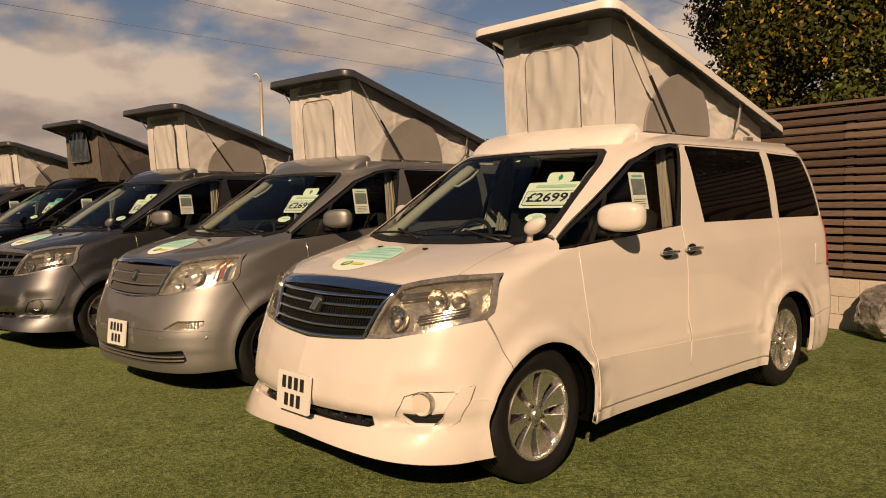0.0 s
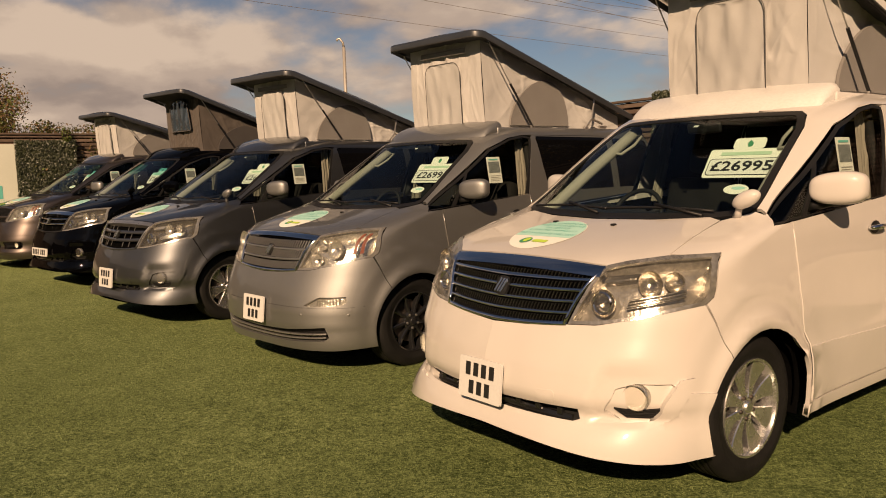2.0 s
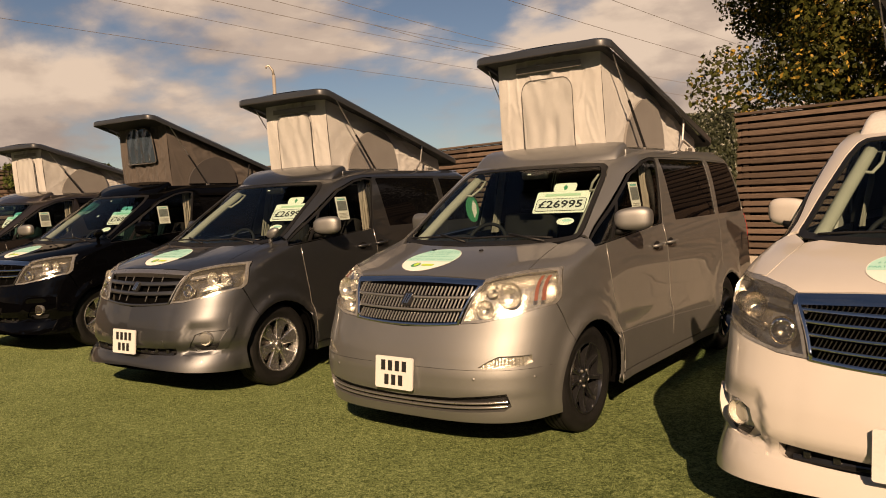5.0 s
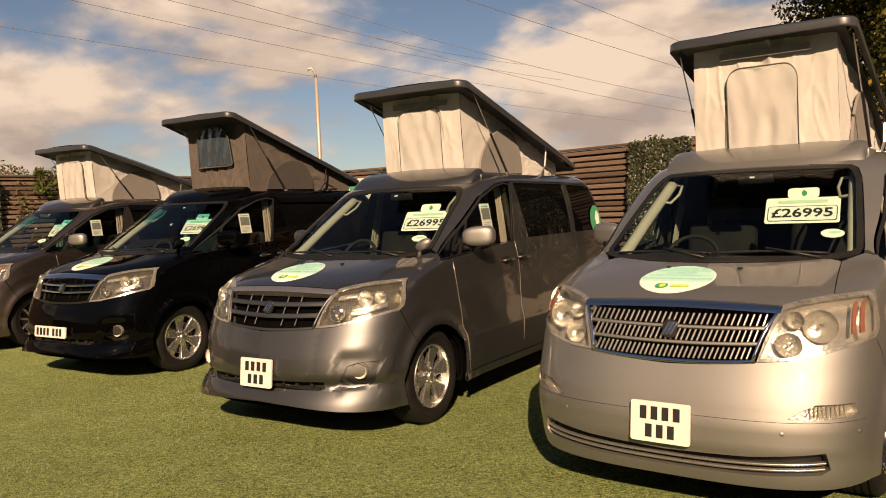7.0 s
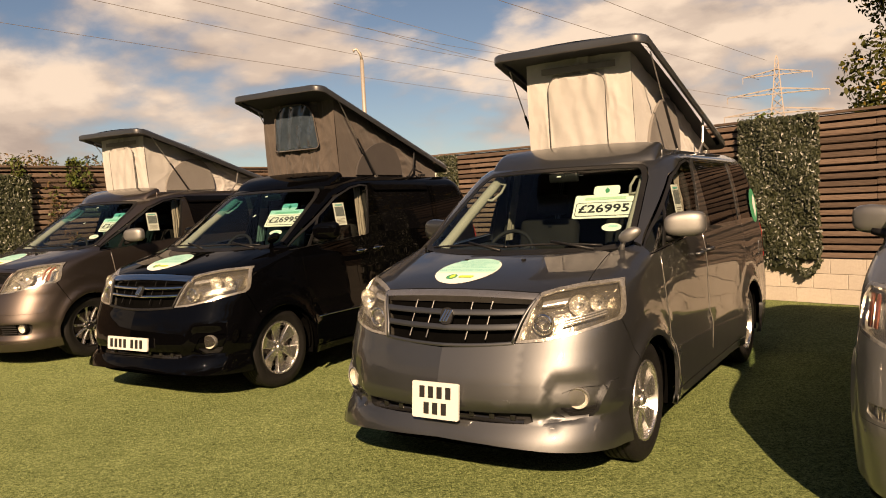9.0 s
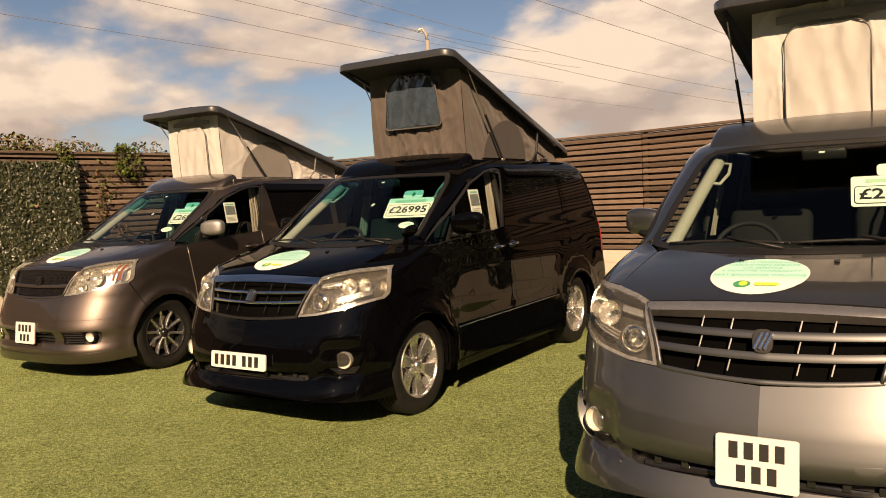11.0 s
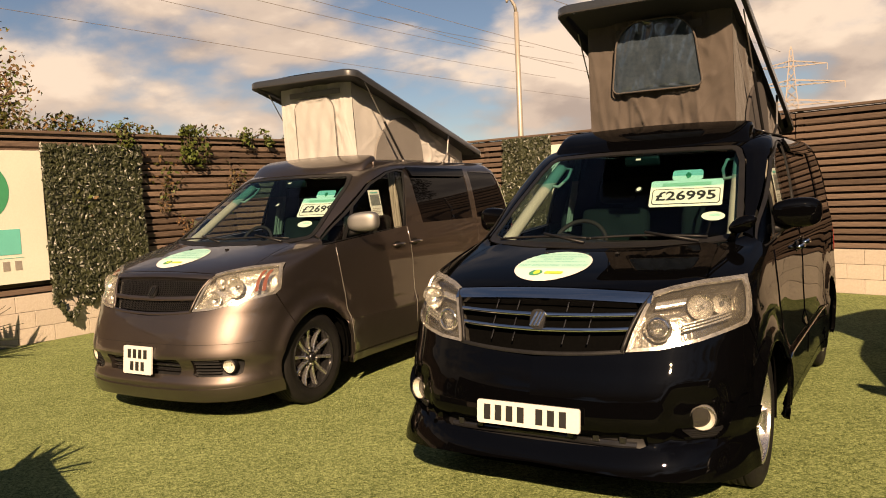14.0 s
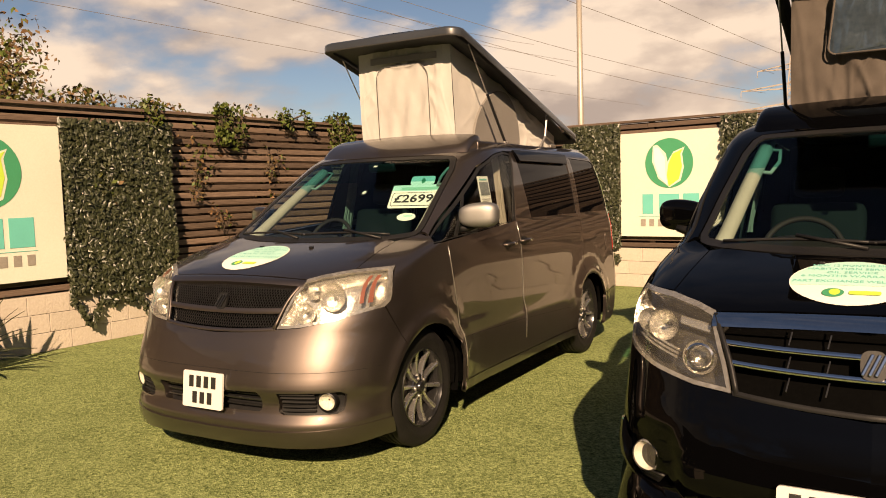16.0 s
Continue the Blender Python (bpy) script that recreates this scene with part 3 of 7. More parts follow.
# ---- the yard: ground, fences, walls ----
def empty(name, m=None):
    ob = new(name)
    ob.empty_display_size = 0.2
    if m is not None:
        ob.matrix_basis = m
    return ob


def ground_z(x, y):
    """The turf lies a few centimetres higher round the white van."""
    t = min(max((-0.694 * x + 0.72 * y - 4.3) / 1.5, 0), 1)
    return 0.032 * (1 - t * t * (3 - 2 * t))


def build_ground():
    """One sheet of turf, finer near the vans, that reaches the horizon."""
    xs = np.concatenate([[-3000, -800, -200, -60], np.linspace(-30, 20, 51), [60, 200, 800, 3000]])
    ys = np.concatenate([[-3000, -800, -200, -60], np.linspace(-12, 40, 53), [80, 200, 800, 3000]])
    verts = []
    for y in ys:
        for x in xs:
            near_by = abs(x) < 35 and abs(y) < 45
            verts.append((x, y, ground_z(x, y) + 0.004 * noise.noise((x * 0.5, y * 0.5, 0)) if near_by else 0.0))
    n = len(xs)
    faces = [(j * n + i, j * n + i + 1, (j + 1) * n + i + 1, (j + 1) * n + i) for j in range(len(ys) - 1) for i in range(n - 1)]
    tagged(new("ground", mesh_of("ground", verts, faces, M["turf"], smooth=True)), "short green artificial turf, patchy and coloured brighter towards the far vans", "ground", kind="structure")


CORNER = (-6.78, 22.16)
LEFT_END, RIGHT_MID, RIGHT_END = (-17.0, 11.43), (-1.85, 17.24), (8.6, 2.0)
WALL_H, FENCE_TOP, PITCH, SLAT = 0.58, 2.43, 0.092, 0.062
SLAT_MESH, BLOCK_MESH = {}, {}


def slat_mesh(length):
    key = round(length, 2)
    if key not in SLAT_MESH:
        SLAT_MESH[key] = Geo().box((0, 0, 0), (length, 0.02, SLAT), 0.003).mesh("slat", M["wood"])
    return SLAT_MESH[key]


def fence_run(name, a, b, label, top=FENCE_TOP):
    """A painted block wall with a slatted timber screen on posts above it, from a to b; inner face on its right-hand side."""
    a, b = Vector((*a, 0)), Vector((*b, 0))
    d = (b - a).normalized()
    ang, length = math.degrees(math.atan2(d.y, d.x)), (b - a).length
    m = pose(a.x, a.y, 0, 0, 0, ang)
    wall = Geo().box((length / 2, 0.11, WALL_H / 2), (length, 0.2, WALL_H - 0.004)).mesh("mortar_core", M["mortar"])
    w = tagged(new(name + "_base", wall), "low cream-painted concrete block wall under the slatted fence", "wall", kind="structure")
    w.matrix_basis = m
    rng = random.Random(len(name))
    rows = 3
    hh = WALL_H / rows
    for r in range(rows):
        x = -0.22 * (r % 2)
        while x < length:
            x0, x1 = max(x, 0), min(x + 0.44, length)
            if x1 - x0 > 0.05:
                key = round(x1 - x0, 2)
                if key not in BLOCK_MESH:
                    BLOCK_MESH[key] = Geo().box((0, 0, 0), (key - 0.005, 0.026, hh - 0.005), 0.003).mesh("block", M["block"])
                piece("block", BLOCK_MESH[key], w, at=pose((x0 + x1) / 2, 0.004 + rng.uniform(-0.0015, 0.0015), (r + 0.5) * hh))
            x += 0.44
    f = tagged(empty(name + "_screen", m), label, "fence", kind="structure")
    n_post = int(length / 1.8) + 1
    post = Geo().box((0, 0, 0), (0.075, 0.075, top - WALL_H), 0.004).mesh("post", M["post"])
    for i in range(n_post):
        piece("post", post, f, at=pose(min(i * 1.8 + 0.05, length - 0.05), 0.095, (top + WALL_H) / 2))
    # board added behind the slats, coloured dark as the shade in their gaps
    back = Geo().box((length / 2, 0.145, (top + WALL_H) / 2), (length, 0.02, top - WALL_H), 0.0).mesh("gap_shade_board", M["post"])
    piece("gap_shade_board", back, f)
    cap = Geo().box((length / 2, 0.06, top + 0.02), (length, 0.12, 0.035), 0.004).mesh("capping_rail", M["wood"])
    piece("capping_rail", cap, f)
    z = WALL_H + 0.05
    while z < top - 0.02:
        x = 0.0
        while x < length - 0.05:
            l = min(3.6 if x else rng.choice((1.8, 3.6)), length - x)
            piece("slat", slat_mesh(l - 0.006), f, at=pose(x + l / 2, 0.045 + rng.uniform(-0.002, 0.002), z + rng.uniform(-0.004, 0.004), rng.uniform(-3, 3), rng.uniform(-0.08, 0.08), 0))
            x += l
        z += PITCH
    return f


# unseen plain walls added behind the path: they close the yard, block low sky and darken reflections
for nm, (ax, ay), (bx, by) in (("wall_front", (10.0, -8.0), (-17.5, -2.0)), ("wall_side", (-17.5, -2.0), (-17.0, 11.4)), ("wall_end", (8.6, 2.0), (10.0, -8.0))):
    l = math.hypot(bx - ax, by - ay)
    w = tagged(new(nm, Geo().box((l / 2, 0, 1.6), (l, 0.2, 3.2), 0.01).mesh(nm, M["post"])), "plain dark unseen wall, added to close the yard and block low sky light", "wall", kind="structure")
    w.matrix_basis = pose(ax, ay, 0, 0, 0, math.degrees(math.atan2(by - ay, bx - ax)))
build_ground()
fence_run("wall_left", LEFT_END, CORNER, "brown-stained horizontal timber slat fence above the block wall", 2.50)
fence_run("wall_back", CORNER, RIGHT_MID, "brown-stained horizontal timber slat fence behind the vans")
fence_run("wall_right", RIGHT_MID, RIGHT_END, "dark brown horizontal timber slat fence behind the white van")



# ---- the camper vans ----
def F(x, z):
    return ("f", x, z)


def S(y, z):
    return ("s", y, z)


def arc(yc, a0, a1, r=0.405, n=14):
    """Points of a wheel arch on the side, by angle from the front."""
    return [S(yc - r * math.cos(radians(a)), 0.36 + r * math.sin(radians(a))) for a in np.linspace(a0, a1, n)]


AXLE_F, AXLE_R = 0.87, 3.75
HEADLAMP = [F(0.433, 0.837), F(0.458, 0.92), F(0.515, 1.078), F(0.58, 1.098), F(0.70, 1.119), F(0.853, 1.128), F(0.8755, 1.08), F(0.883, 1.035), F(0.886, 0.99), F(0.885, 0.955), F(0.877, 0.932), F(0.72, 0.880), F(0.56, 0.848)]
GRILLE = [F(0, 0.803), F(0.2, 0.812), F(0.415, 0.834), F(0.448, 0.93), F(0.515, 1.078), F(0.3, 1.090), F(0, 1.094)]
SCREEN = [F(0, 1.256), F(0.35, 1.262), F(0.60, 1.272), F(0.69, 1.280), F(0.725, 1.29), F(0.735, 1.31), F(0.697, 1.50), F(0.65, 1.70), F(0.614, 1.765), F(0.585, 1.783), F(0.3, 1.79), F(0, 1.792)]
DOOR_GLASS = [S(1.045, 1.238), S(1.6, 1.275), S(2.22, 1.315), S(2.30, 1.55), S(2.385, 1.80), S(2.30, 1.812), S(2.12, 1.785), S(1.85, 1.695), S(1.45, 1.462)]
SIDE_GLASS = [S(2.555, 1.32), S(3.4, 1.318), S(4.40, 1.312), S(4.44, 1.33), S(4.33, 1.60), S(4.25, 1.77), S(4.18, 1.79), S(3.4, 1.812), S(2.49, 1.822), S(2.47, 1.80), S(2.50, 1.55)]
TAIL_LAMP = [S(4.50, 0.92), S(4.70, 0.92), S(4.66, 1.28), S(4.50, 1.26)]


def bumper_holes(kind):
    if kind == "aero":
        return [[F(0.0, 0.385), F(0.3, 0.388), F(0.50, 0.392), F(0.53, 0.405), F(0.527, 0.455), F(0.3, 0.447), F(0.0, 0.44)]], [
            [F(0.62, 0.452), F(0.68, 0.418), F(0.78, 0.415), F(0.815, 0.45), F(0.857, 0.575), F(0.845, 0.592), F(0.74, 0.594), F(0.675, 0.567), F(0.66, 0.52)]]
    if kind == "early":
        return [[F(0.0, 0.272), F(0.4, 0.276), F(0.70, 0.292), F(0.735, 0.32), F(0.72, 0.405), F(0.4, 0.372), F(0.0, 0.355)]], [
            [F(0.570, 0.572), F(0.62, 0.563), F(0.81, 0.575), F(0.832, 0.595), F(0.826, 0.640), F(0.68, 0.640), F(0.625, 0.61)]]
    return [[F(0.0, 0.365), F(0.36, 0.372), F(0.375, 0.385), F(0.382, 0.475), F(0.365, 0.490), F(0.0, 0.480)]], [
        [F(0.478, 0.375), F(0.51, 0.362), F(0.76, 0.362), F(0.785, 0.378), F(0.800, 0.470), F(0.780, 0.488), F(0.488, 0.488)]]


NOSES = {  # depth of the nose at heights 0.15 to 0.60
    "aero": [0.00, -0.045, -0.028, 0.0, 0.030, 0.000, 0.014],
    "early": [0.06, 0.03, 0.012, 0.006, -0.004, -0.004, 0.014],
    "late": [0.05, 0.0, -0.02, 0.005, 0.016, -0.008, 0.012],
}
BODY = {}


def body_parts(kind):
    """All curved panels of one type of van, cut from its shape: name -> geometry."""
    if kind in BODY:
        return BODY[kind]
    sh = Shape(NOSES[kind], kind)
    zb = {"aero": 0.20, "early": 0.215, "late": 0.205}[kind]
    centre, outer = bumper_holes(kind)
    # the middle opening reaches the symmetry line, so it becomes a notch of the half outline
    top = [F(0, 0.797), F(0.2, 0.806), F(0.42, 0.828), F(0.56, 0.838), F(0.72, 0.875), F(0.881, 0.923)]
    c = centre[0]
    low = [F(0, 0.288), F(0.3, 0.280), F(0.5, 0.270), F(0.65, 0.260), S(0.20, 0.252), S(0.35, 0.246), S(0.49, 0.242)] if kind == "aero" else [F(0, zb), F(0.5, zb), S(0.20, zb), S(0.49, zb + 0.01)]
    bumper = low + arc(AXLE_F, -17, 49) + top[::-1] + [F(0, 0.62)] + c[::-1]
    arch_f = arc(AXLE_F, 49.5, 196)
    arch_r = arc(AXLE_R, -17, 197, 0.40)
    P = {"shape": sh}
    q = dict(sym=True)
    P["front_bumper"] = sh.patch(bumper, outer, depth=0.05, step=0.028, **q)
    P["bonnet"] = sh.patch([F(0, 1.100), F(0.3, 1.096), F(0.52, 1.084), F(0.62, 1.111), F(0.705, 1.128), F(0.69, 1.18), F(0.668, 1.25), F(0.60, 1.262), F(0.35, 1.248), F(0, 1.242)], **q)
    P["fender"] = sh.patch(arch_f + [S(1.262, 0.30), S(1.258, 0.62), S(1.225, 0.90), S(1.192, 1.232), S(1.04, 1.226), F(0.765, 1.285), F(0.735, 1.274), F(0.673, 1.25), F(0.695, 1.18), F(0.71, 1.131), F(0.859, 1.135), F(0.8815, 1.08), F(0.889, 1.035), F(0.892, 0.99), F(0.8915, 0.953), F(0.884, 0.926)], depth=0.02)
    P["front_door"] = sh.patch([S(1.268, 0.30), S(2.285, 0.30), S(2.29, 1.0), S(2.262, 1.31), S(1.6, 1.262), S(1.198, 1.234), S(1.231, 0.90), S(1.264, 0.62)])
    P["door_frame"] = sh.patch([S(1.03, 1.232), S(1.6, 1.268), S(2.262, 1.314), S(2.32, 1.55), S(2.41, 1.815), S(2.30, 1.828), S(2.11, 1.80), S(1.84, 1.71), S(1.44, 1.475)], [DOOR_GLASS], off=-0.002, depth=0.012, step=0.05)
    P["side_frame"] = sh.patch([F(0.757, 1.30), F(0.775, 1.298), S(1.035, 1.24), S(1.43, 1.48), S(1.83, 1.715), S(2.10, 1.805), S(2.30, 1.832), S(2.43, 1.835), S(3.5, 1.83), S(4.25, 1.80), S(4.60, 1.80), S(4.58, 1.90), S(2.6, 1.90), F(0.35, 1.90), F(0.35, 1.81), F(0.592, 1.795), F(0.636, 1.77), F(0.672, 1.70), F(0.719, 1.50), F(0.757, 1.31)])
    P["sliding_door"] = sh.patch([S(2.292, 0.30), S(3.335, 0.30), S(3.35, 0.45), S(3.45, 0.64), S(3.60, 0.80), S(3.62, 1.30), S(3.60, 1.825), S(2.435, 1.83), S(2.41, 1.80), S(2.335, 1.60), S(2.27, 1.315), S(2.297, 1.0)], [[S(2.555, 1.32), S(3.56, 1.318), S(3.55, 1.812), S(2.49, 1.822), S(2.47, 1.80), S(2.50, 1.55)]])
    P["quarter_panel"] = sh.patch(arch_r[2:-3] + [S(4.13, 0.50), S(4.7, 0.56), S(4.62, 0.88), S(4.48, 0.91), S(4.48, 1.29), S(4.57, 1.31), S(4.48, 1.795), S(4.25, 1.795), S(3.606, 1.825), S(3.626, 1.30), S(3.606, 0.80), S(3.455, 0.635)], [[S(3.66, 1.318), S(4.40, 1.312), S(4.44, 1.33), S(4.33, 1.60), S(4.25, 1.77), S(4.18, 1.79), S(3.65, 1.806)]])
    P["side_skirt"] = sh.patch([S(1.265, 0.235), S(3.34, 0.235), S(3.335, 0.295), S(1.268, 0.295)], off=0.004, depth=0.03)
    P["door_moulding"] = sh.patch([S(1.285, 0.31), S(3.325, 0.31), S(3.34, 0.44), S(3.30, 0.505), S(2.3, 0.565), S(1.275, 0.605)], off=lambda s, z: 0.008 + 0 * s, depth=0.009, step=0.08)
    P["rear_bumper"] = sh.patch([S(4.135, 0.20), S(4.55, 0.20), S(4.72, 0.22), S(4.73, 0.50), S(4.70, 0.555), S(4.14, 0.495)], depth=0.03)
    if kind == "aero":
        P["front_lip"] = sh.patch([(k_, a_, z_ - 0.002) for k_, a_, z_ in low] + arc(AXLE_F, -17, 24, 0.41) + [F(0.872, 0.545), F(0.838, 0.455), F(0.80, 0.405), F(0.67, 0.402), F(0.60, 0.378), F(0.48, 0.374), F(0, 0.366)], off=lambda s, z: 0.010 + 0.030 * np.clip((s - 0.35) / 0.35, 0, 1) ** 1.5 * np.clip((1.15 - s) / 0.3, 0, 1) * np.clip((0.40 - z) / 0.13, 0, 1), depth=0.03, **q)
    if kind == "late":
        P["front_lip"] = sh.patch([(k_, a_, z_ - 0.002) for k_, a_, z_ in low] + [S(0.475, 0.285), S(0.20, 0.283), F(0.62, 0.275), F(0.35, 0.268), F(0, 0.265)], off=lambda s, z: 0.004 + 0.030 * np.clip((0.285 - z) / 0.08, 0, 1), depth=0.03, **q)
    P["headlamp"] = HEADLAMP
    P["grille"] = GRILLE
    # thin panes and lamps
    P["windscreen"] = sh.patch(SCREEN, off=-0.006, depth=0.005, **q)
    P["screen_seal"] = sh.patch([F(0, 1.247), F(0.35, 1.253), F(0.61, 1.263), F(0.70, 1.272), F(0.738, 1.283), F(0.75, 1.31), F(0.713, 1.50), F(0.666, 1.70), F(0.630, 1.77), F(0.590, 1.797), F(0.3, 1.803), F(0, 1.805), F(0, 1.784), F(0.3, 1.782), F(0.575, 1.775), F(0.600, 1.758), F(0.634, 1.70), F(0.682, 1.50), F(0.718, 1.315), F(0.70, 1.300), F(0.62, 1.288), F(0.35, 1.276), F(0, 1.270)], off=-0.002, depth=0.01, **q)
    P["door_glass"] = sh.patch(DOOR_GLASS, off=-0.008, depth=0.0)
    P["rear_glass"] = sh.patch(SIDE_GLASS, off=-0.006, depth=0.0)
    P["quarter_divider"] = sh.patch([S(1.30, 1.255), S(1.345, 1.258), S(1.545, 1.517), S(1.505, 1.495)], off=-0.003, depth=0.01)
    P["window_divider"] = sh.patch([S(3.56, 1.318), S(3.66, 1.318), S(3.65, 1.806), S(3.55, 1.812)], off=-0.003, depth=0.006)
    P["lamp_lens"] = sh.patch(HEADLAMP, off=-0.001, depth=0.004, step=0.035, dense=0.02)
    P["lamp_bowl"] = sh.patch(HEADLAMP, off=-0.075, depth=-0.07, step=0.04, dense=0.02)
    P["lamp_rim"] = sh.patch([F(0.426, 0.831), F(0.450, 0.92), F(0.510, 1.085), F(0.58, 1.105), F(0.70, 1.126), F(0.857, 1.135), F(0.880, 1.08), F(0.8875, 1.035), F(0.8905, 0.99), F(0.890, 0.953), F(0.881, 0.924), F(0.72, 0.873), F(0.56, 0.841)], [[F(0.443, 0.846), F(0.466, 0.92), F(0.521, 1.070), F(0.58, 1.090), F(0.70, 1.111), F(0.848, 1.120), F(0.870, 1.08), F(0.878, 1.035), F(0.881, 0.99), F(0.880, 0.957), F(0.872, 0.939), F(0.72, 0.888), F(0.56, 0.856)]], off=0.0015, depth=0.012, step=0.03, dense=0.02)
    P["tail_lamp"] = sh.patch([S(4.49, 0.92), S(4.66, 0.90), S(4.66, 1.28), S(4.49, 1.28)], off=0.004, depth=0.02)
    P["grille_back"] = sh.patch(GRILLE, off=-0.055, depth=0.0, **q)
    # the inner shell, coloured near-black as the shade in the gaps, closes the body
    inner = [F(0, 0.21), F(0.5, 0.21), S(0.25, 0.21), S(0.44, 0.25)] + arc(AXLE_F, -14, 192, 0.44) + [S(1.33, 0.25), S(3.28, 0.25)] + arc(AXLE_R, -10, 190, 0.435) + [S(4.6, 0.25), ("s", 4.78, 0.25)]
    P["inner_low"] = sh.patch(inner + [("s", 4.78, 0.60), S(4.6, 1.29), S(2.3, 1.29), S(1.10, 1.225), F(0.70, 1.225), F(0.70, 1.12), F(0, 1.06)], off=-0.085, depth=0.0, step=0.06, dense=0.05, **q)
    BODY[kind] = P
    return P


def ring(sh, z, off=0.0, n=60):
    """One closed level curve of the body."""
    s = np.linspace(0, sh.S3 - 1e-4, n)
    p = sh.point(s, np.full(n, z)) + off * sh.normal(s, np.full(n, z))
    return np.concatenate([p, (p * (-1, 1, 1))[::-1]])


def strip(sh, x0, x1, z_of, height, off, depth, n=40):
    """A bar across the nose between x0 and x1, its middle height z_of(x)."""
    verts, faces = [], []
    for i in range(n + 1):
        x = x0 + (x1 - x0) * i / n
        z = z_of(abs(x))
        for dz, o in ((-0.5, off - depth), (-0.5, off - 0.003), (-0.25, off), (0.25, off), (0.5, off - 0.003), (0.5, off - depth)):
            zz = z + dz * height
            s = sh.s_of("f", abs(x), zz)
            p = sh.point(s, zz) + o * sh.normal(np.array(s), np.array(zz))
            verts.append((math.copysign(p[0], x) if x else 0.0, p[1], p[2]))
    for i in range(n):
        for k in range(5):
            a = i * 6 + k
            faces.append((a, a + 6, a + 7, a + 1))
    faces += [tuple(range(6)), tuple(range(n * 6, n * 6 + 6))[::-1]]
    return verts, faces


def nose_point(sh, x, z, off=0.0):
    s = sh.s_of("f", abs(x), z)
    n = sh.normal(np.array(s), np.array(z))
    p = sh.point(s, z) + off * n
    k = -1 if x < 0 else 1
    return Vector((k * p[0], p[1], p[2])), Vector((k * n[0], n[1], n[2]))


def side_point(sh, y, z, off=0.0):
    s = sh.s_of("s", y, z)
    n = sh.normal(np.array(s), np.array(z))
    return Vector(sh.point(s, z) + off * n), Vector(n)


def facing(p, n):
    """A pose at p whose -y axis looks along n and whose z axis is as upright as it can be."""
    y = -n.normalized()
    x = y.cross(Vector((0, 0, 1))).normalized()
    z = x.cross(y)
    return Matrix(((x.x, y.x, z.x, p.x), (x.y, y.y, z.y, p.y), (x.z, y.z, z.z, p.z), (0, 0, 0, 1)))


WHEELS = {}


def wheel_meshes(style):
    """Rim barrel, tyre, one spoke, hub cap, nut and brake disc; axis x, outer side +x."""
    if style in WHEELS:
        return WHEELS[style]
    d = {}
    R, r0 = 0.352, 0.232
    prof = [(r0, -0.10), (r0 + 0.03, -0.108), (R - 0.05, -0.112), (R - 0.015, -0.10), (R, -0.08)]
    for g in (-0.05, -0.015, 0.02, 0.055):
        prof += [(R, g - 0.012), (R - 0.008, g - 0.008), (R - 0.008, g - 0.002), (R, g + 0.002)]
    prof += [(R, 0.08), (R - 0.012, 0.098), (R - 0.035, 0.108), (R - 0.06, 0.112), (r0 + 0.045, 0.112), (r0 + 0.04, 0.109), (r0 + 0.02, 0.107), (r0, 0.098)]
    d["tyre"] = smooth_by_angle(Geo().lathe(prof, 64, closed=True).mesh("tyre", M["rubber"]), 40)
    fin, face_mat = {"split": (M["alloy"], M["alloy"]), "six": (M["alloy"], M["alloy"]), "black": (M["gloss_black"], M["gloss_black"]), "machined": (M["dark_alloy"], M["alloy"]), "six_b": (M["alloy"], M["alloy"])}[style]
    d["rim"] = smooth_by_angle(Geo().lathe([(r0 + 0.004, 0.100), (r0 + 0.002, 0.106), (r0 - 0.008, 0.104), (r0 - 0.014, 0.09), (r0 - 0.03, 0.02), (r0 - 0.04, -0.09), (r0, -0.10)], 64).mesh("rim", fin), 40)
    n, w0, w1 = {"split": (8, 0.018, 0.064), "six": (6, 0.028, 0.074), "six_b": (6, 0.026, 0.070), "black": (9, 0.012, 0.016), "machined": (10, 0.009, 0.014)}[style]
    g = Geo()
    rows = []
    for i in range(8):
        t = i / 7
        r = 0.045 + t * (r0 - 0.055)
        w = w0 + (w1 - w0) * t ** 1.5
        x = 0.080 - 0.012 * math.sin(t * math.pi) + 0.012 * t
        rows.append([(x - 0.035, -w, r), (x - 0.004, -w, r), (x, -w + 0.005, r), (x, w - 0.005, r), (x - 0.004, w, r), (x - 0.035, w, r)])
    verts = [p for row in rows for p in row]
    faces = [(i * 6 + k, i * 6 + k + 1, (i + 1) * 6 + k + 1, (i + 1) * 6 + k) for i in range(7) for k in range(5)]
    g.add(verts, faces)
    d["spoke"] = smooth_by_angle(g.mesh("spoke", face_mat), 35)
    d["spokes"] = n
    d["hub"] = smooth_by_angle(Geo().lathe([(0.0005, 0.094), (0.026, 0.093), (0.031, 0.088), (0.034, 0.078), (0.07, 0.074), (0.078, 0.066), (0.078, 0.03)], 32).mesh("hub_cap", fin), 30)
    d["nut"] = smooth_by_angle(Geo().lathe([(0.0005, 0.087), (0.008, 0.086), (0.0105, 0.08), (0.0105, 0.06)], 12).mesh("wheel_nut", M["steel"] if style != "split" else M["disc"]), 30)
    d["disc"] = smooth_by_angle(Geo().lathe([(0.02, 0.03), (0.165, 0.03), (0.165, 0.01), (0.02, 0.01)], 40).mesh("brake_disc", M["disc"]), 30)
    WHEELS[style] = d
    return d


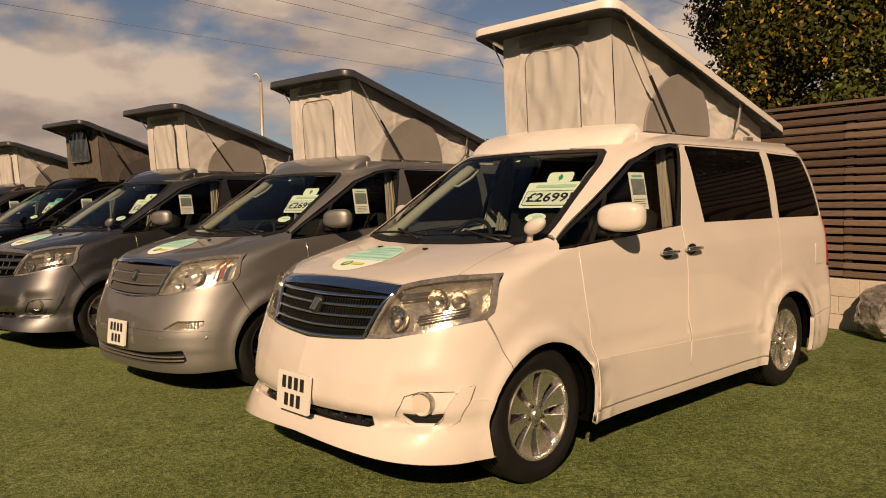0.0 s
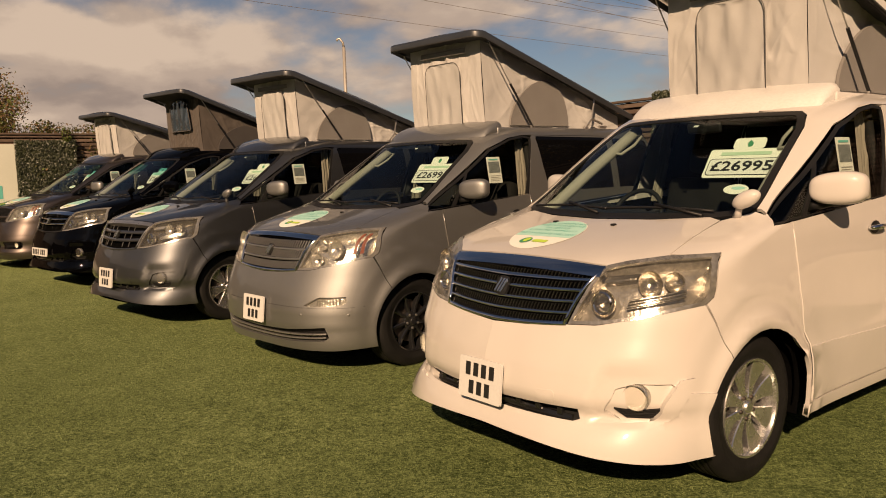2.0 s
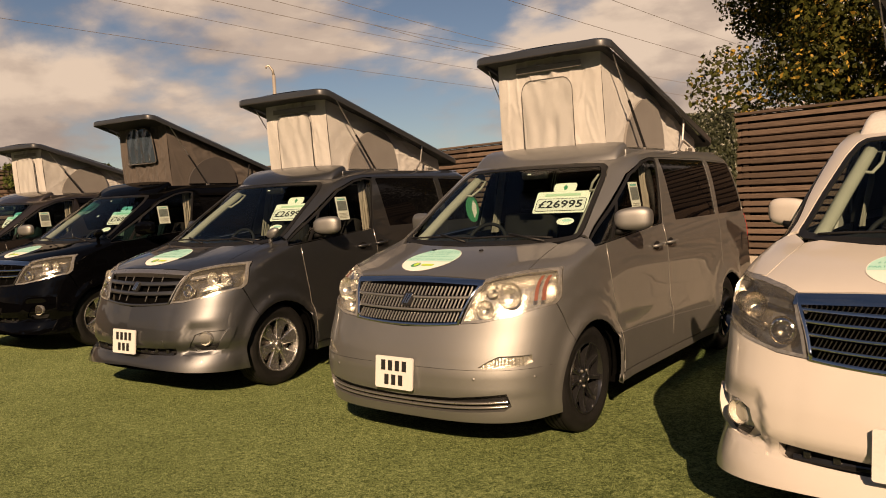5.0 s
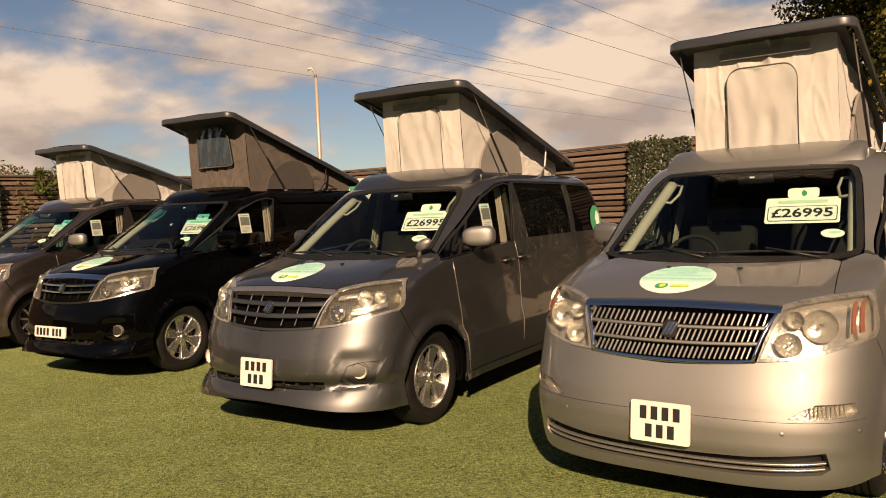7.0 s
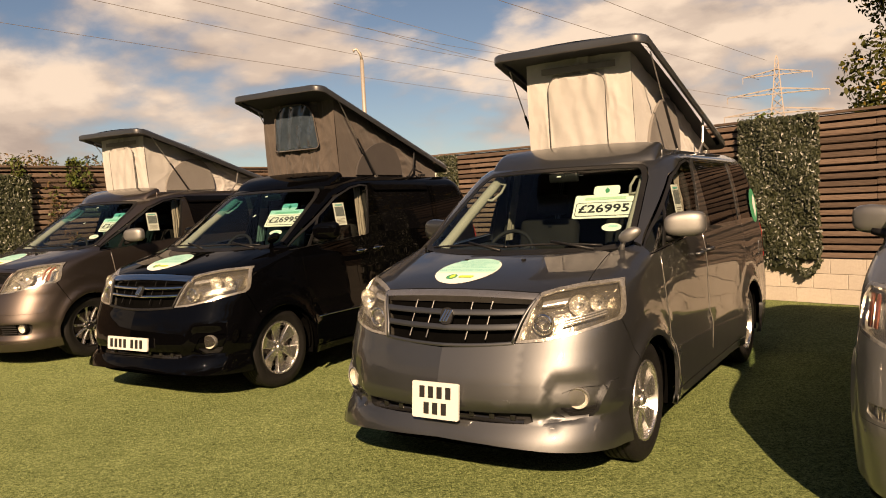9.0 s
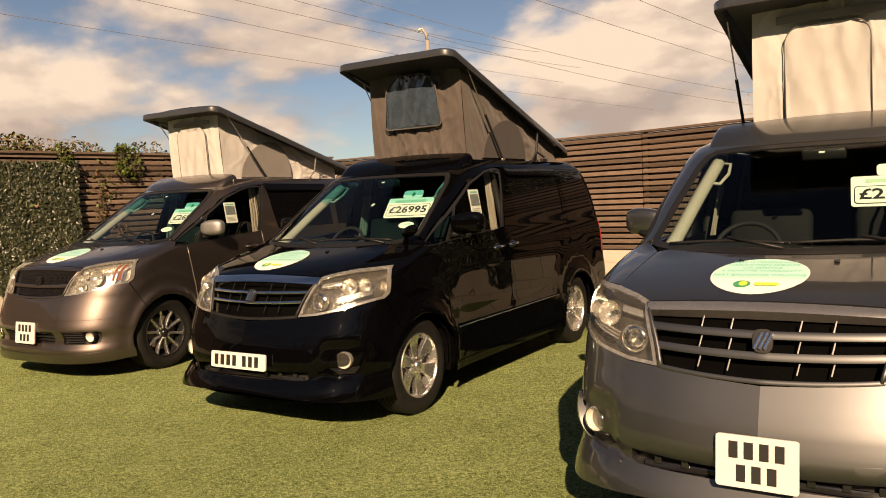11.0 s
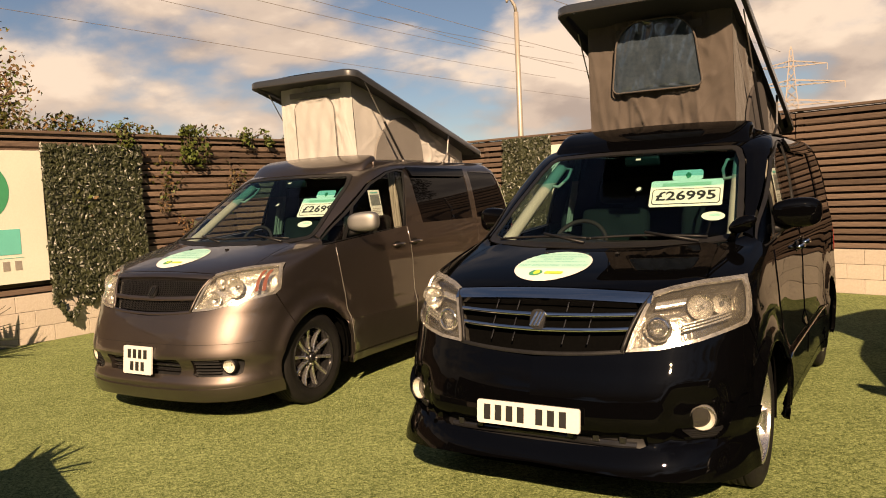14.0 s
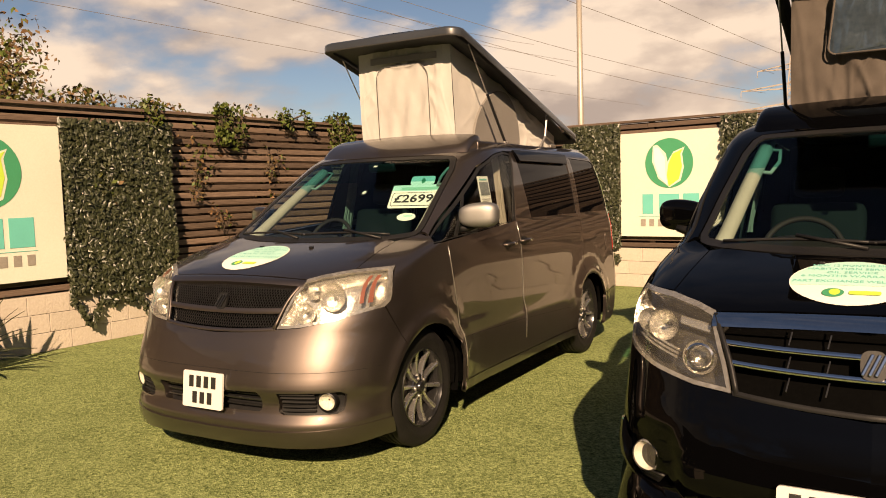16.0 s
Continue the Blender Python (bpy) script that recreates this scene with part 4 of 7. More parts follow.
def add_wheel(van, style, x, y, turn, rng):
    d = wheel_meshes(style)
    m = pose(x, y, 0.352, 0, 0, 180 if x < 0 else 0) @ pose(0, 0, 0, turn, 0, 0)
    w = piece("wheel", d["rim"], van, at=m)
    piece("tyre", d["tyre"], w, "black rubber tyre")
    piece("hub_cap", d["hub"], w)
    piece("brake_disc", d["disc"], w)
    for k in range(d["spokes"]):
        a = 360 * k / d["spokes"]
        piece("spoke", d["spoke"], w, at=pose(0, 0, 0, a, 0, 0))
    for k in range(5):
        piece("wheel_nut", d["nut"], w, at=pose(0, 0, 0, 72 * k + 12, 0, 0) @ pose(0, 0, 0.055))


def slab(outline, off):
    """Offsets a convex outline of (x, y) pairs inwards by off."""
    c = np.mean(outline, 0)
    out = []
    for p in outline:
        d = np.array(p) - c
        out.append(c + d * (1 - off / max(np.hypot(*d), 0.01)))
    return out


def rounded_rect(x0, x1, y0, y1, r, n=5):
    out = []
    for cx, cy, a in ((x1 - r, y1 - r, 0), (x0 + r, y1 - r, 90), (x0 + r, y0 + r, 180), (x1 - r, y0 + r, 270)):
        for k in range(n + 1):
            b = radians(a + 90 * k / n)
            out.append((cx + r * math.cos(b), cy + r * math.sin(b)))
    return out


ROOF_FRONT, ROOF_REAR, ROOF_HALF = (1.90, 2.675), (4.38, 1.955), 0.615


def roof_at(y, lift):
    """Underside of the raised roof."""
    (y0, z0), (y1, z1) = ROOF_FRONT, ROOF_REAR
    z0 += lift
    t = (y - y0) / (y1 - y0)
    return z0 + (z1 - z0) * t + 0.05 * math.sin(math.pi * min(max(t, 0), 1)) * 0.6 - 0.035 * max(0, 1 - t / 0.12) ** 2


def canvas_wall(p_of, nu, nv, fold, seed, mat_, name, thick=0.0):
    """A cloth sheet p_of(u, v) with soft folds along its normal."""
    verts = []
    r = random.Random(seed)
    ph = [r.uniform(0, 6.28) for _ in range(6)]
    e = 1e-3
    for j in range(nv + 1):
        for i in range(nu + 1):
            u, v = i / nu, j / nv
            p = Vector(p_of(u, v))
            a, b = Vector(p_of(min(u + e, 1), v)) - Vector(p_of(max(u - e, 0), v)), Vector(p_of(u, min(v + e, 1))) - Vector(p_of(u, max(v - e, 0)))
            n = a.cross(b)
            n = n.normalized() if n.length > 1e-9 else Vector((0, -1, 0))
            k = math.sin(math.pi * min(u * 1.02, 1)) ** 0.5
            h = (math.sin(u * 34 + 3 * math.sin(v * 3 + ph[0]) + ph[1]) * 0.45 * (0.3 + abs(noise.noise((u * 3 + ph[2], v * 2, seed)))) * 2 + 0.5 * noise.noise((u * 22 + ph[1], v * 9, seed)) + 0.9 * (0.25 - abs(noise.noise((u * 9 + ph[3], v * 6 + u * 4, seed + 9.5))))  + math.sin(u * 19 + 2.5 * v + ph[2]) * 0.6 + 0.8 * noise.noise((u * 5 + ph[3], v * 4 + ph[4], seed))
                 + 0.7 * math.sin(v * 16 + 4 * u + ph[5]) * max(0, 0.35 - v)
                 + 1.0 * max(0, 1 - 7 * abs(noise.noise((u * 8 + ph[0] + 0.8 * v, v * 1.3 + ph[1], seed + 3.3)))) + 0.8 * max(0, 1 - 8 * abs(noise.noise((u * 5 - 2 * v + ph[4], v * 2.2, seed + 6.1)))))
            verts.append(p + n * fold * h * k)
    faces = [(j * (nu + 1) + i, j * (nu + 1) + i + 1, (j + 1) * (nu + 1) + i + 1, (j + 1) * (nu + 1) + i) for j in range(nv) for i in range(nu)]
    return mesh_of(name, verts, faces, mat_, smooth=True)


def pop_top(van, cfg):
    """The raised roof on its cloth sides, with struts and hinges."""
    brown = cfg["canvas"] == "brown"
    roof_z = lambda y: roof_at(y, cfg["lift"])
    cloth = M["brown_canvas"] if brown else M["canvas"]
    roof_mat = M["roof_white"] if cfg["roof"] == "white" else M["roof_dark"]
    half, base_z, yb = 0.51 - cfg["slim"], 1.855, 2.10 + cfg["inset"]
    yt = yb - 0.04

    # roof shell: a shallow tray with rounded corners
    def tray(off, dz, n=24):
        o = slab(rounded_rect(-ROOF_HALF, ROOF_HALF, ROOF_FRONT[0], ROOF_REAR[0], 0.10), off)
        return [(x, y, roof_z(y) + dz - 0.018 * (x / ROOF_HALF) ** 2) for x, y in o]
    layers = [tray(0.075, 0.012), tray(0.03, 0.0), tray(0.003, 0.0), tray(0.0, 0.008), tray(0.0, 0.044), tray(0.004, 0.056), tray(0.02, 0.064), tray(0.12, 0.074)]
    n = len(layers[0])
    for name, a, b, m in (("roof_lining", 0, 3, M["roof_under"]), ("roof_shell", 3, 7, roof_mat)):
        g = Geo()
        verts = [p for l in layers[a:b + 1] for p in l]
        faces = [(i * n + k, i * n + (k + 1) % n, (i + 1) * n + (k + 1) % n, (i + 1) * n + k) for i in range(b - a) for k in range(n)]
        g.add(verts, faces)
        cap = a if name == "roof_lining" else b
        # caps in strips across, so that the curved surface keeps its form
        o = [np.array(p) for p in layers[cap]]
        ys = np.linspace(min(p[1] for p in o) + 0.001, max(p[1] for p in o) - 0.001, 24)
        dz = 0.012 if cap == 0 else 0.074
        inset = 0.075 if cap == 0 else 0.12
        vv, ff = [], []
        for y in ys:
            for x in np.linspace(-ROOF_HALF + inset, ROOF_HALF - inset, 9):
                vv.append((x, y, roof_z(y) + dz - 0.018 * (x / ROOF_HALF) ** 2 + (0.012 if cap else 0) * (1 - (x / ROOF_HALF) ** 2)))
        for j in range(23):
            for i in range(8):
                ff.append((j * 9 + i, j * 9 + i + 1, (j + 1) * 9 + i + 1, (j + 1) * 9 + i))
        g.add(vv, ff)
        piece("pop_top_roof" if name == "roof_shell" else name, smooth_by_angle(g.mesh(name, m), 50), van, "white raised pop-top roof shell" if cfg["roof"] == "white" and name == "roof_shell" else "dark raised pop-top roof")
    # cloth: front wall and two side walls
    front = lambda u, v: ((2 * u - 1) * (half - 0.01 * v), yb + (yt - yb) * v - 0.012 * math.sin(math.pi * v), base_z + v * (roof_z(yt) + 0.015 - base_z))
    cl = piece("canvas_front", canvas_wall(front, 110, 60, 0.009 if not brown else 0.017, cfg["seed"], cloth, "canvas_front"), van, "brown pop-top cloth" if brown else "beige pop-top cloth")
    for k in (1, -1):
        y1 = 4.2
        sidef = lambda u, v: (k * (half - 0.01 * v), yb + u * (y1 - yb) + (yt - yb) * v * (1 - u), base_z + v * (max(roof_z(yb + u * (y1 - yb)), base_z + 0.02) + 0.01 - base_z))
        piece("canvas_side", canvas_wall(sidef, 120, 40, 0.010, cfg["seed"] + k, cloth, "canvas_side"), van)
        # half-round mesh window in the side cloth
        cy, rz, ry = 2.86 + (0.12 if brown else 0), 0.42 - (0.06 if brown else 0), 0.43
        pts = [(k * (half + 0.032), cy + ry * math.cos(a), base_z + 0.05 + rz * math.sin(a) * (1 + 0.20 * math.cos(a))) for a in np.linspace(0, math.pi, 25)]
        g = Geo()
        o = [(p[0], p[1], p[2]) for p in pts]
        g.add([(k * (half + 0.032), cy, base_z + 0.05)] + o, [(0, i + 1, i + 2) for i in range(24)])
        g.add([(k * (half + 0.012), p[1], p[2]) for p in o] + o, [(i, i + 1, 25 + i + 1, 25 + i) for i in range(24)])
        piece("mesh_window", g.mesh("mesh_window", M["brown_mesh"] if brown else M["mesh_panel"]), van, "dark half-round mesh window")
        # gas strut and its rod
        a, b = Vector((k * 0.595, yb + 0.52, 1.885)), Vector((k * 0.575, yt, roof_z(yt) - 0.02))
        mid = a.lerp(b, 0.52)
        st = piece("gas_strut", smooth_by_angle(Geo().tube([a, mid], 0.011, 10).mesh("gas_strut", M["trim"]), 50), van, "black gas strut with a bright rod")
        piece("strut_rod", smooth_by_angle(Geo().tube([mid, b], 0.005, 8).mesh("strut_rod", M["steel"]), 50), st)
        piece("strut_foot", Geo().box(a, (0.02, 0.05, 0.03), 0.005).mesh("strut_foot", M["steel"]), st)
        # folding hinge at the rear
        g = Geo()
        p0, p1, p2, p3 = (k * 0.56, 3.52, 1.89), (k * 0.575, 3.60, 1.98), (k * 0.575, 3.78, 1.93), (k * 0.57, 3.66, roof_z(3.66) + 0.0)
        g.tube([p0, p1], 0.010, 6).tube([p1, p2], 0.010, 6).tube([p1, p3], 0.010, 6).box((k * 0.56, 3.80, 1.90), (0.03, 0.12, 0.03), 0.005).box((k * 0.56, 3.52, 1.885), (0.03, 0.06, 0.02), 0.004)
        piece("roof_hinge", g.mesh("roof_hinge", M["trim"] if brown else M["steel"]), van, "folding steel roof hinge")
    zt = roof_z(yt) - 0.070
    piece("cloth_band", Geo().box((0.0, 0, 0), (0.60, 0.006, 0.05), 0.002, pose(0.02, yt - 0.038, zt, 0, 0, 0)).mesh("cloth_band", M["brown_mesh"] if brown else M["mesh_panel"]), van, "grey fastening band at the top of the cloth")
    for k in (1, -1):
        piece("roof_gutter", Geo().box((k * 0.585, 3.18, 1.845), (0.15, 2.16, 0.06), 0.012).mesh("roof_gutter", cfg["paint"], True), van)
    # zipped panel in the front cloth, or the clear window of the brown one
    yw = lambda z: yb + (yt - yb) * (z - base_z) / (roof_z(yt) - base_z) - (0.056 if brown else 0.034)
    if brown:
        top_l = [(-0.09 - 0.19 * math.sin(a), 2.48 + 0.20 * math.cos(a)) for a in np.linspace(math.pi / 2, 0, 9)]
        low_l = [(-0.31 + 0.04 * (1 - math.cos(a)), 2.24 - 0.04 * math.sin(a)) for a in np.linspace(math.pi / 2, 0, 5)]
        half_l = low_l + top_l
        loop = half_l + [(-x, z) for x, z in half_l[::-1]]
    else:
        loop = [(-0.235, 1.90)] + [(-0.235 + 0.09 - 0.09 * math.cos(a), 2.38 + 0.11 * math.sin(a)) for a in np.linspace(0, math.pi / 2, 8)] + [(0.235 - 0.09 + 0.09 * math.cos(a), 2.38 + 0.11 * math.sin(a)) for a in np.linspace(math.pi / 2, 0, 8)] + [(0.235, 1.90)]
    v2, t2 = fill([tuple(p) for p in loop], [], 0.022)
    r = random.Random(cfg["seed"])
    ph = r.uniform(0, 6)
    amp = 1.3 if brown else 1.0
    verts = [(x, yw(z) - 0.004 + amp * 0.008 * math.sin(x * 42 + 3.0 * math.sin(z * 4 + ph) + ph) * (0.4 + 0.6 * noise.noise((x * 6, z * 3, ph)) ** 2 * 4) + 0.012 * noise.noise((x * 11, z * 4, ph)) + 0.004 * noise.noise((x * 40, z * 12, ph)), z) for x, z in v2]
    w = piece("front_window" if brown else "zipped_panel", mesh_of("front_panel", verts, t2, M["vinyl"] if brown else M["canvas_panel"], smooth=True), van, "clear plastic window sewn into the cloth" if brown else "zipped door panel in the front cloth")
    zp = [(x, yw(z) - 0.012, z) for x, z in (loop + loop[:1] if brown else loop)]
    piece("zip", Geo().tube(zp, 0.0032 if not brown else 0.006, 6).mesh("zip", M["brown_canvas"] if brown else M["zip"], True), w, "dark zip")


def fairing(van, cfg, sh):
    """The moulded cap over the cab roof, in front of the raised roof."""
    rows = []
    us = [math.copysign(1 - (1 - abs(q)) ** 1.7, q) for q in np.linspace(-1, 1, 37)]
    for t in np.linspace(0, 1, 9):
        row = []
        for u in us:
            y = 1.80 + 0.34 * t + 0.12 * abs(u) ** 3 * (1 - t) ** 1.5
            x = u * (0.650 + 0.02 * t - 0.02 * abs(u) ** 30 * t)
            z = 1.770 + (0.170 * t ** 0.75 + 0.012 * math.sin(math.pi * t)) * (1 - abs(u) ** 40 * 0.35 - 0.08 * u * u) + 0.010 * (1 - u * u)
            row.append((x, y, z))
        rows.append(row)
    rows.append([(x, y + 0.02, z - 0.012) for x, y, z in rows[-1]])
    rows.append([(x, y + 0.004, min(1.82, z - 0.01)) for x, y, z in rows[-1]])
    rows.insert(0, [(x * 1.0, y + 0.01, z - 0.03) for x, y, z in rows[0]])
    n = len(us)
    g = Geo().add([p for r in rows for p in r], [(j * n + i, j * n + i + 1, (j + 1) * n + i + 1, (j + 1) * n + i) for j in range(len(rows) - 1) for i in range(n - 1)])
    for e in (0, n - 1):
        g.add([r[e] for r in rows] + [(r[e][0] * 1.0, r[e][1], 1.74) for r in rows], [(i, i + 1, i + 1 + len(rows), i + len(rows)) for i in range(len(rows) - 1)])
    piece("roof_fairing", smooth_by_angle(g.mesh("roof_fairing", cfg["fairing"]), 40), van, cfg.get("fairing_label", ""))
    # flat cab and rear roof under the raised one
    r1 = ring(sh, 1.897)
    k = len(r1) // 2
    verts, faces = [], []
    for i in range(k):
        x, y, z = r1[i]
        for t in np.linspace(-1, 1, 9):
            verts.append((x * t, y, z + 0.012 * (1 - t * t)))
    for i in range(k - 1):
        for j in range(8):
            faces.append((i * 9 + j, i * 9 + j + 1, (i + 1) * 9 + j + 1, (i + 1) * 9 + j))
    piece("roof_panel", mesh_of("roof_panel", verts, faces, cfg["paint"], smooth=True), van)


def interior(van, cfg):
    """Dashboard, wheel, seats, headlining and pillars behind the glass."""
    dash = Geo()
    prof = [(0.95, 1.20), (1.05, 1.235), (1.30, 1.22), (1.48, 1.15), (1.50, 1.0), (1.42, 0.75), (1.0, 0.7)]
    n = 17
    rows = []
    for u in np.linspace(-1, 1, n):
        rows.append([(0.70 * u, y + 0.08 * abs(u) ** 3 * (1 if y < 1.2 else 0.3), z + (0.05 * math.exp(-((u + 0.52) / 0.22) ** 2) if 1.1 < y and z > 1.1 else 0)) for y, z in prof])
    k = len(prof)
    dash.add([p for r in rows for p in r], [(i * k + j, i * k + j + 1, (i + 1) * k + j + 1, (i + 1) * k + j) for i in range(n - 1) for j in range(k - 1)])
    piece("dashboard", smooth_by_angle(dash.mesh("dashboard", M["dash"]), 60), van, "dark grey dashboard")
    g = Geo()
    tilt = pose(-0.37, 1.62, 1.16, -28, 0, 0)
    g.tube([tilt @ Vector((0.185 * math.cos(a), 0, 0.185 * math.sin(a))) for a in np.linspace(0, 2 * math.pi, 33)], 0.015, 8, False)
    for a in (20, 160, 270):
        g.tube([tilt @ Vector((0, 0.02, 0)), tilt @ Vector((0.18 * math.cos(radians(a)), 0, 0.18 * math.sin(radians(a))))], 0.014, 6)
    g.box((0, 0, 0), (0.14, 0.05, 0.11), 0.02, tilt)
    piece("steering_wheel", g.mesh("steering_wheel", M["dash"], True), van, "dark steering wheel")
    for x in (-0.37, 0.37):
        s = piece("seat", Geo().box((x, 2.0, 0.72), (0.52, 0.5, 0.16), 0.05).mesh("seat", M["seat"], True), van, "grey cloth front seat")
        piece("backrest", Geo().box((0, 0, 0), (0.5, 0.15, 0.66), 0.05, pose(x, 2.30, 1.06, -14)).mesh("backrest", M["seat"], True), s)
        piece("headrest", Geo().box((0, 0, 0), (0.27, 0.11, 0.17), 0.04, pose(x, 2.43, 1.50, -10)).mesh("headrest", M["seat"], True), s)
    # cab floor, bulkhead behind the seats, headlining
    piece("cab_floor", Geo().box((0, 2.9, 0.42), (1.6, 3.2, 0.04)).mesh("cab_floor", M["shell"]), van)
    piece("headlining", Geo().box((0, 3.1, 1.81), (1.22, 2.3, 0.02), 0.005).mesh("headlining", M["dash"]), van)
    unit = Geo()
    for x in (-0.33, 0.33):
        unit.box((x, 3.6, 1.1), (0.62, 0.5, 1.30), 0.01)
    piece("camper_unit", unit.mesh("camper_unit", M["seat"]), van, "dark fitted cupboards in the rear")
    sh = body_parts(cfg["kind"])["shape"]
    for k in (1, -1):
        # inner windscreen pillar with a grab handle
        pts = []
        for z in np.linspace(1.27, 1.79, 8):
            p, nn = nose_point(sh, 0.735 - 0.10 * (z - 1.27) / 0.52, z, -0.05)
            pts.append((k * (p.x - (0.055 if k < 0 else 0.030)), p.y + 0.03, p.z))
        pil = piece("pillar_trim", Geo().tube(pts, 0.038 if k < 0 else 0.026, 8).mesh("pillar_trim", M["cream"], True), van, "cream inner windscreen pillar")
        a, b = Vector(pts[5]), Vector(pts[6]).lerp(Vector(pts[7]), 0.6)
        off = Vector((-k * 0.070, 0.01, -0.01))
        piece("grab_handle", Geo().tube([a, a + off, a.lerp(b, 0.5) + off * 1.25, b + off, b], 0.010, 8).mesh("grab_handle", M["cream"], True), pil, "cream grab handle")
        # door trim, curtain by the middle pillar
        piece("curtain", canvas_wall(lambda u, v: (k * (0.74 - 0.09 * v), 2.27 + 0.13 * u + 0.05 * v, 1.22 + 0.56 * v), 24, 6, 0.012, 5, M["curtain"], "curtain"), van, "beige gathered curtain")
        piece("middle_pillar", Geo().tube([(k * 0.83, 2.40, 0.6), (k * 0.79, 2.40, 1.3), (k * 0.66, 2.46, 1.77)], 0.03, 8).mesh("middle_pillar", M["dash"], True), van)
    piece("rear_view_mirror", Geo().box((0.0, 0, 0), (0.23, 0.03, 0.065), 0.014, pose(0.02, 1.78, 1.70, 15, 0, 0)).tube([(0.02, 1.79, 1.72), (0.02, 1.83, 1.785)], 0.008, 6).mesh("rear_view_mirror", M["trim"], True), van)


def headlamp_inner(van, cfg, sh, k):
    """Bowls and bulbs behind one lamp lens; k is the side."""
    P = body_parts(cfg["kind"])
    smoke = cfg["lamp"] == "smoke"
    refl = M["smoke_reflector"] if smoke else M["reflector"]
    g = P["lamp_lens"] if k > 0 else mirrored(P["lamp_lens"])
    lens = piece("headlamp", mesh_of("headlamp_lens", g[0], g[1], M["smoke_lens"] if smoke else M["lens"], g[2]), van, "smoked headlamp" if smoke else "clear headlamp, slightly yellowed")
    g = P["lamp_bowl"] if k > 0 else mirrored(P["lamp_bowl"])
    piece("lamp_housing", mesh_of("lamp_housing", g[0], g[1], M["dim_housing"] if smoke else M["housing"] if cfg["kind"] == "aero" else M["reflector"], g[2]), lens)
    g = P["lamp_rim"] if k > 0 else mirrored(P["lamp_rim"])
    piece("lamp_rim", mesh_of("lamp_rim", g[0], g[1], M["dim_housing"], g[2]), lens)
    if cfg["kind"] == "aero":
        spots = [(0.555, 0.935, 0.062, True), (0.72, 1.025, 0.058, False), (0.80, 1.03, 0.045, False)]
    else:
        spots = [(0.56, 0.915, 0.060, False), (0.575, 1.03, 0.042, False), (0.685, 1.0, 0.078, False)]
    for x, z, r, proj in spots:
        p, n = nose_point(sh, k * x, z, -0.02)
        m = Matrix.Translation(p) @ Vector((1, 0, 0)).rotation_difference((n * 0.35 + Vector((0, -1, 0))).normalized()).to_matrix().to_4x4()
        bowl = [(r, 0.0), (r * 0.98, -0.006), (r * 0.9, -0.02), (r * 0.72, -0.038), (r * 0.45, -0.05), (0.012, -0.055)]
        b = piece("reflector_bowl", smooth_by_angle(Geo().lathe(bowl, 32, m).mesh("reflector_bowl", refl), 60), lens)
        if proj:
            dome = [(0.0005, 0.016)] + [(0.036 * math.sin(a), -0.012 + 0.028 * math.cos(a)) for a in np.linspace(0.15, 1.5, 7)]
            piece("projector", smooth_by_angle(Geo().lathe(dome, 28, m).mesh("projector", M["projector"]), 60), b)
            piece("projector_ring", smooth_by_angle(Geo().lathe([(0.052, 0.006), (0.046, 0.010), (0.037, 0.0), (0.036, -0.02)], 32, m).mesh("projector_ring", M["chrome"]), 40), b)
        else:
            piece("bulb", smooth_by_angle(Geo().lathe([(0.0005, -0.01), (0.008, -0.014), (0.009, -0.05)], 12, m).mesh("bulb", M["chrome"]), 60), b)
    if cfg["kind"] == "aero":
        # ribbed strip along the lower edge and the small upper segment
        for i in range(3):
            zc = 0.925 + 0.014 * i
            v, f = strip(sh, 0.66, 0.845, lambda x: zc + 0.22 * (x - 0.66), 0.009, -0.022 - 0.004 * i, 0.02, 14)
            if k < 0:
                v = [(-a, b, c) for a, b, c in v]
            piece("light_strip", mesh_of("light_strip", v, f, M["reflector"] if not smoke else M["housing"]), lens)
        v, f = strip(sh, 0.53, 0.655, lambda x: 1.045 + 0.16 * (x - 0.53), 0.03, -0.03, 0.02, 10)
        if k < 0:
            v = [(-a, b, c) for a, b, c in v]
        piece("indicator_segment", mesh_of("indicator_segment", v, f, M["reflector"] if not smoke else M["housing"]), lens)
    else:
        for i in range(2):
            ix = 0.808 + 0.030 * i
            g = sh.patch([F(ix, 0.955), F(ix + 0.014, 0.957), F(ix + 0.005, 1.10), F(ix - 0.009, 1.10)], off=-0.008, depth=0.01, step=0.03)
            g = g if k > 0 else mirrored(g)
            piece("indicator_bar", mesh_of("indicator_bar", g[0], g[1], M["amber"], g[2]), lens, "orange indicator bar")


